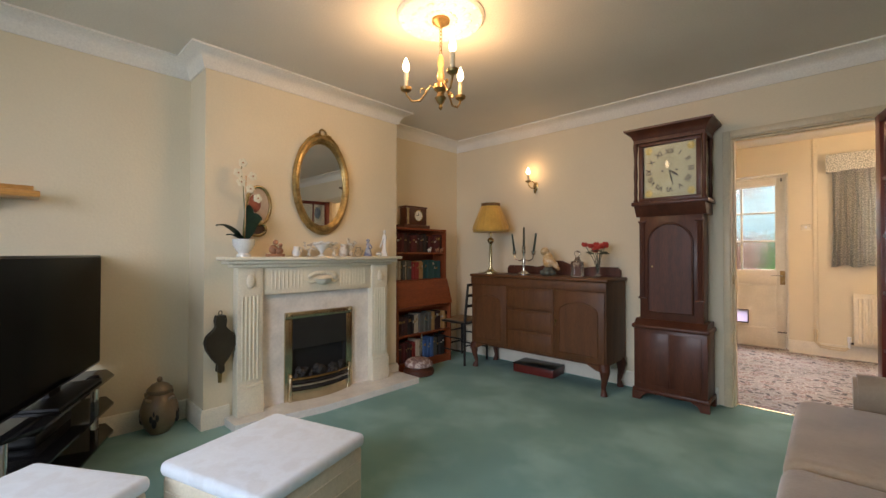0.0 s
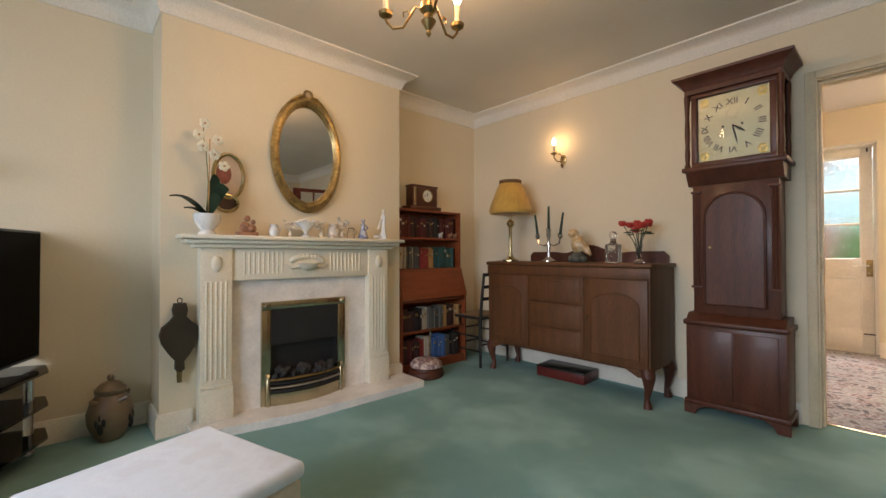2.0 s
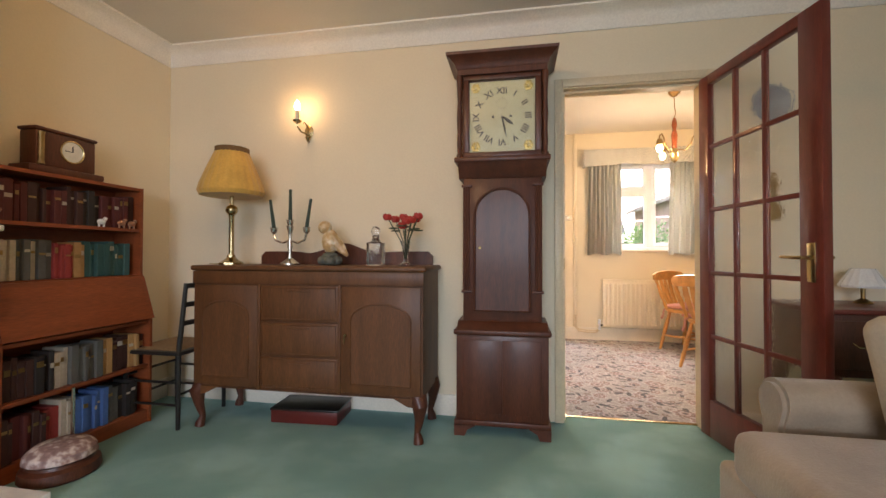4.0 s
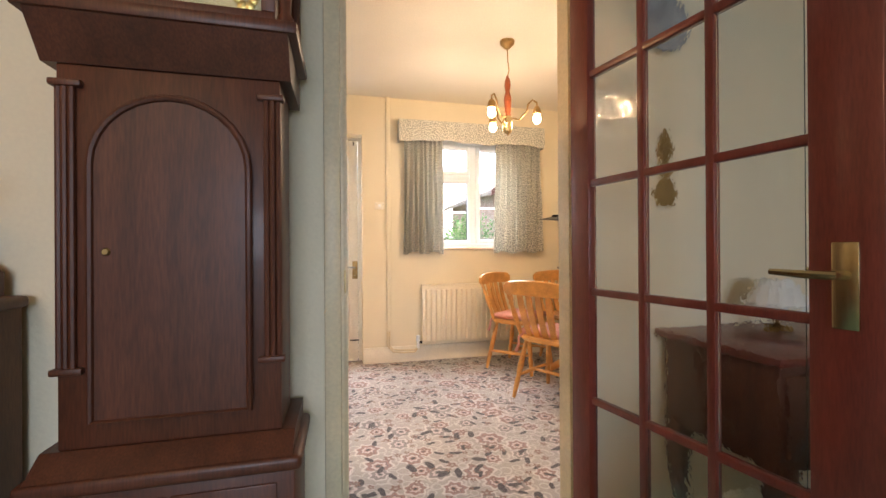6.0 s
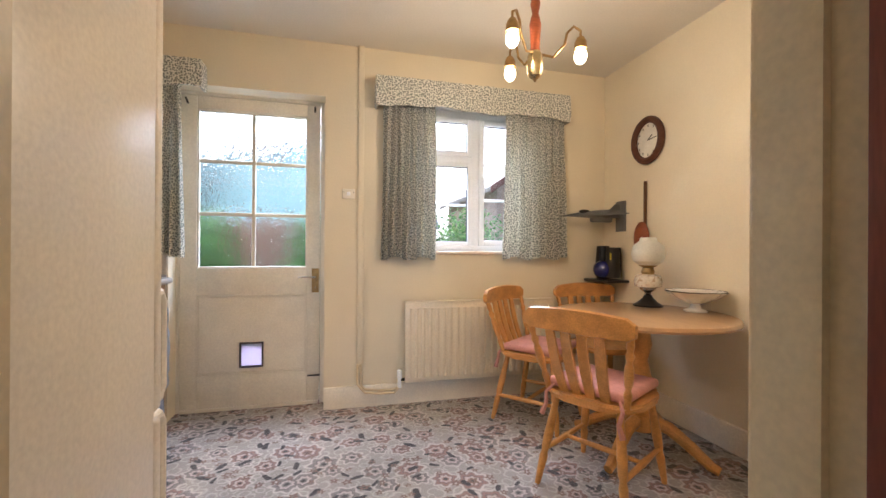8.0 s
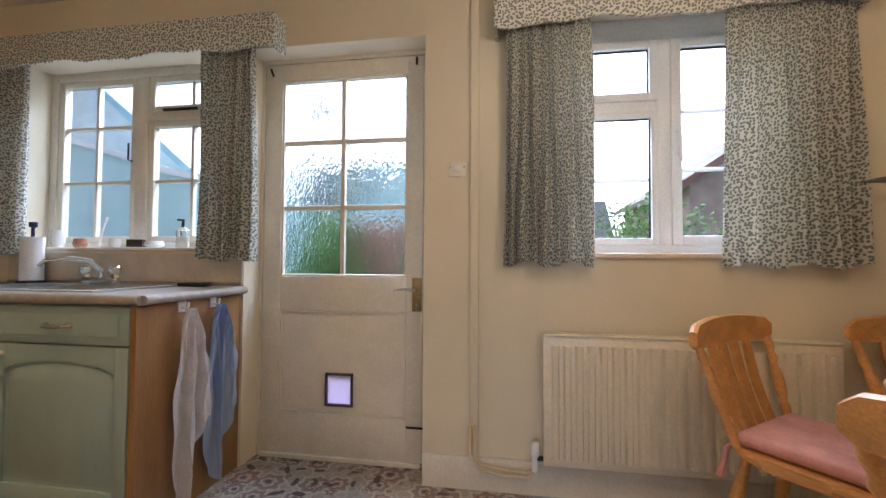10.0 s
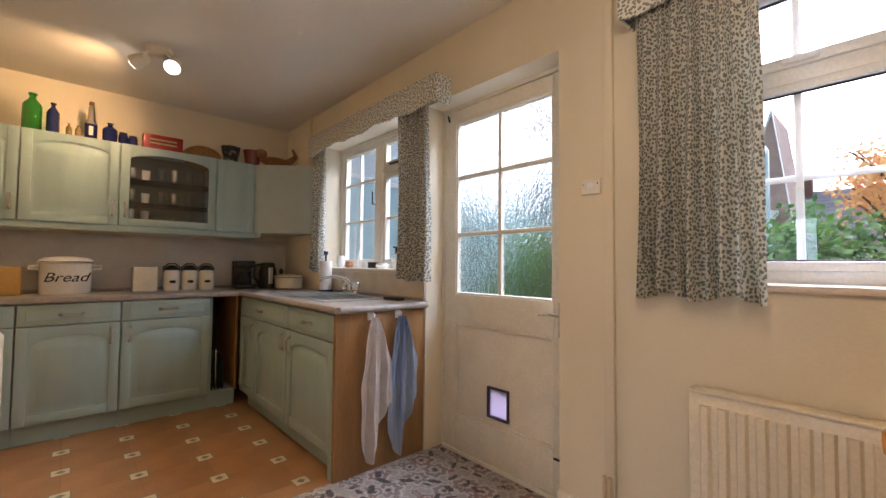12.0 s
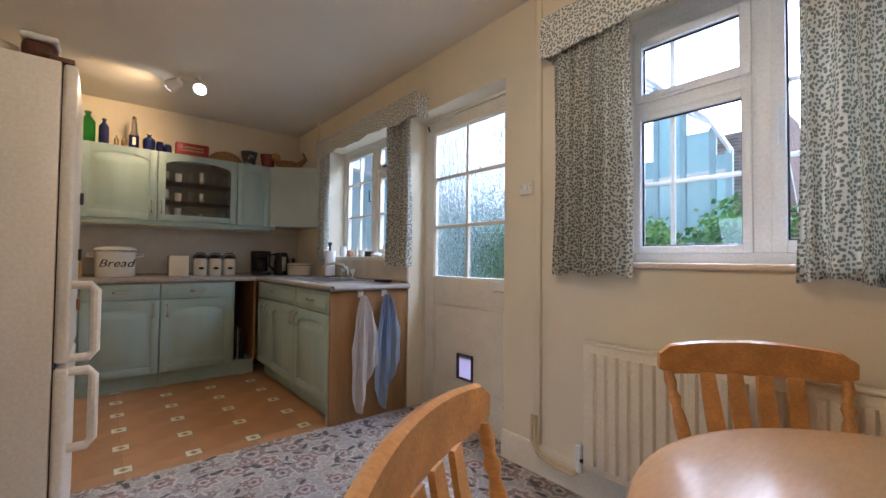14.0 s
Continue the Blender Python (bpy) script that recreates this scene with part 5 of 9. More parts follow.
def chandelier(x, y):
    t = thing("chandelier", "brass and onyx three-arm candle chandelier on a chain, lit", "chandelier", x, y, CH)
    part("canopy", lathe(B(), [(0.052, -0.012), (0.05, -0.03), (0.02, -0.05), (0.008, -0.06)], seg=18), OLDBRASS, t)
    for k in range(7):
        z = -0.068 - k * 0.022
        f = k % 2
        part("chain_link", tube(B(), [((0.008 * math.cos(a)) * (1 - f), (0.008 * math.cos(a)) * f, z + 0.014 * math.sin(a)) for a in [q * 0.7854 for q in range(8)]], 0.0024, 5, True), OLDBRASS, t)
    part("column", lathe(B(), [(0.006, -0.215), (0.014, -0.225), (0.02, -0.26), (0.014, -0.30), (0.024, -0.33), (0.02, -0.36), (0.010, -0.375)], seg=16), mat("honey_onyx", (0.55, 0.34, 0.13), 0.25, var=0.35, scale=25, coat=0.4), t)
    part("hub", lathe(B(), [(0.012, -0.37), (0.036, -0.385), (0.04, -0.41), (0.02, -0.43), (0.02, -0.445), (0.034, -0.46), (0.02, -0.485), (0.008, -0.50), (0.012, -0.515), (0.003, -0.53)], seg=18), OLDBRASS, t)
    for k, deg in enumerate((211, 331, 98)):
        a = radians(deg)
        c, s = math.cos(a), math.sin(a)
        R = 0.205
        arm = part("arm", tube(B(), [(c * r, s * r, z) for r, z in ((0.03, -0.40), (0.06, -0.385), (0.085, -0.42), (0.12, -0.468), (0.17, -0.465), (0.20, -0.43), (R, -0.41))], 0.006, 8), OLDBRASS, t)
        part("scroll", tube(B(), [(c * r, s * r, z) for r, z in ((0.085, -0.42), (0.10, -0.395), (0.12, -0.40), (0.118, -0.42))], 0.004, 6), OLDBRASS, arm)
        part("drip_pan", lathe(B(), [(0.012, -0.412), (0.03, -0.40), (0.033, -0.385), (0.026, -0.385)], (c * R, s * R, 0), 16), OLDBRASS, arm)
        part("candle_tube", lathe(B(), [(0.013, -0.39), (0.013, -0.295)], (c * R, s * R, 0), 14), CANDLE, arm)
        part("bulb", lathe(B(), [(0.008, -0.294), (0.018, -0.278), (0.02, -0.262), (0.014, -0.235), (0.003, -0.21)], (c * R, s * R, 0), 14), GLOW, arm, "lit candle bulb").visible_shadow = False
        lamp("chandelier_bulb_light", "POINT", 3.5, WARM, pose(x + c * R, y + s * R, CH - 0.255), r=0.02)


def ceiling_rose(x, y):
    bm = lathe(B(), [(0.25, 0.0), (0.25, -0.008), (0.235, -0.02), (0.21, -0.014), (0.19, -0.018), (0.12, -0.022), (0.10, -0.014), (0.05, -0.014)], (x, y, CH), 48)
    for k in range(16):
        a = 2 * math.pi * k / 16
        ball(bm, (x + 0.155 * math.cos(a), y + 0.155 * math.sin(a), CH - 0.02), (0.026, 0.018, 0.010), 8, 5)
        ball(bm, (x + 0.225 * math.cos(a + .2), y + 0.225 * math.sin(a + .2), CH - 0.017), (0.018, 0.018, 0.006), 7, 5)
        ball(bm, (x + 0.085 * math.cos(a + .2), y + 0.085 * math.sin(a + .2), CH - 0.017), (0.012, 0.012, 0.008), 7, 5)
    struct("trim_ceiling_rose", bm, COVE, "white plaster ceiling rose")


bookcase(), mantel_clock(), dish_stool(), ladder_chair(), sideboard(), longcase_clock(), flat_box()
SZ = 0.9555
table_lamp(-2.09, 4.53, SZ), candelabra(-1.70, 4.55, SZ), owl(-1.435, 4.55, SZ), decanter(-1.15, 4.56, SZ), flower_vase(-0.965, 4.56, SZ)
wall_sconce(-1.72, 1.86)
CX, CY = -1.10, 2.723
ceiling_rose(CX, CY), chandelier(CX, CY)


# ---- living room: sofa side ----
def sofa():
    t = thing("sofa", "beige suede sofa with rolled arms and loose seat cushions", "sofa", 0.42, 2.05, 0)
    L, D = 1.90, 0.86
    part("base", boxb(-0.01, D, 0.04, L - 0.04, 0.07, 0.27, 0.03, 3), SOFA, t)
    for k in range(2):
        a = (0.03, 0.84)[k]
        bm = boxb(-0.045, 0.66, a + 0.004, a + (0.80 if k == 0 else 0.86), 0.272, 0.45, 0.055, 5)
        part("seat_cushion", bm, SOFA, t)
        part("back_cushion", boxb(0.50, 0.72, max(a, 0.16) + 0.01, min(a + 0.80, L - 0.17), 0.45, 0.78, 0.07, 4), SOFA, t)
    for y0, y1 in ((-0.02, 0.135), (L - 0.135, L + 0.02)):
        m = (y0 + y1) / 2
        prof = [(y0 + 0.02, 0.07), (y0 + 0.02, 0.42)] + [(m + 0.088 * math.cos(q), 0.50 + 0.075 * math.sin(q)) for q in [math.pi * (1.15 - 1.3 * k / 10) for k in range(11)]] + [(y1 - 0.02, 0.42), (y1 - 0.02, 0.07)]
        arm = part("arm", prism(B(), prof, "x", 0.175, D - 0.02), SOFA, t)
        part("arm_front", prism(B(), [(m + (u - m) * 0.82, 0.09 + (v - 0.07) * 0.93) for u, v in prof], "x", 0.16, 0.175), SOFA, arm)
    part("backrest", boxb(0.70, D, 0.02, L - 0.02, 0.20, 0.80, 0.05, 4), SOFA, t)
    for x in (0.08, D - 0.08):
        for y in (0.1, L - 0.1):
            part("foot", lathe(B(), [(0.02, 0), (0.028, 0.07)], (x, y, 0), 10), MAHOG, t)
    bm = boxb(-0.06, 0.06, -0.2, 0.2, -0.2, 0.2, 0.055, 4)
    single("scatter_cushion", bm, mat("pale_cushion", (0.52, 0.46, 0.38), 0.9, var=0.1, bump=0.3), "pale square scatter cushion leaning on the sofa back", "cushion", pose(0.42 + 0.44, 3.55, 0.64, 0, -14, 12))


def glazed_door():
    hx, hy = 0.755, 4.817
    t = thing("glazed_door", "red-brown fifteen-pane glazed door standing open", "door", hx, hy, 0.01, -79.6)
    W, H, T = 0.773, 2.02, 0.038
    bm = boxb(0, 0.08, -T, 0, 0, H, 0.003)
    part("stile", bm, DOORRED, t)
    part("stile", boxb(W - 0.109, W, -T, 0, 0, H, 0.003), DOORRED, t)
    part("top_rail", boxb(0.0805, W - 0.1095, -T, 0, 1.968, H, 0.003), DOORRED, t)
    part("bottom_rail", boxb(0.0805, W - 0.1095, -T, 0, 0, 0.205, 0.003), DOORRED, t)
    x0, x1, z0, z1 = 0.0805, W - 0.1095, 0.2055, 1.9675
    cw, rh = (x1 - x0) / 3, (z1 - z0) / 5
    for k in (1, 2):
        part("glazing_bar", boxb(x0 + k * cw - 0.011, x0 + k * cw + 0.011, -T + 0.006, -0.006, z0, z1, 0.004), DOORRED, t)
    for k in range(1, 5):
        part("glazing_bar", boxb(x0, x1, -T + 0.007, -0.007, z0 + k * rh - 0.011, z0 + k * rh + 0.011, 0.004), DOORRED, t)
    for i in range(3):
        for k in range(5):
            pane = part("pane", boxb(x0 + i * cw + 0.0115, x0 + (i + 1) * cw - 0.0115, -T / 2 - 0.002, -T / 2 + 0.002, z0 + k * rh + 0.0115, z0 + (k + 1) * rh - 0.0115), RIPPLE, t)
            pane.visible_shadow = False
    for s, y in ((1, 0.0), (-1, -T)):
        pl = part("handle_plate", boxb(W - 0.072, W - 0.032, min(y, y + s * 0.006), max(y, y + s * 0.006), 0.90, 1.06, 0.003), BRASS, t)
        part("lever", tube(B(), [(W - 0.052, y, 1.0), (W - 0.052, y + s * 0.045, 1.0), (W - 0.09, y + s * 0.05, 1.0), (W - 0.15, y + s * 0.048, 1.003)], [0.009, 0.008, 0.008, 0.006], 8), BRASS, pl)
    for z in (0.25, 1.0, 1.75):
        part("hinge", lathe(B(), [(0.006, z), (0.006, z + 0.09)], (-0.004, 0.004, 0), 8), BRASS, t)


def dark_cabinet():
    t = thing("side_table", "dark red mahogany side table with drawers on curved legs", "table", 1.49, 4.58, 0)
    part("body", boxb(-0.42, 0.42, -0.19, 0.20, 0.46, 0.75, 0.004), MAHOG, t)
    part("top", boxb(-0.45, 0.45, -0.22, 0.225, 0.75, 0.775, 0.008), DOORRED, t)
    for k in range(3):
        dr = part("drawer", boxb(-0.40 + k * 0.27, -0.14 + k * 0.27, -0.200, -0.1905, 0.50, 0.72, 0.004), MAHOG, t)
        m = -0.27 + k * 0.27
        part("handle", tube(B(), [(m - 0.04, -0.200, 0.62), (m - 0.03, -0.218, 0.605), (m + 0.03, -0.218, 0.605), (m + 0.04, -0.200, 0.62)], 0.004, 6), BRASS, dr)
    for sx in (-1, 1):
        for y, sy in ((-0.16, -1), (0.17, 0)):
            pts = [(sx * 0.38, y, 0.46), (sx * 0.40, y + sy * 0.02, 0.40), (sx * 0.395, y + sy * 0.012, 0.26), (sx * 0.378, y, 0.10), (sx * 0.385, y + sy * 0.01, 0.03), (sx * 0.388, y + sy * 0.012, 0.0)]
            part("leg", tube(B(), pts, [0.045, 0.042, 0.028, 0.018, 0.027, 0.028], 12), MAHOG, t)
    l = thing("shell_lamp", "small white fluted-shade lamp on the side table", "lamp", 1.42, 4.66, 0.776)
    l.scale = (0.8, 0.8, 0.8)
    part("base", lathe(B(), [(0.05, 0), (0.045, 0.01), (0.012, 0.03), (0.012, 0.12)], seg=16), OLDBRASS, l)
    part("shade", lathe(B(), [(0.115, 0.10), (0.12, 0.115), (0.06, 0.22), (0.054, 0.22), (0.108, 0.115)], seg=48, wave=0.03, waves=16), PORC, l)


def wall_plate():
    t = thing("wall_plate", "grey-blue china plate hung on the wall", "plate", 1.095, YB - 0.004, 1.875)
    part("plate", lathe(B(), [(0.06, 0.0), (0.07, -0.006), (0.10, -0.018), (0.105, -0.016)], seg=32, axis="y"), mat("blue_grey_china", (0.30, 0.32, 0.36), 0.25, var=0.25, scale=20, coat=0.3), t)
    h = thing("brass_bracket", "dark brass hanging ornament on the wall", "ornament", 1.10, YB - 0.004, 1.345)
    bm = lathe(B(), [(0.012, -0.005), (0.03, -0.012), (0.012, -0.02)], seg=16, axis="y")
    part("boss", bm, OLDBRASS, h)
    bm = B()
    prism(bm, [(-0.015, 0.03), (-0.03, 0.07), (-0.012, 0.13), (0.0, 0.15), (0.012, 0.13), (0.03, 0.07), (0.015, 0.03)], "y", -0.014, -0.002)
    prism(bm, [(-0.02, -0.03), (-0.05, -0.08), (-0.03, -0.13), (0.03, -0.13), (0.05, -0.08), (0.02, -0.03)], "y", -0.014, -0.002)
    part("scrollwork", bm, OLDBRASS, h)


sofa(), glazed_door(), dark_cabinet(), wall_plate()
# front window of the living room
w = thing("window_front", "white framed front window with a view of the street", "window", -0.35, YF - 0.1, 0.85)
w["kind"] = "structure"
bm = B()
for x in (-1.15, -0.42, 0.36, 1.09):
    box(bm, x, x + 0.06, -0.03, 0.03, 0, 1.25, 0.004)
box(bm, -1.09, 1.09, -0.029, 0.029, 0, 0.06), box(bm, -1.09, 1.09, -0.029, 0.029, 1.19, 1.25)
part("window_frame", bm, UPVC, w)
part("window_sill", boxb(-1.15, 1.15, 0.031, 0.16, -0.02, 0.01, 0.005), TRIM, w)

# ---- kitchen ----
# laid out about its own origin, which lies a little off the living room's
before_kitchen = set(scene.objects)
SHIFT = Vector((0.0574, 0.2512, 0.0))
KYK = YK - SHIFT.y
W1, W2, DO = (-2.28, -0.98, 1.09, 2.17), (0.68, 1.70, 1.07, 2.24), (-0.855, 0.085, 0.0, 2.135)
struct("wall_north", wall_x(B(), KX0 - 0.2, KX1 + 0.2, KY, KY + 0.26, 2.55, [W1, W2, DO]), KWALL, "cream painted outer wall with two windows and a door")
struct("wall_kitchen_west", boxb(KX0 - 0.2, KX0, KYK, KY, 0, 2.55), KWALL, "cream painted wall")
struct("wall_kitchen_east", boxb(KX1, KX1 + 0.2, KYK, KY, 0, 2.55), KWALL, "cream painted wall")
struct("ceiling_kitchen", boxb(KX0 - 0.2, KX1 + 0.2, KYK, KY + 0.26, CH, CH + 0.12), CEIL, "off-white kitchen ceiling")
struct("floor_kitchen", boxb(-0.885, KX1 + 0.2, KYK - 0.03, KY + 0.26, -0.12, 0.002), HALLCARPET, "patterned floral carpet in grey, pink and brown")
kskirt = [(0, 0.0), (-0.02, 0.0), (-0.02, 0.12), (-0.012, 0.145), (0, 0.148)]
struct("baseboard", strip(B(), [(0.085, KY), (KX1, KY), (KX1, KYK), (OX1 - 0.02, KYK)], kskirt), SKIRT, "cream skirting board")


def bars(bm, x0, x1, y0, y1, z0, z1, xs, zs, w=0.022, top=None):
    for x in xs:
        box(bm, x - w / 2, x + w / 2, y0, y1, z0, z1, 0.004)
    for z in zs:
        box(bm, x0, x1, y0 + 0.002, y1 - 0.002, z - w / 2, z + w / 2, 0.004)


def frame_of(bm, x0, x1, z0, z1, y0, y1, w):
    box(bm, x0, x0 + w, y0, y1, z0, z1, 0.004), box(bm, x1 - w, x1, y0, y1, z0, z1, 0.004)
    box(bm, x0 + w, x1 - w, y0, y1, z0, z0 + w, 0.004), box(bm, x0 + w, x1 - w, y0, y1, z1 - w, z1, 0.004)
    return bm


def glass(parent, x0, x1, z0, z1, y, m=GLASS):
    g = part("pane", boxb(x0, x1, y - 0.002, y + 0.002, z0, z1), m, parent)
    g.visible_shadow = False
    return g


def sink_window():
    x0, x1, z0, z1 = W1
    t = thing("window_1", "cream painted timber casement window with small panes over the sink", "window")
    t["kind"] = "structure"
    y0, y1 = KY + 0.17, KY + 0.23
    part("window_frame", frame_of(B(), x0, x1, z0, z1, y0, y1, 0.05), WHITEP, t)
    part("mullion", boxb(-1.685, -1.605, y0, y1, z0 + 0.05, z1 - 0.05, 0.004), WHITEP, t)
    part("transom", boxb(-1.605, x1 - 0.05, y0 + 0.001, y1 - 0.001, 1.855, 1.905, 0.004), WHITEP, t)
    for a, b, c, d, xs, zs in ((x0 + 0.05, -1.685, z0 + 0.05, z1 - 0.05, (-1.965,), (1.50, 1.83)), (-1.605, x1 - 0.05, z0 + 0.05, 1.855, (-1.32,), (1.50,)), (-1.605, x1 - 0.05, 1.905, z1 - 0.05, (-1.32,), ())):
        sash = part("sash", frame_of(B(), a, b, c, d, y0 + 0.008, y1 - 0.008, 0.038), WHITEP, t)
        bm = B()
        bars(bm, a + 0.038, b - 0.038, y0 + 0.014, y1 - 0.014, c + 0.038, d - 0.038, xs, zs, 0.02)
        part("glazing_bars", bm, WHITEP, sash)
        glass(sash, a + 0.038, b - 0.038, c + 0.038, d - 0.038, (y0 + y1) / 2 + 0.004)
    part("stay", boxb(-1.50, -1.28, y0 - 0.012, y0 + 0.002, 1.905, 1.92, 0.003), BLACKM, t, "black window stay")
    part("catch", tube(B(), [(-1.70, y0 - 0.004, 1.62), (-1.70, y0 - 0.03, 1.62), (-1.70, y0 - 0.03, 1.72)], 0.006, 6), BLACKM, t, "black casement catch")
    part("window_sill", boxb(x0 + 0.002, x1 - 0.002, KY - 0.012, y0 - 0.001, z0 + 0.0005, z0 + 0.018, 0.005), WHITEP, t)


def table_window():
    x0, x1, z0, z1 = W2
    t = thing("window_2", "white plastic casement window with glazing bars beside the table", "window")
    t["kind"] = "structure"
    y0, y1 = KY + 0.19, KY + 0.25
    part("window_frame", frame_of(B(), x0, x1, z0, z1 - 0.06, y0, y1, 0.055), UPVC, t)
    part("head_liner", boxb(x0, x1, y0 + 0.002, y1, z1 - 0.06, z1, 0.003), UPVC, t)
    part("mullion", boxb(1.195, 1.255, y0, y1, z0 + 0.055, z1 - 0.115, 0.004), UPVC, t)
    part("transom", boxb(x0 + 0.055, 1.195, y0 + 0.001, y1 - 0.001, 1.775, 1.83, 0.004), UPVC, t)
    seal = mat("black_seal", (0.02, 0.02, 0.03), 0.6)
    for a, b, c, d, w, xs, zs in ((x0 + 0.055, 1.195, z0 + 0.055, 1.775, 0.032, (0.895,), (1.445,)), (x0 + 0.055, 1.195, 1.83, z1 - 0.115, 0.038, (0.895,), ()), (1.255, x1 - 0.055, z0 + 0.055, z1 - 0.115, 0.045, (), (1.49, 1.775))):
        sash = part("sash", frame_of(B(), a, b, c, d, y0 - 0.012, y1 - 0.02, w), UPVC, t)
        part("seal", frame_of(B(), a + w, b - w, c + w, d - w, y0 + 0.005, y0 + 0.02, 0.006), seal, sash)
        bm = B()
        bars(bm, a + w, b - w, y0 + 0.022, y0 + 0.034, c + w, d - w, xs, zs, 0.022)
        part("glazing_bars", bm, UPVC, sash)
        glass(sash, a + w, b - w, c + w, d - w, y0 + 0.018)
    part("vent_handle", boxb(0.86, 0.96, y0 - 0.03, y0 - 0.012, 1.838, 1.856, 0.006), UPVC, t)
    h = part("casement_handle", boxb(1.268, 1.288, y0 - 0.022, y0 - 0.012, 1.55, 1.68, 0.004), UPVC, t)
    part("lever", tube(B(), [(1.278, y0 - 0.02, 1.66), (1.278, y0 - 0.045, 1.66), (1.282, y0 - 0.05, 1.52)], [0.009, 0.010, 0.007], 8), UPVC, h)
    part("window_sill", boxb(x0 - 0.03, x1 + 0.03, KY - 0.018, y0 - 0.013, z0 - 0.012, z0 + 0.012, 0.006), mat("cream_sill", (0.74, 0.62, 0.50), 0.35), t)


def back_door():
    t = thing("back_door", "cream painted half-glazed back door with obscured panes and a cat flap", "door", 0, KY + 0.135, 0)
    x0, x1, H = -0.84, 0.052, 2.115
    fr = B()
    box(fr, DO[0], x0, 0.0, 0.07, 0, DO[3]), box(fr, x1, DO[1], 0.0, 0.07, 0, DO[3]), box(fr, x0, x1, 0.0, 0.07, H, DO[3])
    part("door_frame", fr, WHITEP, t)
    gx0, gx1, gz0, gz1 = -0.738, -0.038, 0.958, 2.025
    T0, T1 = 0.006, 0.05
    for name, a in (("stile", (x0 + 0.003, gx0, 0.02, H - 0.003)), ("stile", (gx1, x1 - 0.003, 0.02, H - 0.003)), ("top_rail", (gx0 + 0.0005, gx1 - 0.0005, gz1, H - 0.003)), ("lock_rail", (gx0 + 0.0005, gx1 - 0.0005, 0.778, gz0)), ("bottom_rail", (gx0 + 0.0005, gx1 - 0.0005, 0.02, 0.235))):
        part(name, boxb(a[0], a[1], T0, T1, a[2], a[3], 0.003), WHITEP, t)
    cx0, cx1, cz0, cz1 = -0.474, -0.322, 0.278, 0.45
    bm = B()
    for a in ((gx0, cx0, 0.235, 0.778), (cx1, gx1, 0.235, 0.778), (cx0, cx1, 0.235, cz0), (cx0, cx1, cz1, 0.778)):
        box(bm, a[0], a[1], T0 + 0.014, T1 - 0.01, a[2], a[3])
    part("lower_panel", bm, WHITEP, t)
    part("panel_moulding", frame_of(B(), gx0, gx1, 0.235, 0.778, T0 + 0.004, T0 + 0.0139, 0.014), WHITEP, t)
    gb = frame_of(B(), gx0, gx1, gz0, gz1, T0 + 0.006, T1 - 0.006, 0.012)
    bars(gb, gx0 + 0.012, gx1 - 0.012, T0 + 0.008, T1 - 0.008, gz0 + 0.012, gz1 - 0.012, (-0.39,), (1.325, 1.68), 0.024)
    part("glazing_bars", gb, WHITEP, t)
    xs, zs = (gx0 + 0.012, -0.402, -0.378, gx1 - 0.012), (gz0 + 0.012, 1.313, 1.337, 1.668, 1.692, gz1 - 0.012)
    for i in (0, 2):
        for k in (0, 2, 4):
            glass(t, xs[i], xs[i + 1], zs[k], zs[k + 1], 0.03, OBSCURE)
    cf = part("cat_flap", frame_of(B(), cx0, cx1, cz0, cz1, T0 - 0.002, T1, 0.010), mat("dark_flap_rim", (0.06, 0.04, 0.06), 0.4), t)
    part("flap", boxb(cx0 + 0.010, cx1 - 0.010, 0.024, 0.028, cz0 + 0.010, cz1 - 0.010), motif("frosted_flap", (0.86, 0.78, 0.93), [((0.84, 0.77, 0.92), 1.0, 0.0, 0.1)], 20, rough=0.4, trans=0.8), cf, "translucent lilac cat flap")
    pl = part("lock_plate", boxb(-0.005, 0.044, T0 - 0.006, T0, 0.785, 0.955, 0.003), OLDBRASS, t)
    part("lever", tube(B(), [(0.02, T0 - 0.005, 0.895), (0.02, T0 - 0.045, 0.895), (-0.04, T0 - 0.05, 0.90), (-0.095, T0 - 0.046, 0.892)], [0.009, 0.008, 0.007, 0.005], 8), SILVER, pl)
    part("keyhole", lathe(B(), [(0.006, 0), (0.005, -0.003)], (0.02, T0 - 0.006, 0.82), 8, axis="y"), SILVER, pl)
    part("bolt", tube(B(), [(-0.03, T0 - 0.01, 0.20), (0.055, T0 - 0.01, 0.20)], 0.006, 8), BLACKM, t)
    part("bolt", tube(B(), [(0.012, T0 - 0.008, 2.06), (0.012, T0 - 0.008, 2.10)], 0.006, 8), BLACKM, t)
    part("bolt", tube(B(), [(x0 + 0.05, T0 - 0.008, 2.05), (x0 + 0.035, T0 - 0.008, 2.09)], 0.006, 8), BLACKM, t)
    part("weatherboard", boxb(x0 + 0.01, x1 - 0.01, -0.012, T0, 0.0, 0.022, 0.004), WHITEP, t)


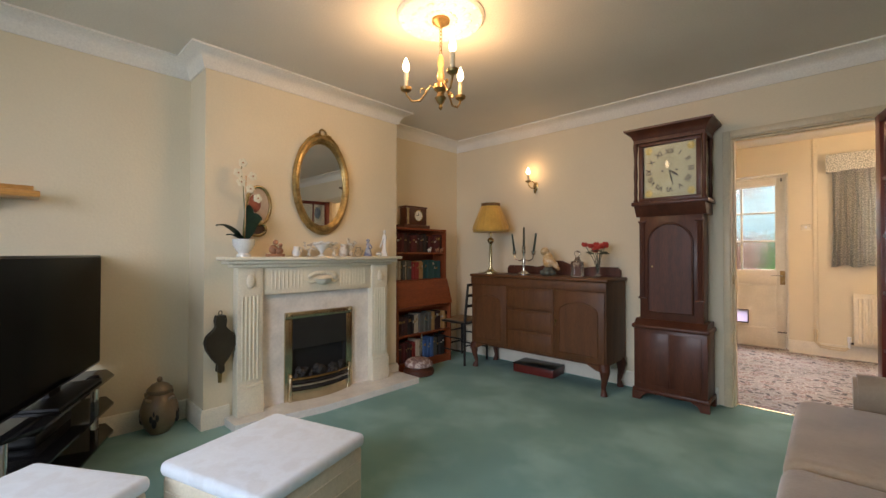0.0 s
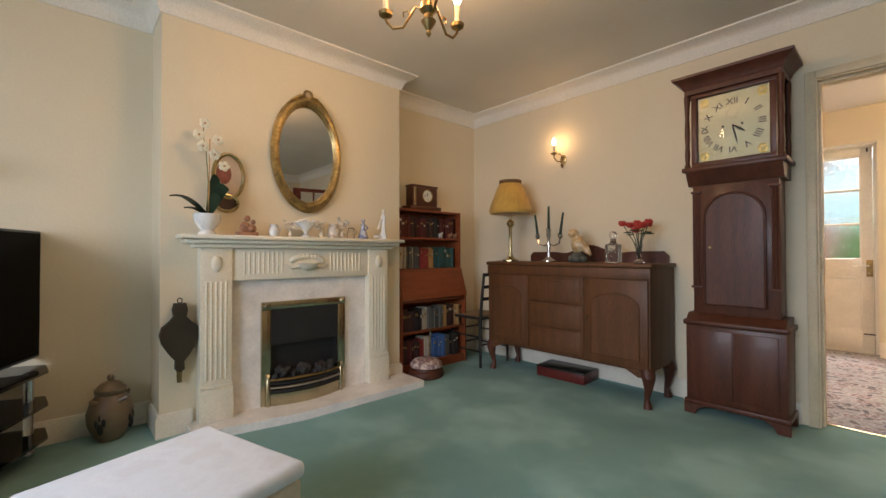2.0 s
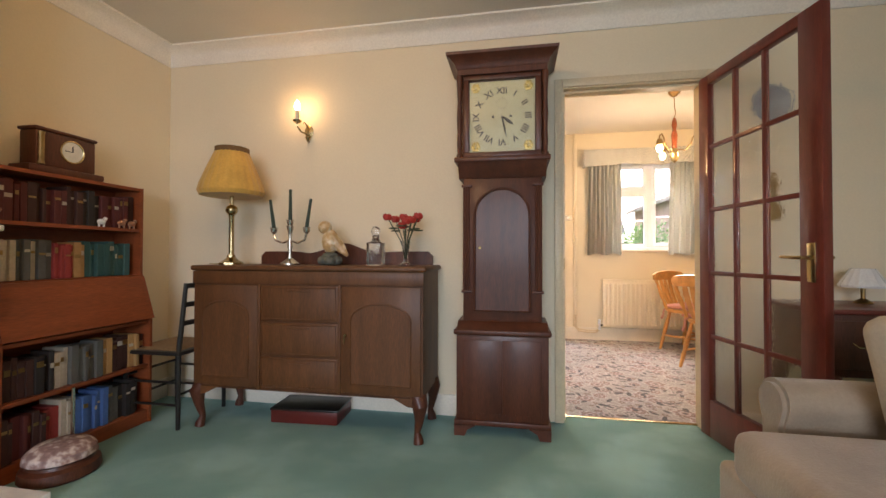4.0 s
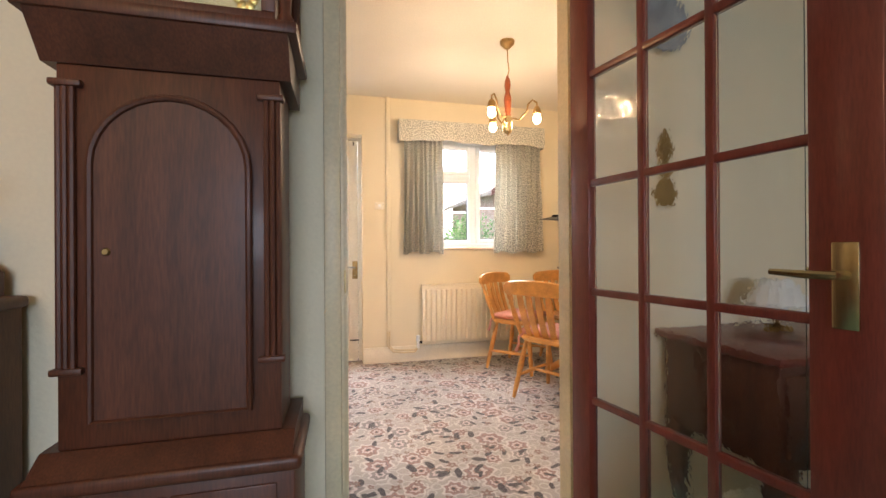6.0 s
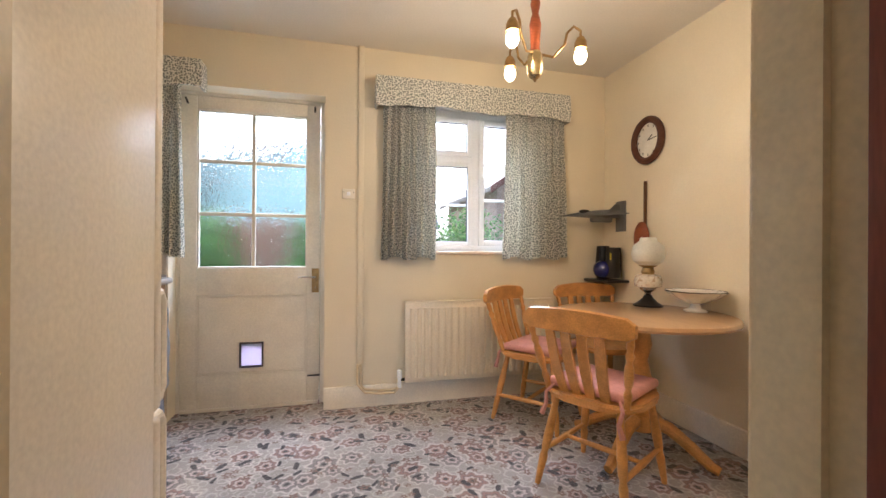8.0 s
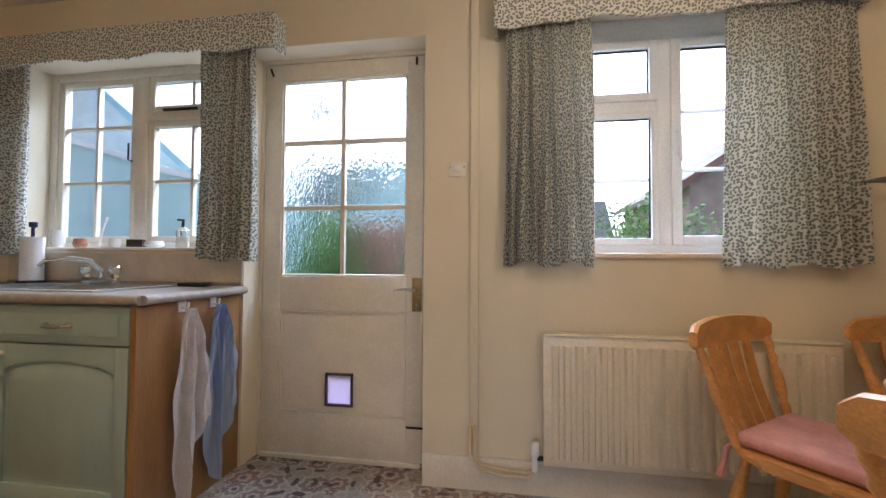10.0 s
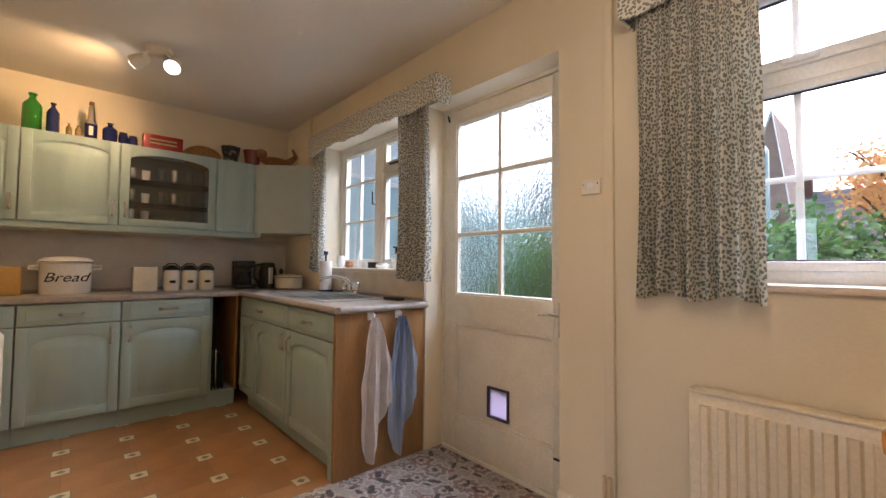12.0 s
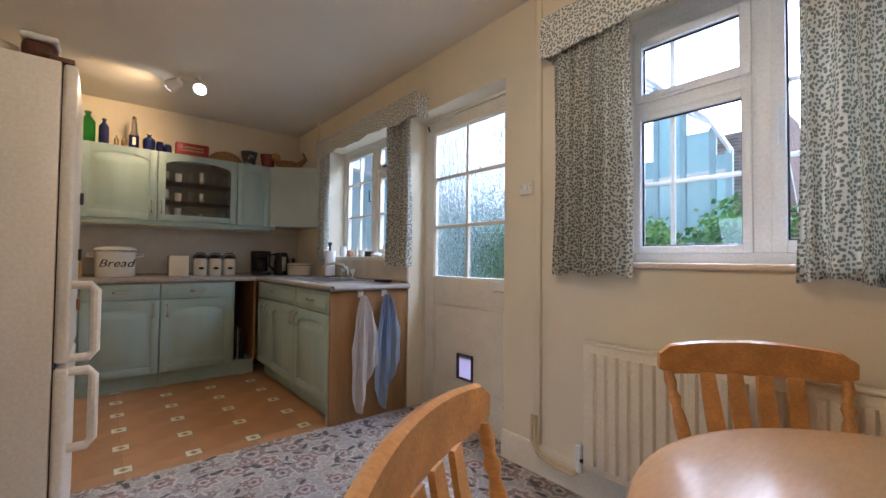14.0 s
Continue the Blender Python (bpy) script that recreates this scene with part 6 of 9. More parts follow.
def drape(bm, x0, x1, y, z0, z1, folds, depth, seed, gather=0.0):
    """A hanging cloth with folds, closed to a thin solid."""
    rng = random.Random(seed)
    n, rows = folds * 10, 14
    ph = [rng.uniform(-0.5, 0.5) for _ in range(folds + 1)]
    cols = []
    for i in range(n + 1):
        u = i / n
        f = u * folds
        k = min(int(f), folds - 1)
        w = math.sin(2 * math.pi * f + ph[k] * (1 - f + k) + ph[k + 1] * (f - k))
        col = []
        for j in range(rows + 1):
            v = j / rows
            amp = depth * (0.35 + 0.65 * (1 - v))
            x = x0 + (x1 - x0) * (u + gather * (u - 0.5) * (1 - v)) + 0.006 * math.sin(f * 3 + v * 4)
            zz = z0 + (z1 - z0) * v - (0.012 * math.sin(f * 1.7 + seed) if j == 0 else 0)
            col.append(Vector((x, y + w * amp + 0.008 * math.sin(v * 5 + k), zz)))
        cols.append(col)
    fr = [[bm.verts.new(p) for p in c] for c in cols]
    bk = [[bm.verts.new(p + Vector((0, 0.003, 0))) for p in c] for c in cols]
    for i in range(n):
        for j in range(rows):
            bm.faces.new((fr[i][j], fr[i + 1][j], fr[i + 1][j + 1], fr[i][j + 1]))
            bm.faces.new((bk[i][j], bk[i][j + 1], bk[i + 1][j + 1], bk[i + 1][j]))
        bm.faces.new((fr[i][0], bk[i][0], bk[i + 1][0], fr[i + 1][0])), bm.faces.new((fr[i][rows], fr[i + 1][rows], bk[i + 1][rows], bk[i][rows]))
    for j in range(rows):
        bm.faces.new((fr[0][j], fr[0][j + 1], bk[0][j + 1], bk[0][j])), bm.faces.new((fr[n][j], bk[n][j], bk[n][j + 1], fr[n][j + 1]))
    # cloth coordinates: the length along the folds, and the height
    along, length = {}, 0.0
    for i in range(n + 1):
        length += (cols[i][rows // 2] - cols[i - 1][rows // 2]).length if i else 0.0
        for v in fr[i] + bk[i]:
            along[v] = length
    cloth = bm.loops.layers.uv.new("cloth")
    for f in bm.faces:
        for l in f.loops:
            l[cloth].uv = (along[l.vert], l.vert.co.z)
    return bm


def curtain(x0, x1, z0, z1, folds, seed, y=7.135, gather=0.1):
    single("curtain", drape(B(), x0, x1, y, z0, z1, int(folds * 1.4), 0.036, seed, gather), CURTAIN, "sprig-patterned cotton curtain in grey, green and cream", "curtain", group="kitchen curtains")


def pelmet(x0, x1, z0, z1):
    t = thing("pelmet", "fabric-covered pelmet in the same sprig pattern, above the window", "pelmet", 0, 0, 0)
    pts = [(x0, KY), (x0, 7.085), (x1, 7.085), (x1, KY)]
    path = []
    for (ax, ay), (bx, by) in zip(pts, pts[1:]):
        m = max(2, int(math.hypot(bx - ax, by - ay) / 0.02))
        path += [(ax + (bx - ax) * k / m, ay + (by - ay) * k / m) for k in range(m)]
    bm = strip(B(), path + [pts[-1]], [(0, z0), (-0.004, z0 + 0.035), (-0.003, z1 - 0.03), (0.0, z1), (0.012, z1), (0.012, z0)])
    for v in bm.verts:
        if v.co.z < z0 + 0.01:
            v.co.z += 0.010 * math.sin(v.co.x * 9) + 0.006 * math.sin(v.co.x * 23)
        v.co.y += 0.003 * math.sin(v.co.x * 55) if v.co.y < 7.1 else 0
    part("valance", bm, PELMETC, t)
    part("pelmet_board", boxb(x0 + 0.013, x1 - 0.013, 7.098, KY, z1 - 0.015, z1 - 0.001), WHITEP, t)


def radiator():
    t = thing("radiator", "cream enamelled steel panel radiator under the window", "radiator", 0.63, KY, 0)
    W, z0, z1 = 1.145, 0.165, 0.722
    part("panel", boxb(0, W, -0.085, -0.07, z0, z1, 0.006), RADP, t)
    bm = boxb(0.003, W - 0.003, -0.092, -0.030, z1 - 0.002, z1 + 0.008, 0.003)
    part("top_grille", bm, RADP, t)
    n = 22
    for k in range(n):
        x = 0.05 + k * (W - 0.10) / (n - 1)
        rib = part("rib", prism(B(), [(x - 0.017, -0.085), (x - 0.010, -0.102), (x + 0.010, -0.102), (x + 0.017, -0.085)], "z", z0 + 0.035, z1 - 0.04), RADP, t)
    part("back_panel", boxb(0.01, W - 0.01, -0.045, -0.035, z0 + 0.01, z1 - 0.01), RADP, t)
    for x in (0.2, W - 0.2):
        part("bracket", boxb(x - 0.02, x + 0.02, -0.035, 0.0, z0 + 0.1, z1 - 0.1), RADP, t)
    v = part("valve", lathe(B(), [(0.014, 0.13), (0.014, 0.19), (0.018, 0.195), (0.018, 0.25), (0.012, 0.255)], (-0.035, -0.06, 0), 14), UPVC, t, "white radiator valve")
    part("valve_nut", tube(B(), [(-0.035, -0.06, 0.185), (0.004, -0.06, 0.185)], 0.011, 8), BLACKM, v)
    for dz in (0.0, 0.022):
        struct("pipe", tube(B(), [(0.33 - dz, KY - 0.035, 0.30), (0.33 - dz, KY - 0.035, 0.165), (0.36, KY - 0.045, 0.13 - dz), (0.45, KY - 0.05, 0.118 - dz), (0.56, KY - 0.055, 0.118 - dz), (0.595, KY - 0.06, 0.135)], 0.008, 8), TRIM, "painted copper heating pipe")
    struct("trim", boxb(0.305, 0.345, KY - 0.022, KY, 0.15, CH, 0.004), KWALL, "painted vertical pipe boxing")


def light_switch():
    t = thing("switch", "white double wall switch plate beside the door", "switch", 0.243, KY, 1.475)
    part("plate", boxb(-0.043, 0.043, -0.010, 0, -0.033, 0.033, 0.004), WHITEP, t)
    part("rocker", boxb(-0.012, 0.012, -0.016, -0.0102, -0.012, 0.014, 0.002), UPVC, t)
    for s in (-1, 1):
        part("screw", lathe(B(), [(0.003, 0), (0.003, -0.0015)], (s * 0.032, -0.0102, 0.01), 8, axis="y"), BLACKM, t)


def arched(a, b, z0, z1, rise, n=10):
    m, h = (a + b) / 2, (b - a) / 2
    top = [(m - h * math.cos(math.pi * k / n), z1 - rise + rise * math.sin(math.pi * k / n)) for k in range(n + 1)]
    return [(a, z0), *top, (b, z0)][::-1]


def cab_door(parent, a, b, z0, z1, handle_u, glazed=False, hz=None):
    """A door in the local plane y = 0 facing -y, along local x."""
    w = 0.055
    outer = arched(a + w, b - w, z0 + w, z1 - w, 0.055)
    d = part("door", boxb(a + w, b - w, -0.010, -0.004, z0 + w, z1 - w), GLASS if glazed else SAGE, parent, "glazed sage green door" if glazed else "")
    d.visible_shadow = not glazed
    part("stile", boxb(a, a + w, -0.021, 0, z0, z1, 0.003), SAGE, d), part("stile", boxb(b - w, b, -0.021, 0, z0, z1, 0.003), SAGE, d)
    part("bottom_rail", boxb(a + w + 0.0003, b - w - 0.0003, -0.0205, 0, z0, z0 + w, 0.002), SAGE, d)
    part("arched_rail", prism(B(), [(a + w + 0.0003, z1), (b - w - 0.0003, z1)] + [(u, v) for u, v in outer if v > z0 + w + 0.01], "y", -0.0205, 0), SAGE, d)
    if not glazed:
        bm = B()
        rings = []
        for ins, y in ((0.012, -0.0095), (0.045, -0.0185), (0.048, -0.0205)):
            k = 1 - 2 * ins / (b - a - 2 * w)
            m, zc = (a + b) / 2, (z0 + z1) / 2
            kz = 1 - 2 * ins / (z1 - z0 - 2 * w)
            rings.append([bm.verts.new((m + (u - m) * k, y, zc + (v - zc) * kz)) for u, v in outer])
        n = len(outer)
        for p, q in zip(rings, rings[1:]):
            for k in range(n):
                bm.faces.new((p[k], p[(k + 1) % n], q[(k + 1) % n], q[k]))
        bm.faces.new(rings[-1]), bm.faces.new(rings[0][::-1])
        part("raised_panel", bm, SAGE, d)
    if hz is not None:
        part("handle", tube(B(), [(handle_u, -0.018, hz - 0.05), (handle_u, -0.046, hz - 0.035), (handle_u + 0.004, -0.05, hz), (handle_u, -0.046, hz + 0.035), (handle_u, -0.018, hz + 0.05)], [0.010, 0.008, 0.007, 0.008, 0.010], 8), PEWTER, d)
    return d


def drawer_front(parent, a, b, z0, z1, handles=None):
    d = part("drawer_front", boxb(a, b, -0.019, 0, z0, z1, 0.005), SAGE, parent)
    part("drawer_field", boxb(a + 0.04, b - 0.04, -0.0225, -0.0192, z0 + 0.03, z1 - 0.03, 0.0015, 1), SAGE, d)
    for m in ([(a + b) / 2] if handles is None else handles):
        part("handle", tube(B(), [(m - 0.055, -0.02, (z0 + z1) / 2), (m - 0.04, -0.046, (z0 + z1) / 2 - .002), (m, -0.05, (z0 + z1) / 2 - 0.005), (m + 0.04, -0.046, (z0 + z1) / 2 - .002), (m + 0.055, -0.02, (z0 + z1) / 2)], [0.010, 0.008, 0.008, 0.008, 0.010], 8), PEWTER, d)


def base_run():
    # along the end wall: local x runs with world +y, doors face +x
    BF = -2.50
    ends = [(KYK + 0.004, 5.325), (5.328, 5.835), (5.838, 6.385)]
    for a, b in ends:
        t = thing("base_unit", "sage green base unit with a drawer over an arched panel door", "cabinet", BF, a, 0, 90, "kitchen base units")
        w = b - a
        part("carcass", boxb(0.0, w, 0.0005, 0.585, 0.12, 0.868), SAGE, t)
        drawer_front(t, 0.003, w - 0.003, 0.735, 0.865)
        cab_door(t, 0.003, w - 0.003, 0.13, 0.728, (w - 0.05) if a < 5.5 else 0.05, hz=0.64)
        part("plinth", boxb(0, w, 0.05, 0.066, 0, 0.119), SAGE, t)
    t = thing("tray_unit", "narrow open tray space between the units holding baking trays", "cabinet", BF, 6.388, 0, 90, "kitchen base units")
    part("side_panel", boxb(0, 0.016, 0.0, 0.58, 0.12, 0.868), SAGE, t)
    part("side_panel", boxb(0.182, 0.20, 0.0, 0.58, 0.12, 0.868), OAKP, t, "oak-coloured panel")
    part("bottom", boxb(0.0165, 0.1815, 0.0, 0.58, 0.12, 0.136), SAGE, t)
    # back coloured black for the shade deep in the slot
    part("back_panel", boxb(0.0165, 0.1815, 0.56, 0.58, 0.1365, 0.868), BLACKM, t)
    part("plinth", boxb(0, 0.20, 0.05, 0.066, 0, 0.119), SAGE, t)
    for k, m in enumerate((BLACK, SILVER, BLACK, BLACK)):
        single("baking_tray", boxb(-0.006, 0.006, -0.2, 0.2, 0, 0.34 - 0.03 * k, 0.004), m, "thin metal baking tray stored upright", "tray", pose(BF - 0.235, 6.42 + k * 0.026, 0.137, 0, 0, 90), "trays")
    # the sink run: local x with world +x, doors face -y
    F = 6.62
    for a, b, hs in ((-2.46, -2.11, None), (-2.107, -1.51, 0), (-1.507, -0.895, 1)):
        t = thing("sink_unit", "sage green sink unit with an arched panel door", "cabinet", a, F, 0, 0, "kitchen base units")
        w = b - a
        part("carcass", boxb(0, w, 0.0005, 0.57, 0.12, 0.868), SAGE, t)
        cab_door(t, 0.003, w - 0.003, 0.13, 0.715, 0.05 if hs == 1 else w - 0.05, hz=0.63)
        if hs is None:
            drawer_front(t, 0.003, w + 0.597, 0.722, 0.865, [w + 0.10])
        elif hs:
            drawer_front(t, 0.003, w - 0.003, 0.722, 0.865)
        part("plinth", boxb(0, w, 0.05, 0.066, 0, 0.119), SAGE, t)
    t = thing("end_panel", "oak-coloured end panel of the sink run", "panel", 0, 0, 0)
    part("board", boxb(-0.893, -0.868, F - 0.016, KY - 0.001, 0, 0.868, 0.002), OAKP, t)
    part("edging", boxb(-0.893, -0.868, F - 0.0185, F - 0.0162, 0, 0.868), OAKP, t)
    single("corner_post", boxb(-0.94, -0.8935, F - 0.016, F + 0.03, 0, 0.12, 0.002), SAGE, "sage green plinth return at the end of the run", "plinth")
    # worktop with a hole for the sink
    t = thing("worktop", "grey laminate worktop with a rounded front edge", "worktop", 0, 0, 0)
    SX0, SX1, SY0, SY1 = -2.02, -1.17, 6.70, 7.10
    part("worktop_board", boxb(KX0 + 0.001, -2.465, KYK + 0.004, 6.60, 0.872, 0.91, 0.01, 3), WORKTOP, t)
    bm = B()
    box(bm, KX0 + 0.001, SX0, 6.602, KY - 0.001, 0.872, 0.91), box(bm, SX1, -0.845, 6.602, KY - 0.001, 0.872, 0.91), box(bm, SX0, SX1, 6.602, SY0, 0.872, 0.91), box(bm, SX0, SX1, SY1, KY - 0.001, 0.872, 0.91)
    part("worktop_board", bm, WORKTOP, t)
    part("front_edge", tube(B(), [(-2.46, 6.60, 0.891), (-0.85, 6.60, 0.891)], 0.019, 12), WORKTOP, t)
    part("end_edge", tube(B(), [(-0.845, 6.605, 0.891), (-0.845, KY - 0.002, 0.891)], 0.019, 12), WORKTOP, t)
    s = thing("kitchen_sink", "stainless steel inset sink with drainer", "sink", 0, 0, 0.911)
    bm = B()
    for a in ((SX0 - 0.03, -1.98, SY0 - 0.03, SY1 + 0.03), (-1.60, SX1 + 0.03, SY0 - 0.03, SY1 + 0.03), (-1.98, -1.60, SY0 - 0.03, 6.74), (-1.98, -1.60, 7.05, SY1 + 0.03)):
        box(bm, *a, 0.0, 0.005)
    part("rim", bm, STEEL, s)
    bm = B()
    for a in ((-1.985, -1.978, 6.735, 7.055), (-1.602, -1.595, 6.735, 7.055), (-1.978, -1.602, 6.735, 6.742), (-1.978, -1.602, 7.048, 7.055)):
        box(bm, *a, -0.16, 0.0)
    box(bm, -1.985, -1.595, 6.735, 7.055, -0.165, -0.16)
    part("bowl", bm, STEEL, s)
    for k in range(8):
        part("drainer_rib", tube(B(), [(-1.54, 6.74 + k * 0.042, 0.006), (-1.20, 6.74 + k * 0.042, 0.006)], 0.004, 6), STEEL, s)
    p = thing("mixer_tap", "chrome kitchen mixer tap with two lever heads", "tap", -1.56, 7.075, 0.917)
    part("body", boxb(-0.10, 0.10, -0.022, 0.022, 0.0, 0.035, 0.012, 3), CHROME, p)
    for sx in (-1, 1):
        part("tap_head", lathe(B(), [(0.018, 0.035), (0.016, 0.05), (0.024, 0.062), (0.026, 0.085), (0.018, 0.092)], (sx * 0.085, 0, 0), 12, wave=0.05, waves=6), CHROME, p)
    part("spout", tube(B(), [(0, 0, 0.03), (0, 0, 0.07), (-0.03, -0.03, 0.115), (-0.09, -0.08, 0.13), (-0.16, -0.14, 0.115), (-0.175, -0.15, 0.09)], [0.016, 0.014, 0.012, 0.011, 0.010, 0.011], 10), CHROME, p)
    t = thing("splashback", "plain grey splashback under the wall cupboards", "splashback", 0, 0, 0)
    part("panel", boxb(KX0 + 0.0005, KX0 + 0.008, KYK + 0.004, KY - 0.001, 0.935, 1.36), TILEW, t)
    part("sealing_strip", boxb(KX0 + 0.0005, KX0 + 0.014, KYK + 0.004, KY - 0.001, 0.912, 0.934, 0.004), WORKTOP, t)
    t = thing("splashback", "cream splashback behind the sink", "splashback", 0, 0, 0)
    part("panel", boxb(-2.30, -0.86, KY - 0.008, KY - 0.0005, 0.930, 1.075), mat("cream_splash_tile", (0.62, 0.55, 0.45), 0.35, var=0.1, scale=9), t)
    part("sealing_strip", boxb(-2.30, -0.86, KY - 0.014, KY - 0.0005, 0.912, 0.929, 0.004), WORKTOP, t)


def wall_units():
    UF, z0, z1 = -2.78, 1.41, 2.03
    for a, b, kind in ((KYK + 0.004, 5.29, "p"), (5.293, 5.815, "p"), (5.818, 6.465, "g"), (6.468, 6.775, "n")):
        t = thing("wall_unit", "sage green wall cupboard with an arched panel door" if kind != "g" else "sage green wall cupboard with a glazed arched door showing glasses", "cabinet", UF, a, 0, 90, "kitchen wall units")
        w, D = b - a, 0.318
        bm = B()
        if kind == "g":
            box(bm, 0, 0.016, 0.0005, D, z0, z1), box(bm, w - 0.016, w, 0.0005, D, z0, z1), box(bm, 0.0165, w - 0.0165, 0.0005, D, z0, z0 + 0.016), box(bm, 0.0165, w - 0.0165, 0.0005, D, z1 - 0.016, z1), box(bm, 0.0165, w - 0.0165, D - 0.012, D - 0.006, z0 + 0.0165, z1 - 0.0165)
            part("carcass", bm, SAGE, t)
            # dark lining and shelves put the cupboard's inner shade into the colour
            part("back_panel", boxb(0.0165, w - 0.0165, D - 0.0118 - 0.003, D - 0.0125, z0 + 0.017, z1 - 0.017), mat("shaded_sage_lining", (0.13, 0.135, 0.11), 0.6, var=0.1), t)
            for z in (1.59, 1.77):
                part("shelf", boxb(0.017, w - 0.017, 0.02, D - 0.016, z, z + 0.008), SMOKED, t)
            rng = random.Random(2)
            for z in (z0 + 0.0165, 1.6025, 1.7825):
                for k in range(6):
                    u = 0.08 + k * (w - 0.16) / 5
                    h = rng.uniform(0.07, 0.125)
                    g = single("drinking_glass", lathe(B(), [(0.022, 0), (0.024, 0.004), (0.03, h), (0.028, h), (0.021, 0.008)], seg=12), SILVER if k in (0, 3) else PORC if k == 1 else CUTGLASS, "small drinking glass or cup on a cupboard shelf", "glass", pose(UF - 0.12 - 0.05 * (k % 2), a + u, z), "glasses in the cupboard")
        else:
            part("carcass", boxb(0, w, 0.0005, D, z0, z1), SAGE, t)
        cab_door(t, 0.003, w - 0.003, z0 + 0.003, z1 - 0.003, 0.035 if kind == "g" else w - 0.035, glazed=kind == "g", hz=None if kind == "n" else z0 + 0.12)
    single("light_pelmet", boxb(-2.80, -2.775, KYK + 0.004, 6.80, 1.365, 1.4095, 0.004), SAGE, "sage green pelmet rail under the wall cupboards", "rail")
    t = thing("corner_unit", "sage green corner wall cupboard with plain side", "cabinet", 0, 0, 0, 0, "kitchen wall units")
    part("carcass", prism(B(), [(-3.099, 6.778), (-2.78, 6.778), (-2.70, 6.86), (-2.44, KY - 0.001), (-3.099, KY - 0.001)][::1], "z", z0, z1), mat("pale_cabinet_side", (0.40, 0.46, 0.43), 0.45, var=0.05), t)
    part("rail", boxb(-2.80, -2.70, 6.80, 6.82, 1.37, 1.4095, 0.004), SAGE, t)


def bottle(x, y, z, h, r, m, label, neck=0.3):
    t = single("bottle", lathe(B(), [(r * 0.95, 0), (r, 0.006), (r, h * (0.9 - neck)), (r * 0.85, h * (0.96 - neck)), (r * 0.36, h * (1.08 - neck)), (r * 0.33, h * 0.95), (r * 0.45, h * 0.955), (r * 0.45, h)], seg=16), m, label, "bottle", pose(x, y, z), "bottles on the cupboards")


def word(text, size, m, parent, mx):
    cu = bpy.data.curves.new("lettering", "FONT")
    cu.body, cu.size, cu.align_x, cu.align_y, cu.extrude, cu.shear = text, size, "CENTER", "CENTER", 0.0006, 0.3
    tmp = bpy.data.objects.new("lettering", cu)
    scene.collection.objects.link(tmp)
    me = bpy.data.meshes.new_from_object(tmp.evaluated_get(bpy.context.evaluated_depsgraph_get()))
    bpy.data.objects.remove(tmp)
    me.materials.append(m)
    ob = new("lettering", me)
    ob.parent = parent
    ob.matrix_basis = mx
    return ob


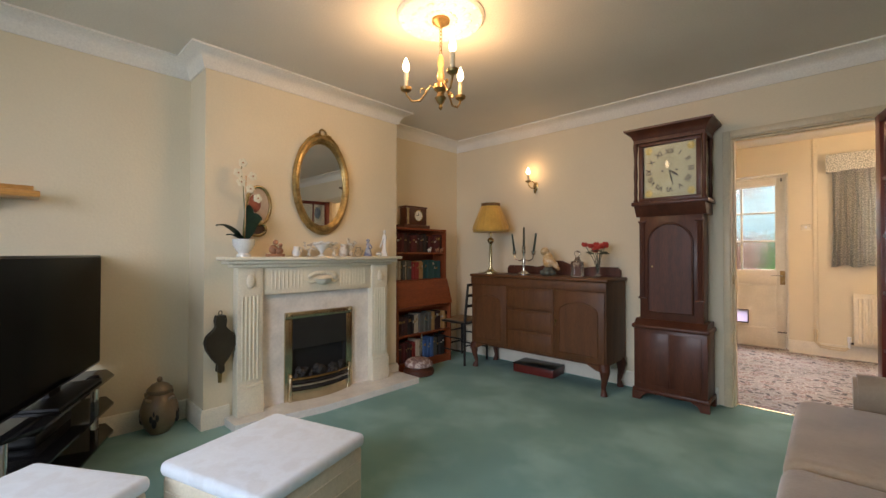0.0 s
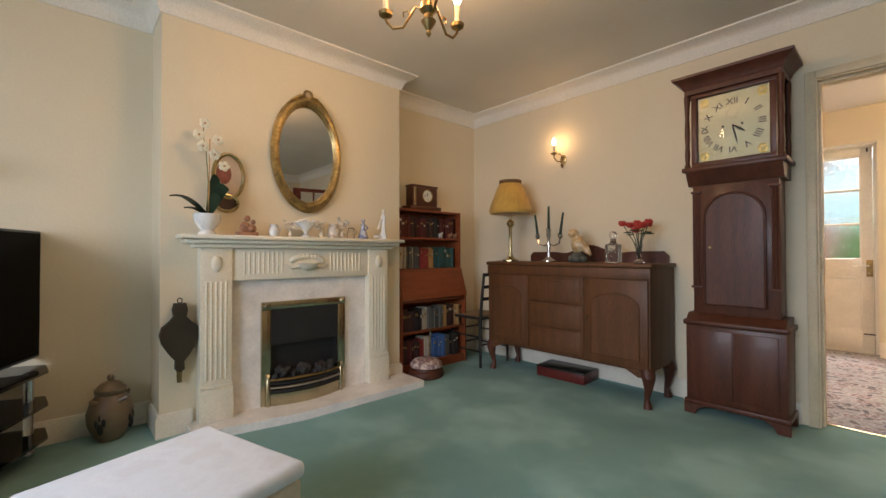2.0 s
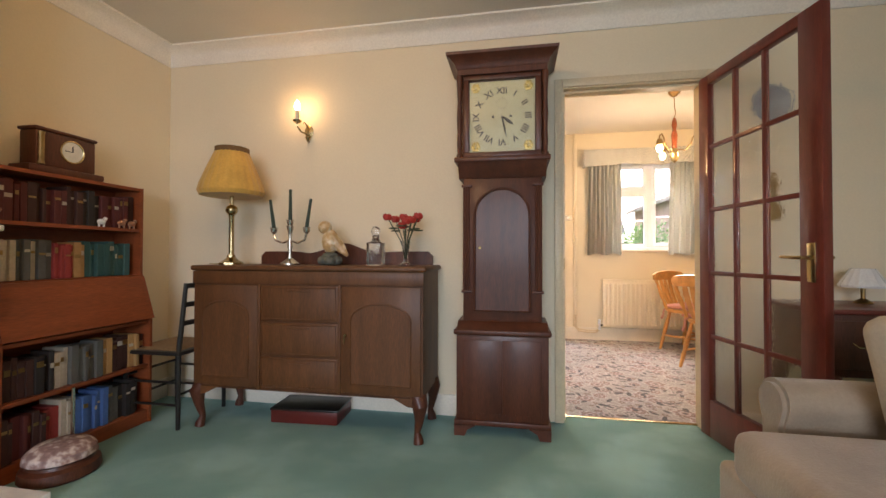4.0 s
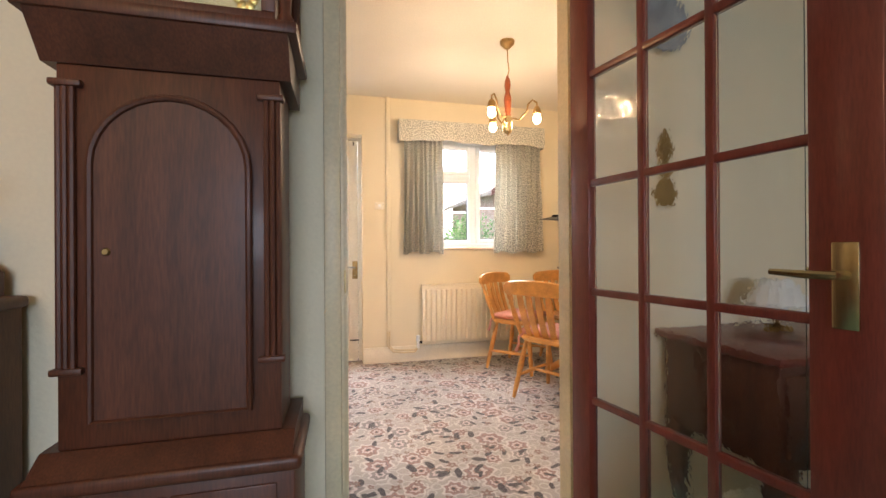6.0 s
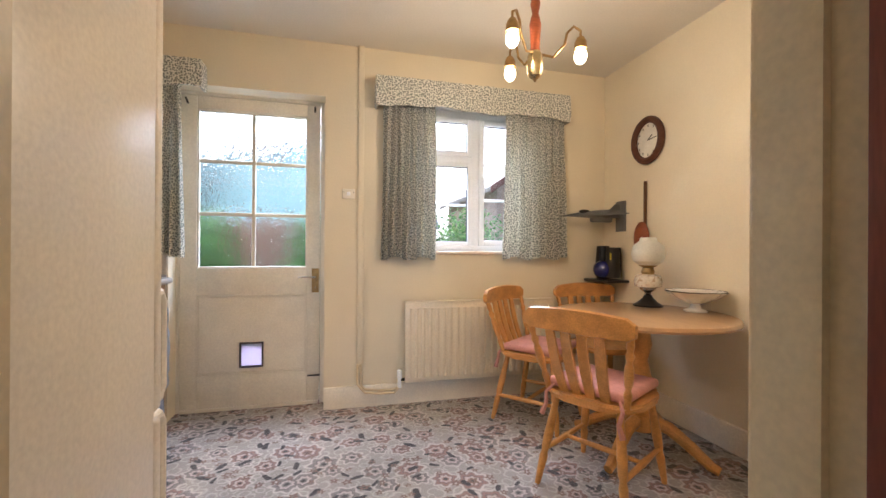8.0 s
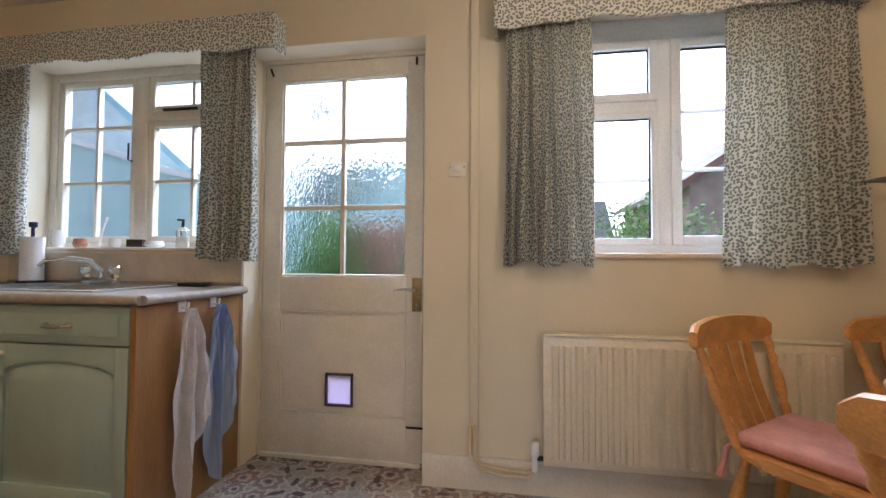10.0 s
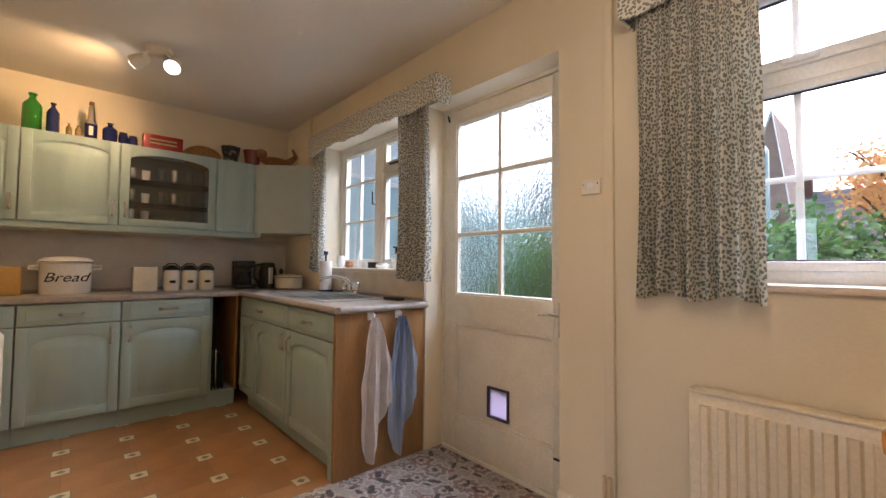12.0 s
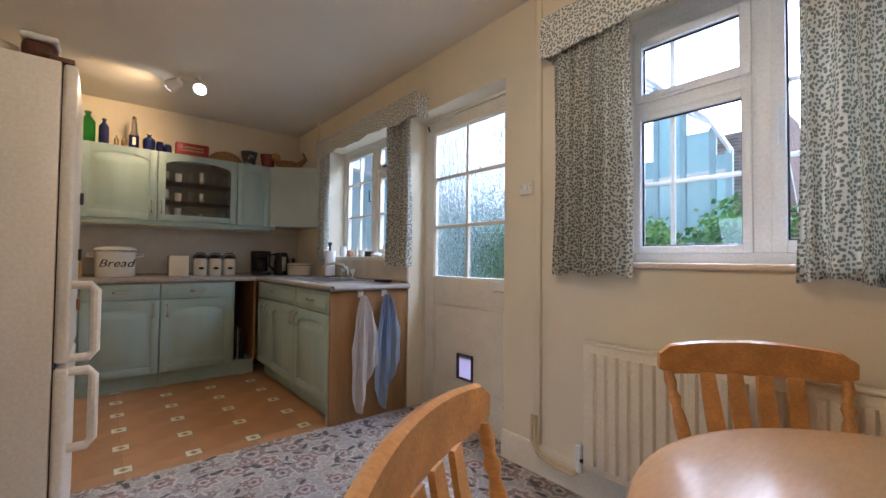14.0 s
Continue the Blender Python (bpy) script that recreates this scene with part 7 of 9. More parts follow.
def kitchen_things():
    top = 2.0305
    gb = mat("green_bottle_glass", (0.04, 0.30, 0.03), 0.05, trans=0.6, var=0.05)
    bb = mat("cobalt_glass", (0.012, 0.018, 0.09), 0.06, var=0.1, coat=0.3)
    cb = mat("amber_clear_glass", (0.5, 0.36, 0.14), 0.05, trans=0.5, var=0.1)
    for y, h, r, m, l in ((5.335, 0.265, 0.052, gb, "broad green glass bottle on the wall cupboard"), (5.44, 0.225, 0.036, bb, "dark blue glass bottle on the wall cupboard"), (5.525, 0.10, 0.017, cb, "tiny amber bottle on the wall cupboard"), (5.575, 0.095, 0.018, cb, "tiny amber bottle on the wall cupboard"), (5.755, 0.155, 0.046, bb, "squat cobalt blue bottle on the wall cupboard")):
        bottle(-2.87, y, top, h, r, m, l, 0.22)
    t = thing("spirit_bottle", "tall clear and blue labelled bottle on the wall cupboard", "bottle", -2.87, 5.645, top)
    part("glass", lathe(B(), [(0.036, 0), (0.037, 0.13), (0.024, 0.16), (0.020, 0.24), (0.015, 0.25), (0.015, 0.262)], seg=18), SILVER, t)
    part("label", lathe(B(), [(0.0378, 0.012), (0.0378, 0.12)], seg=18), bb, t, "dark blue label")
    part("lettering_bar", boxb(0.0375, 0.039, -0.012, 0.012, 0.035, 0.10), PORC, t)
    part("cap", lathe(B(), [(0.015, 0.2625), (0.016, 0.275), (0.012, 0.29)], seg=12), mat("brown_cork", (0.20, 0.09, 0.04), 0.7), t)
    for y, h in ((5.835, 0.10), (5.895, 0.085)):
        single("glass_jar", lathe(B(), [(0.03, 0), (0.031, h * .8), (0.026, h * .85), (0.026, h)], seg=14), bb, "small dark blue glass jar on the wall cupboard", "jar", pose(-2.87, y, top))
    t = thing("tea_tin", "red rectangular tin with gold lettering on the wall cupboard", "tin", -2.88, 6.09, top)
    t.scale = (1.0, 1.12, 1.2)
    part("tin_body", boxb(-0.05, 0.05, -0.12, 0.12, 0, 0.105, 0.006), mat("red_tin", (0.30, 0.02, 0.015), 0.3, var=0.15), t)
    for z in (0.065, 0.04):
        part("lettering_bar", boxb(0.0502, 0.0512, -0.08, 0.08, z, z + 0.012), BRASS, t)
    single("bread_basket", ball(B(), (0, 0, 0.0), (0.10, 0.155, 0.105), 16, 10), mat("woven_willow", (0.30, 0.16, 0.06), 0.8, var=0.3, scale=40, bump=0.8, bscale=90), "upturned domed wicker basket on the wall cupboard", "basket", pose(-2.91, 6.385, top + 0.012))
    for y, m, l in ((6.605, mat("black_pattern_pot", (0.03, 0.03, 0.035), 0.4, var=0.5, scale=30, two=(0.25, 0.24, 0.22)), "black and white patterned planter on the wall cupboard"), (6.79, mat("oxblood_glaze", (0.16, 0.02, 0.015), 0.25, var=0.2, coat=0.4), "dark red glazed planter on the wall cupboard")):
        single("planter", lathe(B(), [(0.048, 0), (0.056, 0.06), (0.066, 0.12), (0.07, 0.125), (0.06, 0.125), (0.05, 0.03)], seg=20), m, l, "planter", pose(-2.90, y, top) @ Matrix.Scale(1.18, 4))
    bm = B()
    ball(bm, (0, 0, 0.06), (0.05, 0.13, 0.045), 12, 8), ball(bm, (0.01, -0.13, 0.11), (0.04, 0.05, 0.04), 10, 8)
    tube(bm, [(0, 0.1, 0.08), (0, 0.16, 0.14), (0, 0.13, 0.2)], [0.03, 0.02, 0.008], 8)
    for q in (-0.09, -0.05, 0.06, 0.1):
        tube(bm, [(0.02, q, 0.0), (0.01, q, 0.05)], 0.012, 6)
    single("wooden_animal", bm, mat("carved_wood", (0.30, 0.14, 0.05), 0.5, var=0.25, scale=20), "carved wooden cat figure on the corner cupboard", "ornament", pose(-2.86, 7.0, top) @ Matrix.Scale(1.15, 4))
    struct("pipe", tube(B(), [(-2.46, KY - 0.04, 2.032), (-2.46, KY - 0.04, CH)], 0.014, 8), TRIM, "painted pipe rising to the ceiling")
    WZ = 0.9105
    t = thing("bread_bin", "white enamel bread crock with side handles and lid", "bread bin", -2.86, 5.545, WZ)
    t.scale = (1.16, 1.16, 1.06)
    part("body", lathe(B(), [(0.115, 0), (0.12, 0.01), (0.122, 0.20), (0.128, 0.205)], seg=32), PORC, t)
    lid = part("lid", lathe(B(), [(0.132, 0.205), (0.132, 0.218), (0.11, 0.238), (0.03, 0.25)], seg=32), PORC, t)
    part("lid_rim", tube(B(), [(0.132 * math.cos(a), 0.132 * math.sin(a), 0.212) for a in [k * 0.19635 for k in range(32)]], 0.005, 6, True), SILVER, lid)
    for s in (-1, 1):
        part("side_handle", tube(B(), [(0, s * 0.12, 0.19), (0, s * 0.165, 0.185), (0, s * 0.165, 0.165), (0, s * 0.12, 0.16)], 0.007, 6), PORC, t)
    word("Bread", 0.085, BLACK, t, Matrix.Translation((0.123, 0.0, 0.11)) @ pose(0, 0, 0, 90, 0, 90))
    single("storage_caddy", boxb(-0.07, 0.07, -0.078, 0.078, 0, 0.19, 0.008), ENAMEL, "square cream storage box on the worktop", "caddy", pose(-2.86, 6.00, WZ))
    for k in range(3):
        t = thing("storage_jar", "cream enamel storage jar with a black clip lid", "jar", -2.86, 6.18 + 0.125 * k, WZ, 0, "row of storage jars")
        t.scale = (1.15, 1.15, 1.18)
        part("body", lathe(B(), [(0.045, 0), (0.05, 0.008), (0.05, 0.125), (0.042, 0.14)], seg=24), ENAMEL, t)
        part("lid", lathe(B(), [(0.044, 0.14), (0.044, 0.155), (0.03, 0.168), (0.012, 0.175)], seg=20), BLACK, t)
        part("clip", tube(B(), [(0.0, -0.046, 0.13), (0.0, -0.05, 0.16), (0.0, -0.02, 0.185), (0.0, 0.02, 0.185), (0.0, 0.05, 0.16), (0.0, 0.046, 0.13)], 0.004, 6), BLACKM, t)
        part("name_band", lathe(B(), [(0.021, 0.0480), (0.021, 0.0515)], (0, 0, 0.062), 16, axis="x", squash=0.5), BLACKM, t, "dark oval label")
    single("carton", boxb(-0.04, 0.04, -0.06, 0.06, 0, 0.19, 0.003), mat("ochre_card", (0.45, 0.27, 0.07), 0.7, var=0.15), "ochre cardboard carton at the back of the worktop", "box", pose(-2.84, 5.265, WZ))
    t = thing("coffee_maker", "black filter coffee maker at the back of the worktop", "coffee maker", -2.90, 6.74, WZ)
    part("base", boxb(-0.08, 0.09, -0.08, 0.08, 0, 0.03, 0.008), BLACK, t)
    part("tower", boxb(-0.08, -0.02, -0.08, 0.08, 0.03, 0.25, 0.01), BLACK, t)
    part("head", boxb(-0.0195, 0.08, -0.08, 0.08, 0.19, 0.25, 0.012), BLACK, t)
    part("carafe", lathe(B(), [(0.05, 0.032), (0.06, 0.06), (0.06, 0.10), (0.045, 0.145)], (0.04, 0, 0), 18), SMOKED, t)
    t = thing("kettle", "black and steel cordless jug kettle", "kettle", -2.82, 6.93, WZ)
    part("body", lathe(B(), [(0.075, 0), (0.08, 0.02), (0.075, 0.15), (0.06, 0.22), (0.05, 0.235)], seg=24), BLACK, t)
    part("steel_band", boxb(0.066, 0.08, -0.02, 0.02, 0.04, 0.19, 0.004), STEEL, t)
    part("handle", tube(B(), [(0, -0.05, 0.22), (0, -0.12, 0.21), (0, -0.13, 0.10), (0, -0.078, 0.05)], 0.012, 8), BLACK, t)
    t = thing("casserole", "cream oval enamel casserole dish with a lid", "casserole", -2.60, 7.04, WZ)
    part("body", lathe(B(), [(0.14, 0), (0.155, 0.01), (0.16, 0.10), (0.165, 0.105)], seg=32, squash=0.72), ENAMEL, t)
    part("lid", lathe(B(), [(0.165, 0.106), (0.165, 0.118), (0.14, 0.128), (0.03, 0.132)], seg=32, squash=0.72), ENAMEL, t)
    part("rim", tube(B(), [(0.166 * math.cos(a), 0.72 * 0.166 * math.sin(a), 0.106) for a in [k * 0.19635 for k in range(32)]], 0.004, 6, True), OLDBRASS, t)
    single("pepper_mill", lathe(B(), [(0.025, 0), (0.02, 0.05), (0.026, 0.1), (0.015, 0.13), (0.022, 0.16), (0.005, 0.18)], seg=14), MAHOG, "dark wooden pepper mill on the worktop", "mill", pose(-2.92, 7.09, WZ))
    t = thing("kitchen_roll", "white kitchen roll on an upright dark blue holder", "kitchen roll", -2.05, 7.125, WZ)
    part("holder", lathe(B(), [(0.06, 0), (0.06, 0.012), (0.008, 0.016), (0.008, 0.30), (0.018, 0.305), (0.018, 0.33)], seg=18), mat("navy_plastic", (0.02, 0.03, 0.09), 0.4), t)
    part("roll", lathe(B(), [(0.05, 0.018), (0.05, 0.25), (0.012, 0.25)], seg=24), mat("tissue", (0.8, 0.8, 0.8), 0.9, bump=0.3), t)
    # window-sill clutter
    sz = 1.109
    bits = [(-2.08, 0.10, 0.035, PORC, "white china jug on the window sill"), (-1.93, 0.05, 0.035, TERRA, "small brown pot on the window sill"), (-1.70, 0.05, 0.03, PORC, "small white pot on the window sill"), (-1.45, 0.035, 0.05, PORC, "shallow white dish on the window sill"), (-1.12, 0.06, 0.06, ENAMEL, "cream bowl on the window sill")]
    for x, h, r, m, l in bits:
        single("sill_pot", lathe(B(), [(r * .7, 0), (r, h * 0.4), (r * .85, h), (r * .7, h)], seg=16), m, l, "pot", pose(x, 7.275, sz))
    t = thing("soap_dispenser", "clear soap bottle with a black pump on the window sill", "soap", -1.27, 7.27, sz)
    part("bottle", lathe(B(), [(0.032, 0), (0.034, 0.09), (0.014, 0.11)], seg=16), CUTGLASS, t)
    part("pump", tube(B(), [(0, 0, 0.11), (0, 0, 0.15), (-0.03, 0, 0.152)], 0.008, 8), BLACK, t)
    single("scrub_brush", tube(B(), [(-1.80, 7.27, sz + 0.008), (-1.78, 7.27, sz + 0.10), (-1.75, 7.27, sz + 0.17)], 0.007, 6), UPVC, "upright washing-up brush in a pot on the sill", "brush")
    single("match_box", boxb(-0.04, 0.04, -0.02, 0.02, 0, 0.045, 0.003), BLACKW, "small dark box on the window sill", "box", pose(-1.56, 7.27, sz, 0, 0, 20))
    single("scourer_tray", boxb(-0.07, 0.07, -0.03, 0.03, 0, 0.02, 0.006), BLACK, "dark pair of glasses case on the sink drainer", "case", pose(-1.05, 7.10, WZ + 0.001, 0, 0, 8))


def towel(y, z, ln, w, m, seed, label):
    hk = thing("towel_hook", "white plastic adhesive hook on the end panel", "hook", -0.868, y, z)
    part("plate", boxb(0, 0.006, -0.02, 0.02, -0.02, 0.035, 0.003), UPVC, hk)
    part("peg", tube(B(), [(0.006, 0, 0), (0.03, 0, -0.01), (0.036, 0, 0.02)], 0.006, 6), UPVC, hk)
    bm = B()
    n, rows = 28, 18
    rng = random.Random(seed)
    cols = []
    for i in range(n + 1):
        u = i / n - 0.5
        col = []
        for j in range(rows + 1):
            v = j / rows
            sp = w * (0.16 + 0.72 * min(1, v * 1.9) ** 0.8) * (1 - 0.18 * v)
            fold = 0.020 * math.sin(u * 13 + seed + 1.5 * v) * (0.35 + 0.65 * v) + 0.010 * math.sin(u * 29 + v * 5 + seed) + 0.005 * math.sin(v * 17 + u * 9)
            zz = z - 0.005 - v * ln * (0.80 + 0.20 * math.cos((u + 0.22 * math.sin(seed)) * 4.5))
            col.append(Vector((-0.868 + 0.047 + fold, y + u * sp + 0.02 * v * math.sin(seed), zz)))
        cols.append(col)
    f = [[bm.verts.new(p) for p in c] for c in cols]
    for a, b in zip(f, f[1:]):
        for j in range(rows):
            bm.faces.new((a[j], b[j], b[j + 1], a[j + 1]))
    bmesh.ops.solidify(bm, geom=bm.faces[:], thickness=0.006)
    single("tea_towel", bm, m, label, "towel")


def fridge():
    x0, x1, y0, yd, y1, H = -0.80, -0.222, KYK + 0.04, 5.328, 5.370, 1.74
    t = thing("fridge_freezer", "off-white upright fridge freezer with moulded handles", "fridge", 0, 0, 0)
    part("cabinet", boxb(x0, x1, y0, yd, 0.02, H, 0.006), FRIDGE, t)
    part("gasket", boxb(x0 + 0.015, x1 - 0.015, yd + 0.0005, yd + 0.0038, 0.06, H - 0.01), BLACK, t)
    zm = 0.715
    for z0, z1, hz0, hz1 in ((0.06, zm - 0.008, 0.43, 0.69), (zm + 0.008, H - 0.003, 0.735, 0.985)):
        d = part("door", boxb(x0, x1, yd + 0.004, y1, z0, z1, 0.012, 3), FRIDGE, t)
        hx = x1 - 0.03
        a, b = hz0, hz1
        part("handle", tube(B(), [(hx, y1 - 0.004, a), (hx, y1 + 0.05, a), (hx, y1 + 0.066, a + 0.02), (hx, y1 + 0.066, b - 0.02), (hx, y1 + 0.05, b), (hx, y1 - 0.004, b)], 0.015, 10), FRIDGE, d)
    part("top_hinge", boxb(x1 - 0.07, x1 - 0.01, yd - 0.03, y1 - 0.01, H + 0.0005, H + 0.018, 0.004), mat("brown_hinge", (0.12, 0.05, 0.03), 0.5), t)
    single("serving_tray", lathe(B(), [(0.16, 0), (0.18, 0.012), (0.185, 0.06), (0.178, 0.06), (0.17, 0.015)], seg=32), ENAMEL, "cream round tin on top of the fridge", "tin", pose(-0.47, 5.07, H + 0.0005))
    t = thing("ornament_box", "dark and white ornamental box on top of the fridge", "box", -0.29, 5.27, H + 0.0005)
    part("body", boxb(-0.05, 0.05, -0.045, 0.045, 0, 0.06, 0.02, 3), MAHOG, t)
    part("lid", boxb(-0.054, 0.054, -0.049, 0.049, 0.0605, 0.082, 0.01, 3), PORC, t)
    for k, z in enumerate((0.88, 1.09, 1.33)):
        single("fridge_magnet", boxb(-0.02, 0.02, 0, 0.012, -0.025, 0.025, 0.004), BLACK if k else TERRA, "small dark fridge magnet on the door", "magnet", pose(-0.70, y1 + 0.0005, z))


def chair(name_xy, rz, first=None):
    """A farmhouse chair facing local +y."""
    if first is not None:
        return copy_thing(first, pose(*name_xy, 0.003, 0, 0, rz))
    t = thing("dining_chair", "honey pine farmhouse chair with slatted back, at the table", "chair", *name_xy, 0.003, rz, "chairs round the table")
    t.scale = (1.05, 1.05, 0.97)
    seat = [(0.21 * math.copysign(abs(math.cos(a)) ** 0.6, math.cos(a)), 0.205 * math.copysign(abs(math.sin(a)) ** 0.6, math.sin(a))) for a in [k * math.pi / 16 for k in range(32)]]
    bm = prism(B(), seat, "z", 0.425, 0.46)
    bmesh.ops.bevel(bm, geom=[e for e in bm.edges if abs(e.verts[0].co.z - e.verts[1].co.z) < 1e-5], offset=0.012, segments=3, affect="EDGES")
    part("seat", bm, PINE, t)
    for sx in (-1, 1):
        for sy, top in ((-1, (0.14, -0.14)), (1, (0.15, 0.15))):
            a, b = (sx * 0.195, sy * 0.20 if sy > 0 else -0.215, 0.0), (sx * top[0], top[1], 0.43)
            P = [tuple(a[i] + (b[i] - a[i]) * u for i in range(3)) for u in (0, 0.12, 0.3, 0.36, 0.42, 0.55, 0.7, 0.85, 1)]
            part("leg", tube(B(), P, [0.012, 0.015, 0.019, 0.014, 0.019, 0.021, 0.019, 0.015, 0.014], 12), PINE, t)
        part("side_stretcher", tube(B(), [(sx * 0.178, -0.19, 0.16), (sx * 0.178, 0, 0.165), (sx * 0.178, 0.185, 0.17)], [0.010, 0.015, 0.010], 10), PINE, t)
    part("cross_stretcher", tube(B(), [(-0.176, 0, 0.165), (0, 0, 0.165), (0.176, 0, 0.165)], [0.010, 0.014, 0.010], 10), PINE, t)

    def yb(x, z):
        return -0.175 - 0.11 * (z - 0.45) / 0.4 + 0.55 * x * x
    n = 17
    bm, rows = B(), []
    for i in range(n):
        u = i / (n - 1) * 2 - 1
        x = u * 0.245
        zt = 0.872 - 0.022 * u * u - (0.02 if abs(u) > 0.97 else 0)
        zb = 0.762 - 0.004 * u * u + (0.018 if abs(u) > 0.9 else 0)
        y = yb(x, 0.82)
        rows.append([bm.verts.new(p) for p in ((x, y - 0.012, zb + 0.004), (x, y - 0.016, (zt + zb) / 2), (x, y - 0.014, zt - 0.006), (x, y, zt), (x, y + 0.012, zt - 0.006), (x, y + 0.012, (zt + zb) / 2), (x, y + 0.011, zb + 0.004), (x, y, zb))])
    for a, b in zip(rows, rows[1:]):
        for k in range(8):
            bm.faces.new((a[k], a[(k + 1) % 8], b[(k + 1) % 8], b[k]))
    bm.faces.new(rows[0][::-1]), bm.faces.new(rows[-1])
    part("top_rail", bm, PINE, t)
    for sx in (-1, 1):
        a, b = Vector((sx * 0.175, -0.155, 0.455)), Vector((sx * 0.222, yb(0.222, 0.78), 0.772))
        P = [a.lerp(b, u) for u in (0, 0.1, 0.2, 0.28, 0.36, 0.5, 0.62, 0.68, 0.76, 0.82, 0.9, 1)]
        part("back_post", tube(B(), P, [0.013, 0.014, 0.017, 0.011, 0.017, 0.019, 0.016, 0.011, 0.018, 0.011, 0.016, 0.012], 12), PINE, t)
    for k in range(4):
        u = -0.6 + 0.4 * k
        x0, x1 = u * 0.155, u * 0.185
        zt = 0.768
        ya, yt = -0.165 + 0.3 * x0 * x0, yb(x1, 0.78)
        bm, rr = B(), []
        for j in range(6):
            v = j / 5
            x, y, z = x0 + (x1 - x0) * v, ya + (yt - ya) * v - 0.012 * math.sin(math.pi * v), 0.455 + (zt - 0.455) * v
            hw = 0.019 + 0.004 * math.sin(math.pi * v)
            rr.append([bm.verts.new(p) for p in ((x - hw, y - 0.006, z), (x + hw, y - 0.006, z), (x + hw, y + 0.006, z), (x - hw, y + 0.006, z))])
        for p, q in zip(rr, rr[1:]):
            for k2 in range(4):
                bm.faces.new((p[k2], p[(k2 + 1) % 4], q[(k2 + 1) % 4], q[k2]))
        bm.faces.new(rr[0][::-1]), bm.faces.new(rr[-1])
        part("slat", bm, PINE, t)
    return t


def cushion(x, y, rz):
    t = thing("seat_cushion", "pink quilted tie-on cushion on the chair seat", "cushion", x, y, 0.4525, rz, "chair cushions")
    bm = boxb(-0.19, 0.19, -0.17, 0.19, 0, 0.045, 0.02, 3)
    part("pad", bm, PINK, t)
    for sx in (-1, 1):
        part("tie", tube(B(), [(sx * 0.15, -0.16, 0.02), (sx * 0.18, -0.195, -0.02), (sx * 0.17, -0.21, -0.07), (sx * 0.19, -0.215, -0.12)], [0.006, 0.009, 0.01, 0.014], 6), PINK, t)


TABLETOP = mat("varnished_pine_top", (0.62, 0.38, 0.19), 0.30, var=0.10, scale=2, fine=0.07, fscale=30, stretch=(5, 1, 5), coat=1.0)


def dining_table(x, y):
    t = thing("dining_table", "round pine pedestal table with a turned column", "table", x, y, 0.003)
    R = 0.465
    part("tabletop", lathe(B(), [(R - 0.03, 0.718), (R - 0.006, 0.722), (R, 0.734), (R - 0.006, 0.748), (R - 0.02, 0.752)], seg=64), TABLETOP, t)
    part("column", lathe(B(), [(0.075, 0.12), (0.08, 0.16), (0.06, 0.20), (0.075, 0.27), (0.085, 0.34), (0.055, 0.42), (0.04, 0.50), (0.06, 0.58), (0.05, 0.66), (0.09, 0.717)], seg=24), PINE, t)
    for k in range(4):
        a = k * math.pi / 2 + 0.5
        c, s = math.cos(a), math.sin(a)
        part("foot", tube(B(), [(c * r, s * r, z) for r, z in ((0.05, 0.17), (0.15, 0.16), (0.25, 0.10), (0.34, 0.035), (0.38, 0.022))], [0.035, 0.034, 0.03, 0.026, 0.022], 10), PINE, t)
        part("bearer", tube(B(), [(0, 0, 0.700), (c * 0.34, s * 0.34, 0.700)], 0.016, 8), PINE, t)


def wall_clock():
    t = thing("wall_clock", "oval dark wood wall clock with a white dial", "clock", KX1, 6.70, 1.862)
    part("rim", tube(B(), [(-0.02, 0.128 * math.cos(a), 0.142 * math.sin(a)) for a in [k * 0.1309 for k in range(48)]], 0.024, 10, True), MAHOG, t)
    dial = part("dial", lathe(B(), [(0.115, -0.004), (0.115, -0.014)], seg=40, axis="x", squash=1.1), mat("white_clock_dial", (0.78, 0.76, 0.70), 0.4), t, "white printed dial")
    part("bezel", tube(B(), [(-0.022, 0.112 * math.cos(a), 0.124 * math.sin(a)) for a in [k * 0.1309 for k in range(48)]], 0.004, 6, True), BRASS, t)
    for k in range(12):
        a = radians(30 * k)
        part("hour_mark", boxb(-0.0155, -0.0142, 0.095 * math.sin(a) - 0.003, 0.095 * math.sin(a) + 0.003, 0.10 * math.cos(a) - 0.008, 0.10 * math.cos(a) + 0.008), BLACK, dial)
    part("hour_hand", tube(B(), [(-0.018, 0, 0), (-0.018, -0.04, 0.03)], 0.003, 6), BLACK, dial)
    part("minute_hand", tube(B(), [(-0.020, 0, 0), (-0.020, -0.085, 0.008)], 0.0025, 6), BLACK, dial)


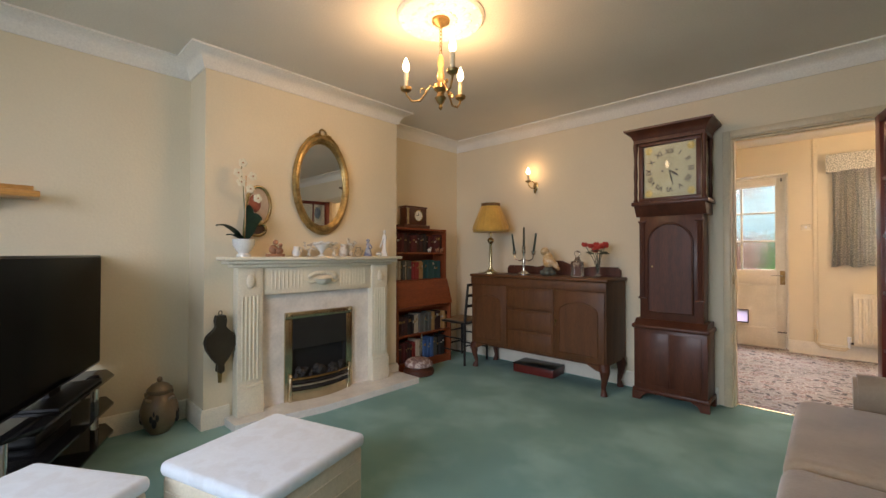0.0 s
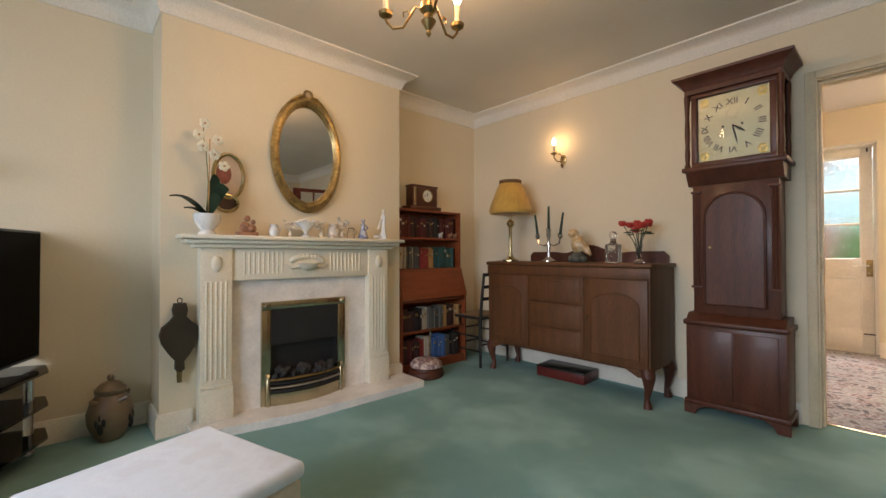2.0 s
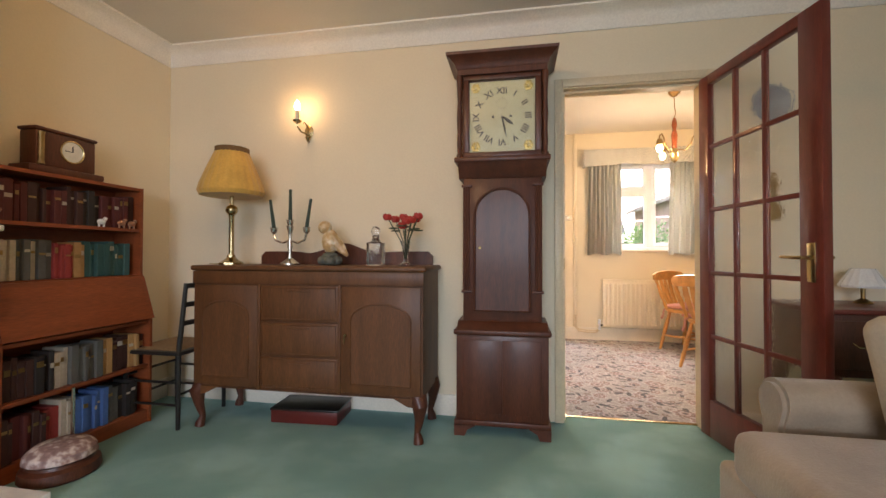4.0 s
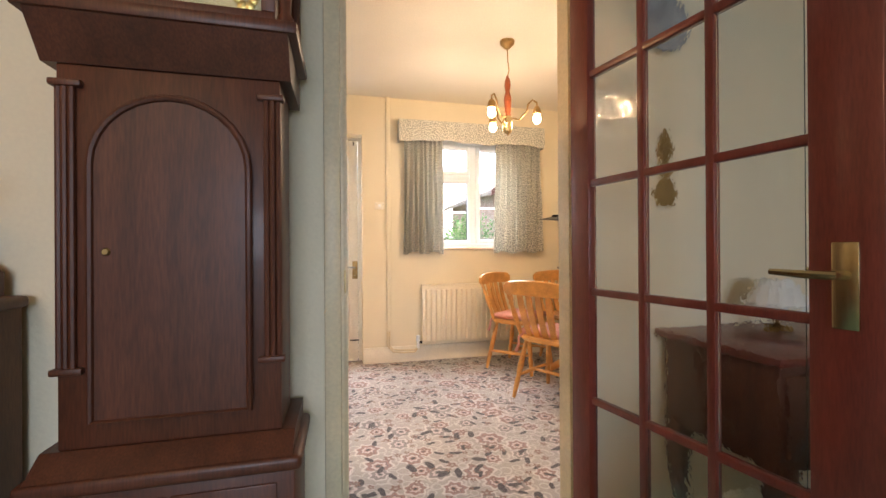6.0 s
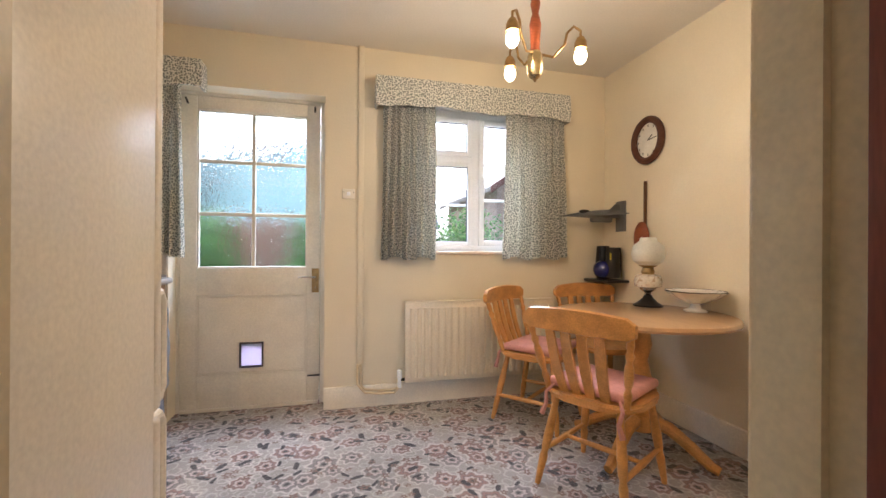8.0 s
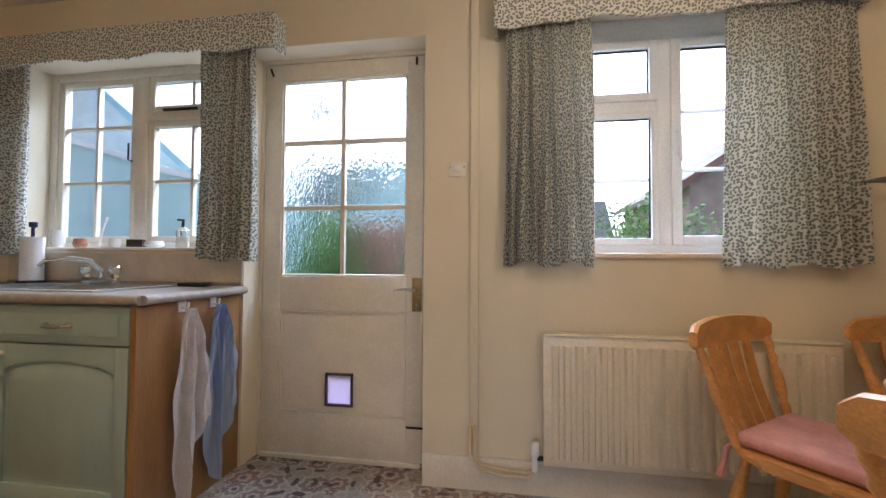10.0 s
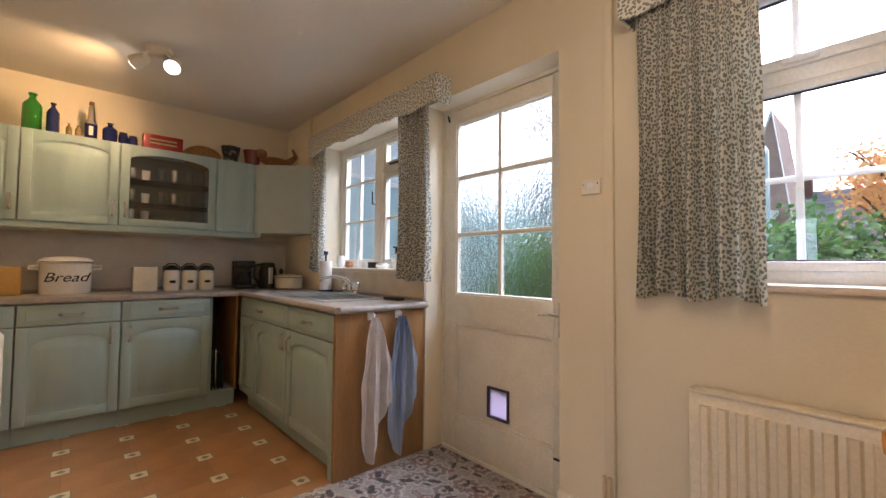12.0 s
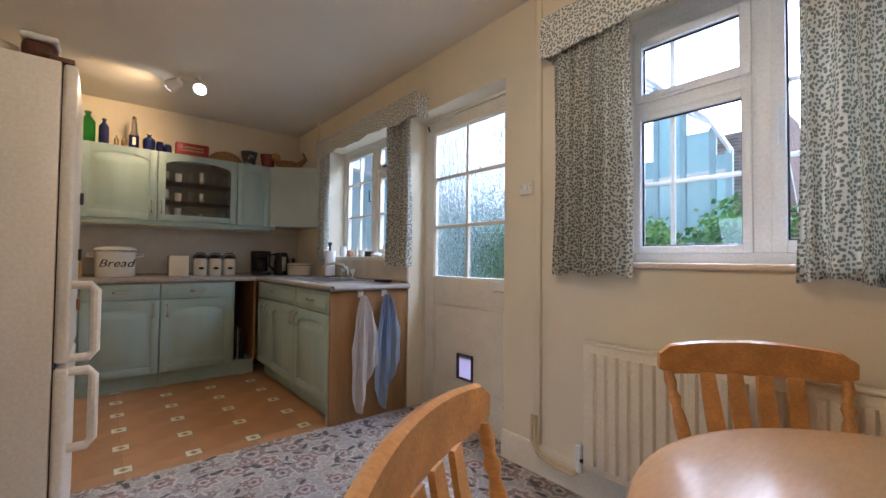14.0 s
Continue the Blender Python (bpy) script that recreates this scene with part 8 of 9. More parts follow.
def model_jet():
    t = thing("model_aircraft", "grey model jet aircraft on a wall plaque", "model", KX1, 6.99, 1.37)
    grey = mat("model_grey", (0.13, 0.13, 0.125), 0.5, var=0.2, scale=15)
    part("plaque", boxb(-0.02, 0, -0.055, 0.045, -0.13, 0.10, 0.004), grey, t)
    body = tube(B(), [(-0.02, -0.0, 0.0), (-0.09, 0.03, 0.005), (-0.20, 0.06, 0.0), (-0.33, 0.09, -0.004), (-0.44, 0.115, -0.012)], [0.028, 0.034, 0.030, 0.016, 0.002], 12)
    part("fuselage", body, grey, t)
    part("canopy", ball(B(), (-0.27, 0.075, 0.022), (0.05, 0.02, 0.016), 10, 8), SMOKED, t)
    part("wing", prism(B(), [(-0.05, -0.02), (-0.25, 0.05), (-0.06, -0.16)], "z", -0.008, 0.0), grey, t)
    part("wing", prism(B(), [(-0.03, 0.03), (-0.24, 0.075), (-0.04, 0.19)], "z", -0.008, 0.0), grey, t)
    part("tail_fin", prism(B(), [(-0.02, 0.0), (-0.12, 0.02), (-0.06, 0.075), (-0.02, 0.07)], "y", -0.004, 0.004), grey, t)
    part("intake", boxb(-0.24, -0.06, 0.02, 0.06, -0.06, -0.02, 0.012), grey, t)


def wall_bits():
    t = thing("wall_holder", "dark wall rack with a blue glass vase and small tins", "rack", KX1, 7.045, 0.875)
    t.scale = (1.35, 1.35, 1.35)
    part("tin", lathe(B(), [(0.04, 0), (0.04, 0.17)], (-0.06, -0.05, 0.01), 16), BLACKM, t)
    part("label", boxb(-0.095, -0.085, -0.075, -0.03, 0.11, 0.15, 0.002), mat("yellow_label", (0.62, 0.48, 0.03), 0.5), t)
    part("jar", lathe(B(), [(0.035, 0), (0.045, 0.06), (0.035, 0.19)], (-0.05, 0.055, 0.0), 16), SMOKED, t)
    part("blue_vase", ball(B(), (-0.10, -0.01, 0.055), (0.05, 0.055, 0.052), 16, 10), mat("royal_blue_glaze", (0.01, 0.015, 0.16), 0.15, coat=0.5), t)
    part("ledge", boxb(-0.14, 0, -0.11, 0.11, -0.015, 0, 0.004), BLACKW, t)
    t = thing("copper_pan", "long-handled wooden warming pan hung on the wall", "pan", KX1, 6.72, 1.26)
    part("handle", tube(B(), [(-0.018, 0, 0.0), (-0.018, 0, 0.32)], 0.011, 8), OAKD, t)
    part("bowl", ball(B(), (-0.03, 0.02, -0.08), (0.022, 0.075, 0.12), 16, 10), TEAK, t)
    t = thing("oil_lamp", "black and white china oil lamp with frosted globe on table", "lamp", 2.02, 6.42, 0.7565)
    part("foot", lathe(B(), [(0.085, 0), (0.085, 0.008), (0.06, 0.022), (0.03, 0.05), (0.02, 0.07)], seg=28), BLACK, t)
    part("stem", lathe(B(), [(0.015, 0.07), (0.022, 0.085), (0.045, 0.10), (0.045, 0.11)], seg=18), SILVER, t)
    part("font", lathe(B(), [(0.04, 0.11), (0.075, 0.12), (0.08, 0.15), (0.072, 0.185), (0.04, 0.195)], seg=28), FLORAL, t)
    part("burner", lathe(B(), [(0.035, 0.195), (0.04, 0.21), (0.03, 0.235), (0.055, 0.25)], seg=20), OLDBRASS, t)
    part("globe", lathe(B(), [(0.05, 0.25), (0.085, 0.275), (0.098, 0.32), (0.085, 0.37), (0.05, 0.40), (0.045, 0.42)], seg=32), mat("frosted_globe", (0.78, 0.77, 0.70), 0.35, trans=0.3), t)


def compote():
    t = thing("compote", "white china fruit bowl with a fluted dark-edged rim on the table", "bowl", 2.12, 6.17, 0.7565)
    part("foot", lathe(B(), [(0.06, 0), (0.06, 0.008), (0.03, 0.02), (0.022, 0.045)], seg=28), PORC, t)
    part("bowl", lathe(B(), [(0.022, 0.045), (0.06, 0.055), (0.12, 0.085), (0.15, 0.112), (0.146, 0.115), (0.11, 0.092), (0.02, 0.06)], seg=96, wave=0.035, waves=12), PORC, t)
    ring = [(0.15 * (1 + 0.035 * math.cos(12 * q)), q) for q in [2 * math.pi * k / 96 for k in range(96)]]
    part("rim", tube(B(), [(r * math.cos(q), r * math.sin(q), 0.1145) for r, q in ring], 0.003, 6, True), BLACKW, t, "dark painted rim")


def pendant():
    x, y = 1.02, 5.96
    t = thing("pendant_light", "turned wood and brass three-arm ceiling pendant, lit", "pendant", x, y, CH)
    part("canopy", lathe(B(), [(0.05, 0), (0.048, -0.02), (0.02, -0.05), (0.006, -0.055)], seg=20), OLDBRASS, t)
    part("chain", tube(B(), [(0, 0, -0.05), (0.003, 0, -0.13), (0.012, 0, -0.20), (0.0, 0, -0.245)], 0.004, 6), OLDBRASS, t)
    part("column", lathe(B(), [(0.006, -0.24), (0.018, -0.27), (0.022, -0.31), (0.014, -0.35), (0.02, -0.37), (0.026, -0.40), (0.020, -0.50), (0.024, -0.52)], seg=18), TEAK, t)
    part("brass_core", lathe(B(), [(0.024, -0.52), (0.034, -0.54), (0.036, -0.60), (0.028, -0.63), (0.008, -0.645), (0.004, -0.655)], seg=18), BRASS, t)
    for deg in (-17, 100, 216):
        a = radians(deg)
        c, s = math.cos(a), math.sin(a)
        arm = part("arm", tube(B(), [(c * r, s * r, z) for r, z in ((0.02, -0.53), (0.08, -0.545), (0.13, -0.49), (0.14, -0.44), (0.17, -0.41), (0.20, -0.43), (0.20, -0.46))], 0.006, 8), OLDBRASS, t)
        part("holder", lathe(B(), [(0.016, -0.46), (0.026, -0.48), (0.028, -0.51)], (c * 0.2, s * 0.2, 0), 14), OLDBRASS, arm)
        part("bulb", ball(B(), (c * 0.2, s * 0.2, -0.542), (0.028, 0.028, 0.036), 14, 10), GLOW, arm, "lit bulb").visible_shadow = False
        lamp("pendant_bulb_light", "POINT", 5.6, (1.0, 0.74, 0.45), pose(x + c * 0.2, y + s * 0.2, CH - 0.55), r=0.03)


def spots():
    x, y = -2.03, 5.94
    t = thing("spot_light", "white two-lamp ceiling spotlight, lit", "spotlight", x, y, CH)
    part("plate", lathe(B(), [(0.075, 0), (0.075, -0.02), (0.06, -0.03)], seg=24), WHITEP, t)
    for dx, dy, aim in ((0.05, 0.07, (0.62, -0.28, -0.72)), (-0.03, -0.10, (-0.72, -0.62, -0.40))):
        d = Vector(aim).normalized()
        h = part("lamp_head", tube(B(), [Vector((dx, dy, -0.10)) - d * 0.06, Vector((dx, dy, -0.10)), Vector((dx, dy, -0.10)) + d * 0.03], [0.03, 0.045, 0.05], 18), WHITEP, t)
        part("stem", tube(B(), [(dx * 0.5, dy * 0.5, -0.025), (dx, dy, -0.07)], 0.008, 6), WHITEP, h)
        part("lamp_face", tube(B(), [Vector((dx, dy, -0.10)) + d * 0.031, Vector((dx, dy, -0.10)) + d * 0.036], 0.042, 18), GLOWW, h, "lit reflector lamp").visible_shadow = False
        data = lamp("spot_lamp_light", "SPOT", 48 if dx > 0 else 36, (1.0, 0.60, 0.25), look(Vector((x + dx, y + dy, CH - 0.10)) + d * 0.045, Vector((x + dx, y + dy, CH - 0.10)) + d * 2), r=0.03).data
        data.spot_size, data.spot_blend = radians(125), 0.8


sink_window(), table_window(), back_door(), radiator(), light_switch()
curtain(0.475, 0.835, 1.03, 2.16, 6, 1), curtain(1.385, 1.865, 1.03, 2.14, 7, 2)
curtain(-1.06, -0.765, 1.045, 2.16, 5, 3), curtain(-2.34, -2.13, 1.08, 2.18, 4, 4)
pelmet(0.42, 1.885, 2.085, 2.275), pelmet(-2.345, -0.645, 2.085, 2.25)
base_run(), wall_units(), kitchen_things(), fridge()
towel(6.81, 0.845, 0.78, 0.25, mat("pinkish_towel", (0.90, 0.85, 0.83), 0.95, var=0.06, scale=10, bump=0.7, bscale=120), 1.3, "faded pink and white tea towel on a hook")
STRIPE = mat("blue_check_towel", (0.62, 0.72, 0.87), 0.95, var=0.12, scale=4, stretch=(0.3, 16, 0.2), fine=0.1, fscale=60, bump=0.5, two=(0.33, 0.42, 0.62))
towel(6.995, 0.845, 0.78, 0.26, STRIPE, 2.1, "blue and white striped tea towel on a hook")
first = chair((1.385, 5.975), -61)
cushion(1.385, 5.975, -61)
chair((1.455, 6.74), -142, first)
cushion(1.455, 6.74, -142)
chair((2.0, 6.80), 180, first)
dining_table(1.79, 6.21)
wall_clock(), model_jet(), wall_bits(), compote(), pendant(), spots()

# patterned kitchen floor: square vinyl tiles with a small diamond at the corners
struct("floor_tiles_bed", boxb(KX0 - 0.2, -0.886, KYK - 0.03, KY, -0.12, -0.0035), mat("tile_joint", (0.20, 0.10, 0.05), 0.8), "brown tile bedding")
TILE = mat("terracotta_vinyl", (0.38, 0.205, 0.09), 0.4, var=0.16, scale=4, fine=0.08, rand=0.06)
DIAM = mat("cream_diamond", (0.72, 0.68, 0.52), 0.4, var=0.1)
DIAG = mat("grey_green_inlay", (0.24, 0.25, 0.18), 0.4)
bed = bpy.data.objects["floor_tiles_bed"]
P, ox, oy = 0.311, -1.01, 5.56
tm = mesh_of("tile", boxb(-P / 2 + 0.0007, P / 2 - 0.0007, -P / 2 + 0.0007, P / 2 - 0.0007, -0.0034, 0.0), TILE)
dm = mesh_of("diamond", prism(B(), [(0.044, 0.044), (-0.044, 0.044), (-0.044, -0.044), (0.044, -0.044)], "z", 0.0002, 0.0008), DIAG)
d2 = mesh_of("diamond_inlay", prism(B(), [(0.037, 0.037), (-0.037, 0.037), (-0.037, -0.037), (0.037, -0.037)], "z", 0.0010, 0.0014), DIAM)
d3 = mesh_of("diamond_heart", prism(B(), [(0.022, 0.0), (0.0, 0.022), (-0.022, 0.0), (0.0, -0.022)], "z", 0.0016, 0.0020), DIAG)
for i in range(-6, 1):
    for k in range(-2, 6):
        cx, cy = ox + P / 2 + i * P, oy + P / 2 + k * P
        if cx - P / 2 < -0.95:
            ob = new("tile", tm)
            ob.parent = bed
            ob.matrix_basis = pose(cx, cy, 0)
        x, y = ox + i * P, oy + k * P
        if x < -0.92:
            for me, nm in ((dm, "diamond"), (d2, "diamond_inlay"), (d3, "diamond_heart")):
                ob = new(nm, me)
                ob.parent = bed
                ob.matrix_basis = pose(x, y, 0)
for ob in set(scene.objects) - before_kitchen:
    if ob.parent is None:
        ob.location = ob.location + SHIFT
before_garden = set(scene.objects)


# ---- outside the kitchen windows ----
GRASS = mat("lawn", (0.07, 0.12, 0.04), 0.9, var=0.3, scale=2, fine=0.3, fscale=60)
struct("ground", boxb(-400, 400, 7.54, 900, -0.25, -0.15), GRASS, "garden ground")
BRICK = mat("red_brick", (0.20, 0.10, 0.075), 0.85, var=0.2, scale=8, rand=0.22, bump=0.5, bscale=60)
gw = thing("garden_wall", "weathered brick garden wall behind the back door", "wall", -1.45, 9.05, -0.15)
part("mortar", boxb(0.005, 1.10, 0.008, 0.20, 0, 1.52), mat("mortar", (0.42, 0.39, 0.34), 0.9), gw)
bk = mesh_of("brick", boxb(-0.1075, 0.1075, 0, 0.1, -0.0325, 0.0325, 0.004, 1), BRICK)
for r in range(20):
    for c in range(5):
        ob = new("brick", bk)
        ob.parent = gw
        ob.matrix_basis = pose(0.11 + c * 0.225 + (0.1125 if r % 2 else 0) - 0.05, 0.0, 0.04 + r * 0.075)
for c in range(8):
    part("coping", prism(B(), [(0.0, 1.52), (0.0, 1.56), (0.11, 1.62), (0.22, 1.56), (0.22, 1.52)], "x", c * 0.143, c * 0.143 + 0.138), mat("grey_coping", (0.20, 0.20, 0.19), 0.8, var=0.2), gw)


def leaves(name, label, cx, cy, cz, rx, ry, rz, n, size, m, seed):
    rng = random.Random(seed)
    verts, faces = [], []
    for k in range(n):
        a, b = rng.uniform(0, 6.283), rng.uniform(-1, 1)
        r = rng.uniform(0.2, 1.0) ** 0.6 * (0.8 + 0.25 * math.sin(a * 3 + seed) * math.cos(b * 4))
        q = math.sqrt(max(0, 1 - b * b))
        p = Vector((cx + rx * r * q * math.cos(a), cy + ry * r * q * math.sin(a), cz + rz * r * b))
        if p.z < -0.15:
            continue
        d = Vector((rng.uniform(-1, 1), rng.uniform(-1, 1), rng.uniform(-0.4, 1))).normalized()
        s = d.orthogonal().normalized()
        w, l = size * rng.uniform(0.3, 0.5), size * rng.uniform(0.7, 1.2)
        i = len(verts)
        verts += [p, p + d * l * 0.5 + s * w, p + d * l, p + d * l * 0.5 - s * w]
        faces.append((i, i + 1, i + 2, i + 3))
    me = bpy.data.meshes.new(name)
    me.from_pydata([tuple(v) for v in verts], [], faces)
    me.materials.append(m)
    return me


LEAFA = motif("hedge_leaf", (0.11, 0.24, 0.05), [((0.05, 0.13, 0.03), 1.0, 0.0, 0.4)], 9, rough=0.5, trans=0.45, upright=True)
LEAFB = motif("shrub_leaf", (0.15, 0.28, 0.07), [((0.07, 0.15, 0.04), 1.0, 0.0, 0.4)], 8, rough=0.5, trans=0.45, upright=True)
for k, (x, y, rx, rz, m) in enumerate(((0.75, 8.85, 0.6, 0.78, LEAFA), (1.6, 9.0, 0.75, 0.85, LEAFB), (2.7, 9.2, 0.8, 0.8, LEAFA), (0.25, 8.6, 0.4, 0.66, LEAFB), (3.8, 9.6, 0.9, 0.9, LEAFB), (-1.08, 8.75, 0.35, 0.72, LEAFA), (-0.05, 8.62, 0.34, 0.70, LEAFA))):
    t = thing("shrub", "leafy green garden shrub outside the window", "shrub", x, y, -0.15, 0, "garden shrubs")
    crown = new("crown", leaves("crown", "", 0, 0, 0.92, rx, 0.5, rz + 0.02, 12000, 0.048, m, k + 3))
    crown.parent = t
    bm = B()
    for j in range(5):
        a = j * 1.26
        tube(bm, [(0, 0, 0), (0.1 * math.cos(a), 0.1 * math.sin(a), 0.3), (0.35 * rx * math.cos(a), 0.2 * math.sin(a), 0.95)], [0.03, 0.02, 0.008], 6)
    part("branch_stems", bm, MAHOG, t)

def garden_tree(x, y, h, crown_z, r, n, leaf, seed, label):
    t = thing("tree", label, "tree", x, y, -0.15, 0, "garden trees")
    bm = tube(B(), [(0, 0, 0), (0.05, 0, h * 0.33), (-0.05, 0.05, h * 0.67), (0.1, 0, h)], [0.08, 0.065, 0.045, 0.02], 8)
    rng = random.Random(seed)
    for k in range(14):
        z, a = rng.uniform(h * 0.42, h * 0.95), rng.uniform(0, 6.28)
        l = r * rng.uniform(0.45, 0.95)
        tube(bm, [(0, 0, z), (l * .5 * math.cos(a), l * .5 * math.sin(a), z + 0.35), (l * math.cos(a), l * math.sin(a), z + 0.6)], [0.025, 0.015, 0.005], 6)
    part("trunk", bm, MAHOG, t)
    crown = new("crown", leaves("crown", "", 0, 0, crown_z, r, r, r, n, 0.09, leaf, seed + 5))
    crown.parent = t


garden_tree(-1.7, 10.0, 3.3, 3.2, 0.9, 500, motif("autumn_leaf", (0.24, 0.22, 0.06), [((0.16, 0.12, 0.03), 1.0, 0.0, 0.4)], 7, trans=0.4), 4, "thin garden tree with sparse yellow-green leaves")
garden_tree(1.05, 14.0, 2.7, 2.45, 0.75, 1300, motif("orange_leaf", (0.88, 0.60, 0.28), [((0.85, 0.45, 0.20), 1.0, 0.0, 0.4)], 7, trans=0.5), 8, "small garden tree in orange autumn leaf")
for ob in set(scene.objects) - before_garden:
    if ob.parent is None:
        ob.location = ob.location + Vector((0.087, 0.171, 0.0))


# ---- the neighbours beyond the garden ----
PALE = mat("pale_blue_boarding", (0.56, 0.78, 0.82), 0.35, var=0.10, scale=1.5)
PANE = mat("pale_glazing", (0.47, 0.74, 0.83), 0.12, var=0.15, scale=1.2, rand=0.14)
BLUEP = mat("pale_blue_frame", (0.42, 0.62, 0.70), 0.4, var=0.08)
GLAZED = mat("roof_glazing", (0.80, 0.86, 0.88), 0.25, var=0.08)


def slope(bm, a, b, w, y0, y1):
    """A board of width w under the line from a to b, in the x-z plane."""
    return prism(bm, [a, b, (b[0], b[1] - w), (a[0], a[1] - w)], "y", y0, y1)


def lean_to():
    t = thing("lean_to", "pale blue boarded lean-to with white roof edge, next door", "outbuilding", 0, 10.5, -0.15)
    line = [(-8.0, 3.55), (-4.93, 2.66), (-4.0, 2.36), (-2.9, 2.15)]
    part("wall", prism(B(), [(-8, 0), (-2.9, 0), *line[::-1]], "y", 0.0, 1.2), PALE, t)
    for a, b in zip(line, line[1:]):
        part("fascia", slope(B(), (a[0], a[1] + 0.08), (b[0], b[1] + 0.08), 0.09, -0.06, -0.002), UPVC, t)
    for x in (-6.9, -5.75, -4.6, -3.45):
        part("cover_strip", boxb(x, x + 0.05, -0.03, -0.001, 0, 2.1), UPVC, t)
    part("water_butt", lathe(B(), [(0.20, 0), (0.24, 0.3), (0.25, 0.9), (0.22, 1.72), (0.20, 1.76)], (-2.72, -0.40, 0), 20), mat("dark_green_plastic", (0.02, 0.06, 0.05), 0.5), t)
    up = part("upper_gable", prism(B(), [(-10.5, 2.0), (-4.4, 2.0), (-10.5, 7.1)], "y", 1.9, 2.0), GLAZED, t)
    part("bargeboard", slope(B(), (-10.5, 7.25), (-4.3, 2.1), 0.16, 1.78, 1.89), BLUEP, up)


def conservatory():
    t = thing("conservatory", "pale blue and white glazed conservatory with a sloping roof edge", "conservatory", 0, 10.6, -0.15)

    def roofline(x):
        return 2.72 - (x - 0.19) * (1.84 if x > 0.19 else 1.02) if x > -0.62 else 2.45
    x, xs = -2.35, []
    while x < 0.25:
        xs.append(x)
        x += 0.285
    xs.append(0.36)
    for x in xs:
        part("post", boxb(x - 0.03, x + 0.03, -0.03, 0.03, 0, roofline(x) - 0.02, 0.004), BLUEP, t)
    for a, b in zip(xs, xs[1:]):
        top = min(roofline(a), roofline(b))
        for z0, z1 in ((0.05, 0.72), (0.78, 2.14), (2.20, 3.2)):
            if top - 0.05 > z0 + 0.1:
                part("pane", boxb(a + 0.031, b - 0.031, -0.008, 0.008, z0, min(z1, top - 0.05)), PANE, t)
        for z in (0.75, 2.17):
            if top > z + 0.05:
                part("rail", boxb(a + 0.031, b - 0.031, -0.02, 0.02, z - 0.029, z + 0.029, 0.003), UPVC, t)
    for a, b in ((-2.35, -0.62), (-0.619, 0.19), (0.19, 0.38)):
        part("roof_edge", slope(B(), (a, roofline(a + 0.0001) + 0.03), (b, roofline(b - 0.0001) + 0.03), 0.06, -0.07, 0.07), UPVC, t)
    for k in range(5):
        x = -0.58 + k * 0.20
        part("roof_bar", tube(B(), [(x, 0.05, roofline(x) + 0.02), (x - 1.1, 0.9, roofline(x) + 0.9)], 0.022, 6), UPVC, t)


# roof tile and brick colours are lightened to carry the distance haze
TILES = mat("brown_roof_tile", (0.34, 0.30, 0.27), 0.85, var=0.35, scale=3, bump=0.8, bscale=12)
RENDER = mat("pale_render", (0.55, 0.52, 0.48), 0.85, var=0.1, scale=1)
HAZEBRICK = mat("haze_paled_brick", (0.46, 0.33, 0.29), 0.85, var=0.18, scale=3, fine=0.2, fscale=40)


def courses(roof, x0, x1, eave, ridge, n, name, m):
    """Lapped tile courses up a slope from eave (y, z) to ridge (y, z), running along x."""
    dy, dz = (ridge[0] - eave[0]) / n, (ridge[1] - eave[1]) / n
    for k in range(n):
        y, z = eave[0] + dy * k, eave[1] + dz * k
        part(name, prism(B(), [(y, z + 0.01), (y - 0.01, z + 0.05), (y + dy * 1.15, z + dz * 1.15 + 0.015)], "x", x0, x1), m, roof)


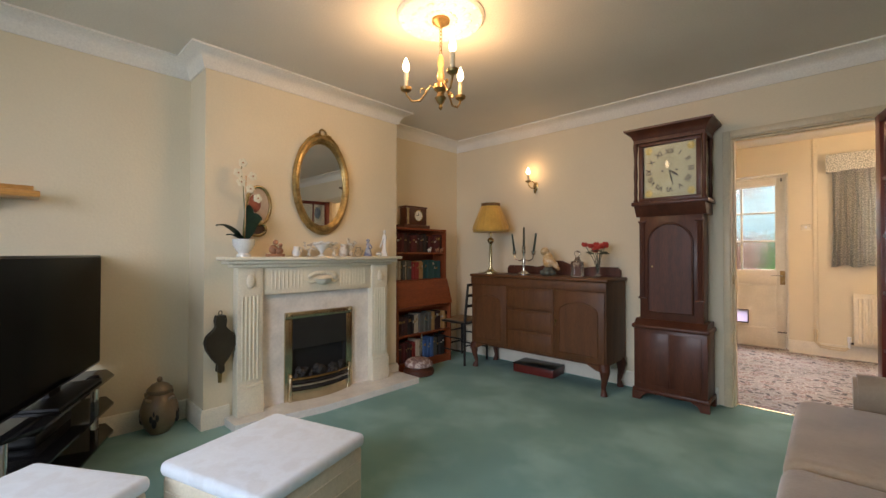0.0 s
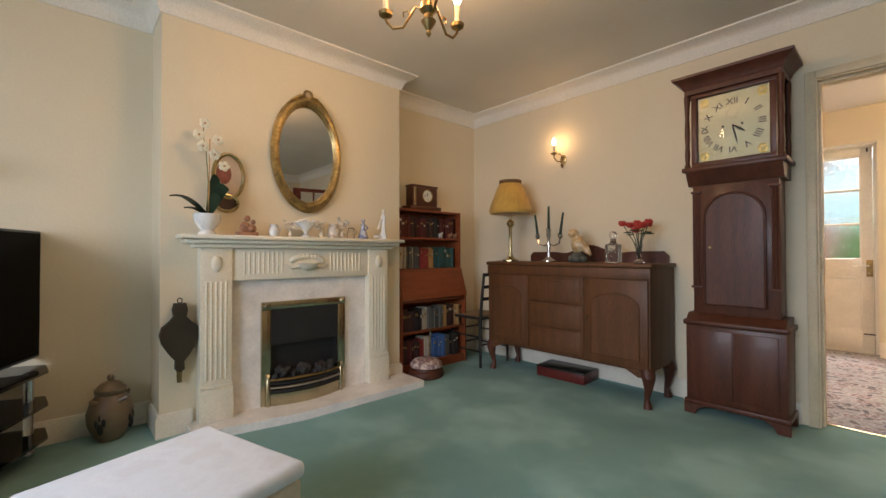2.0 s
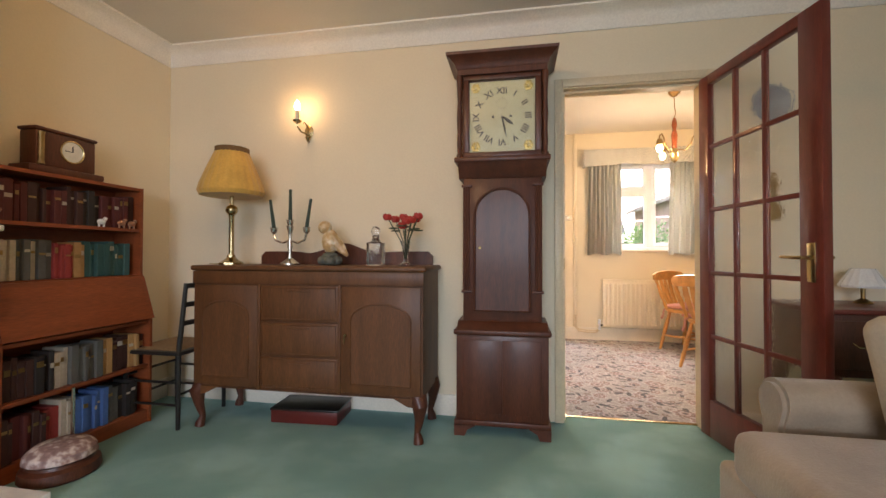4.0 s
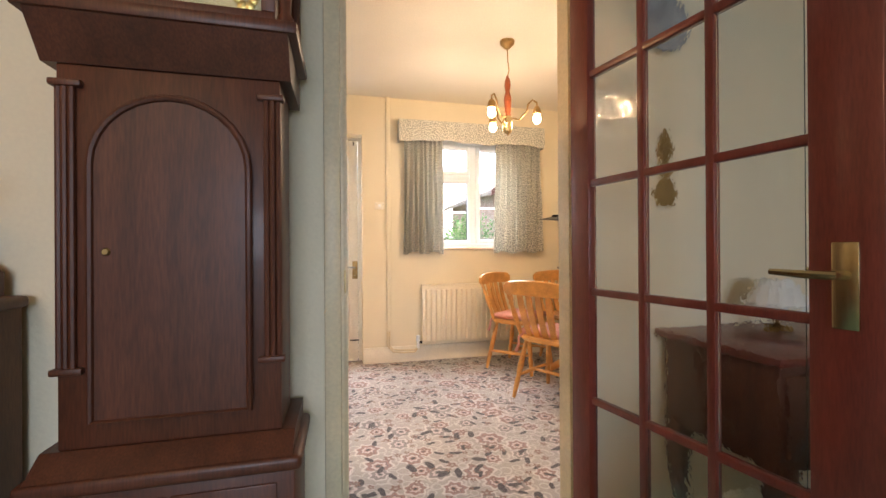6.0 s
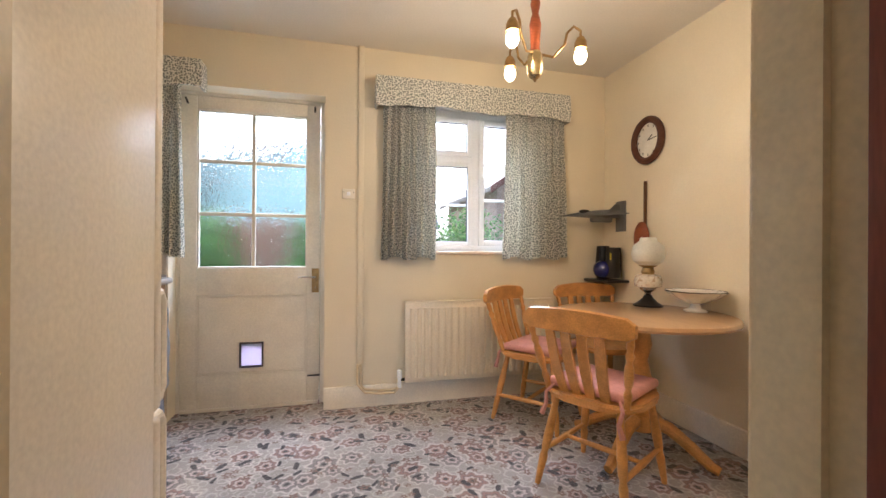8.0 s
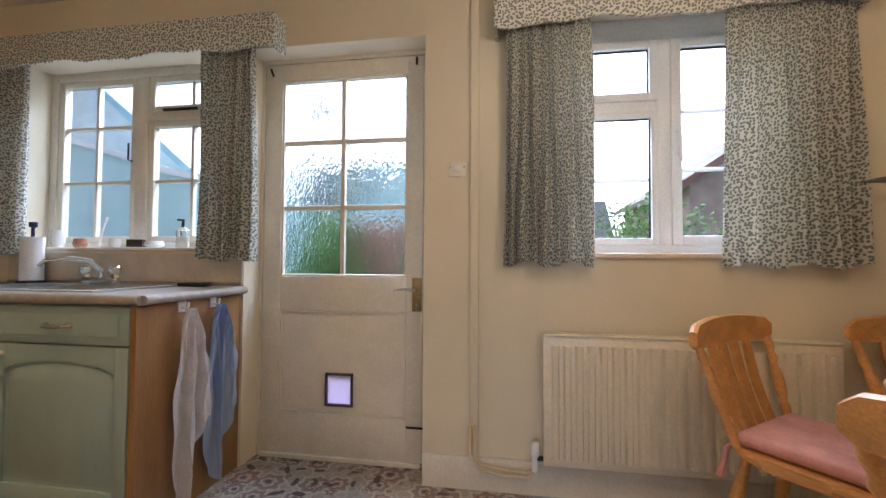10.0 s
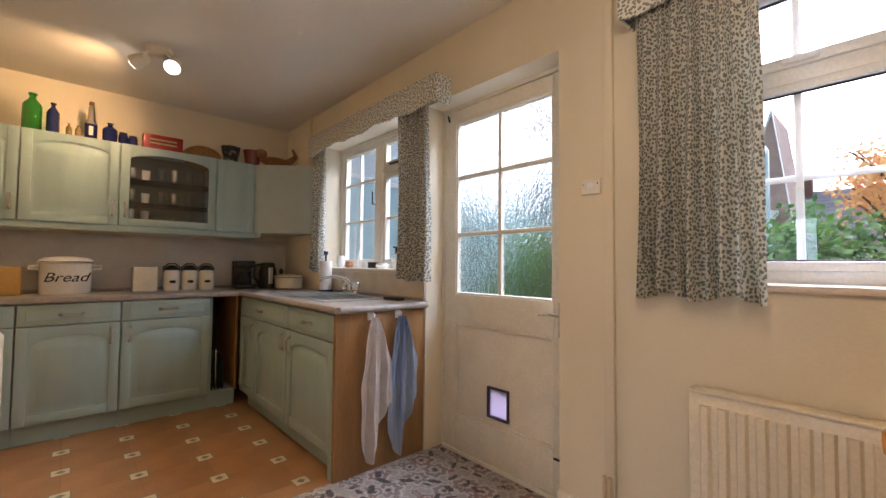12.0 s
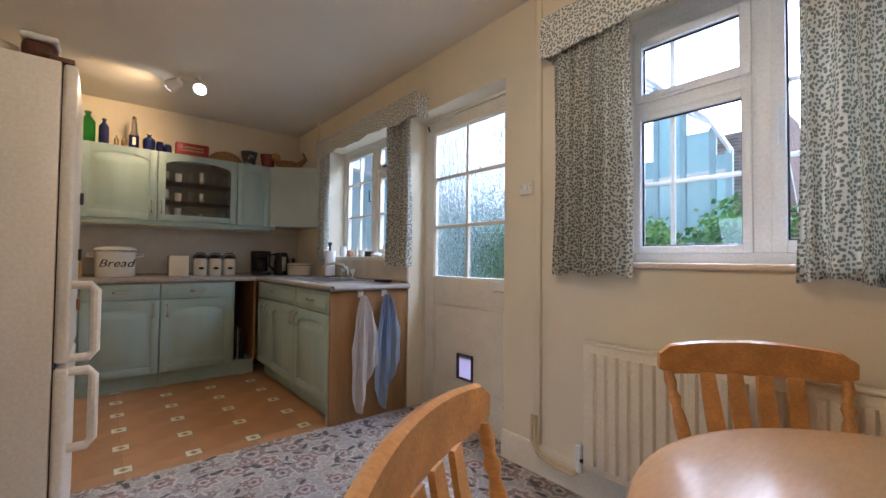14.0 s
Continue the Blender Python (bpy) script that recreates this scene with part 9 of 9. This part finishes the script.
def gable_house():
    """A tiled house with a narrow pointed gable and a steep roof beside it."""
    t = thing("house", "brown tiled house with a narrow white-edged gable beyond the conservatory", "house", 0, 20.0, -0.15)
    foot_l, apex, foot_r = (-1.47, 4.3), (-1.05, 5.65), (-0.64, 2.4)
    part("gable_wall", prism(B(), [(-1.47, 0), (-0.64, 0), foot_r, apex, foot_l], "y", 0.0, 2.5), HAZEBRICK, t)
    for a, b in ((foot_l, apex), (apex, foot_r)):
        part("bargeboard", prism(B(), [(a[0], a[1] + 0.05), (b[0], b[1] + 0.05), (b[0], b[1] - 0.10), (a[0], a[1] - 0.10)], "y", -0.08, -0.002), UPVC, t)
    part("wall", boxb(-4.2, -1.475, 0.15, 4.0, 0, 3.2), HAZEBRICK, t)
    roof = part("roof", prism(B(), [(0.0, 3.15), (2.1, 5.62), (4.2, 3.15)], "x", -4.3, -1.30), TILES, t)
    courses(roof, -4.3, -1.30, (0.0, 3.15), (2.1, 5.62), 18, "tile_course", TILES)
    part("rainwater_head", lathe(B(), [(0.08, 2.3), (0.10, 2.45), (0.24, 2.75), (0.24, 2.82)], (-1.15, -0.25, 0), 12), UPVC, t)
    part("downpipe", tube(B(), [(-1.15, -0.25, 0), (-1.15, -0.25, 2.31)], 0.07, 8), UPVC, t)


SLATE = mat("grey_slate", (0.30, 0.29, 0.33), 0.8, var=0.2, scale=2, bump=0.6, bscale=10)


def far_house(x, y, w, h, rise, m, label, front_gable):
    t = thing("house", label, "house", x, y, -0.15, 0)
    if front_gable:
        part("wall", prism(B(), [(-w / 2, 0), (w / 2, 0), (w / 2, h), (0, h + rise), (-w / 2, h)], "y", 0, 6), m, t)
        for s in (-1, 1):
            e = s * (w / 2 + 0.35)
            z = h - 0.35 * rise / (w / 2)
            roof = part("roof", prism(B(), [(0, h + rise + 0.02), (e, z + 0.02), (e, z + 0.16), (0, h + rise + 0.16)], "y", -0.35, 6.3), TILES, t)
            part("bargeboard", prism(B(), [(0, h + rise + 0.17), (e, z + 0.17), (e, z - 0.05), (0, h + rise - 0.05)], "y", -0.40, -0.351), mat("red_brown_barge", (0.24, 0.10, 0.08), 0.6), roof)
    else:
        part("wall", boxb(-w / 2, w / 2, 0, 5, 0, h), m, t)
        roof = part("roof", prism(B(), [(-0.3, h - 0.1), (2.5, h + rise), (5.3, h - 0.1)], "x", -w / 2 - 0.2, w / 2 + 0.2), SLATE, t)
        courses(roof, -w / 2 - 0.2, w / 2 + 0.2, (-0.32, h - 0.1), (2.5, h + rise), 14, "tile_course", SLATE)
        part("chimney", boxb(-w / 2 + 0.8, -w / 2 + 1.5, 2.1, 2.9, h + rise - 0.6, h + rise + 1.0, 0.02), BRICK, t)
    for k in (-1, 1):
        win = part("window", boxb(k * w / 4 - 0.6, k * w / 4 + 0.6, -0.05, -0.001, 1.2, 2.4, 0.01), UPVC, t)
        part("pane", boxb(k * w / 4 - 0.5, k * w / 4 + 0.5, -0.06, -0.051, 1.3, 2.3), SMOKED, win)


lean_to(), conservatory(), gable_house()
far_house(2.2, 38.0, 12.0, 3.0, 3.1, RENDER, "pale rendered house with a grey tiled roof beyond the garden", False)
far_house(8.3, 17.0, 6.2, 3.3, 2.1, HAZEBRICK, "haze-paled brick house with a front gable beyond the hedge", True)
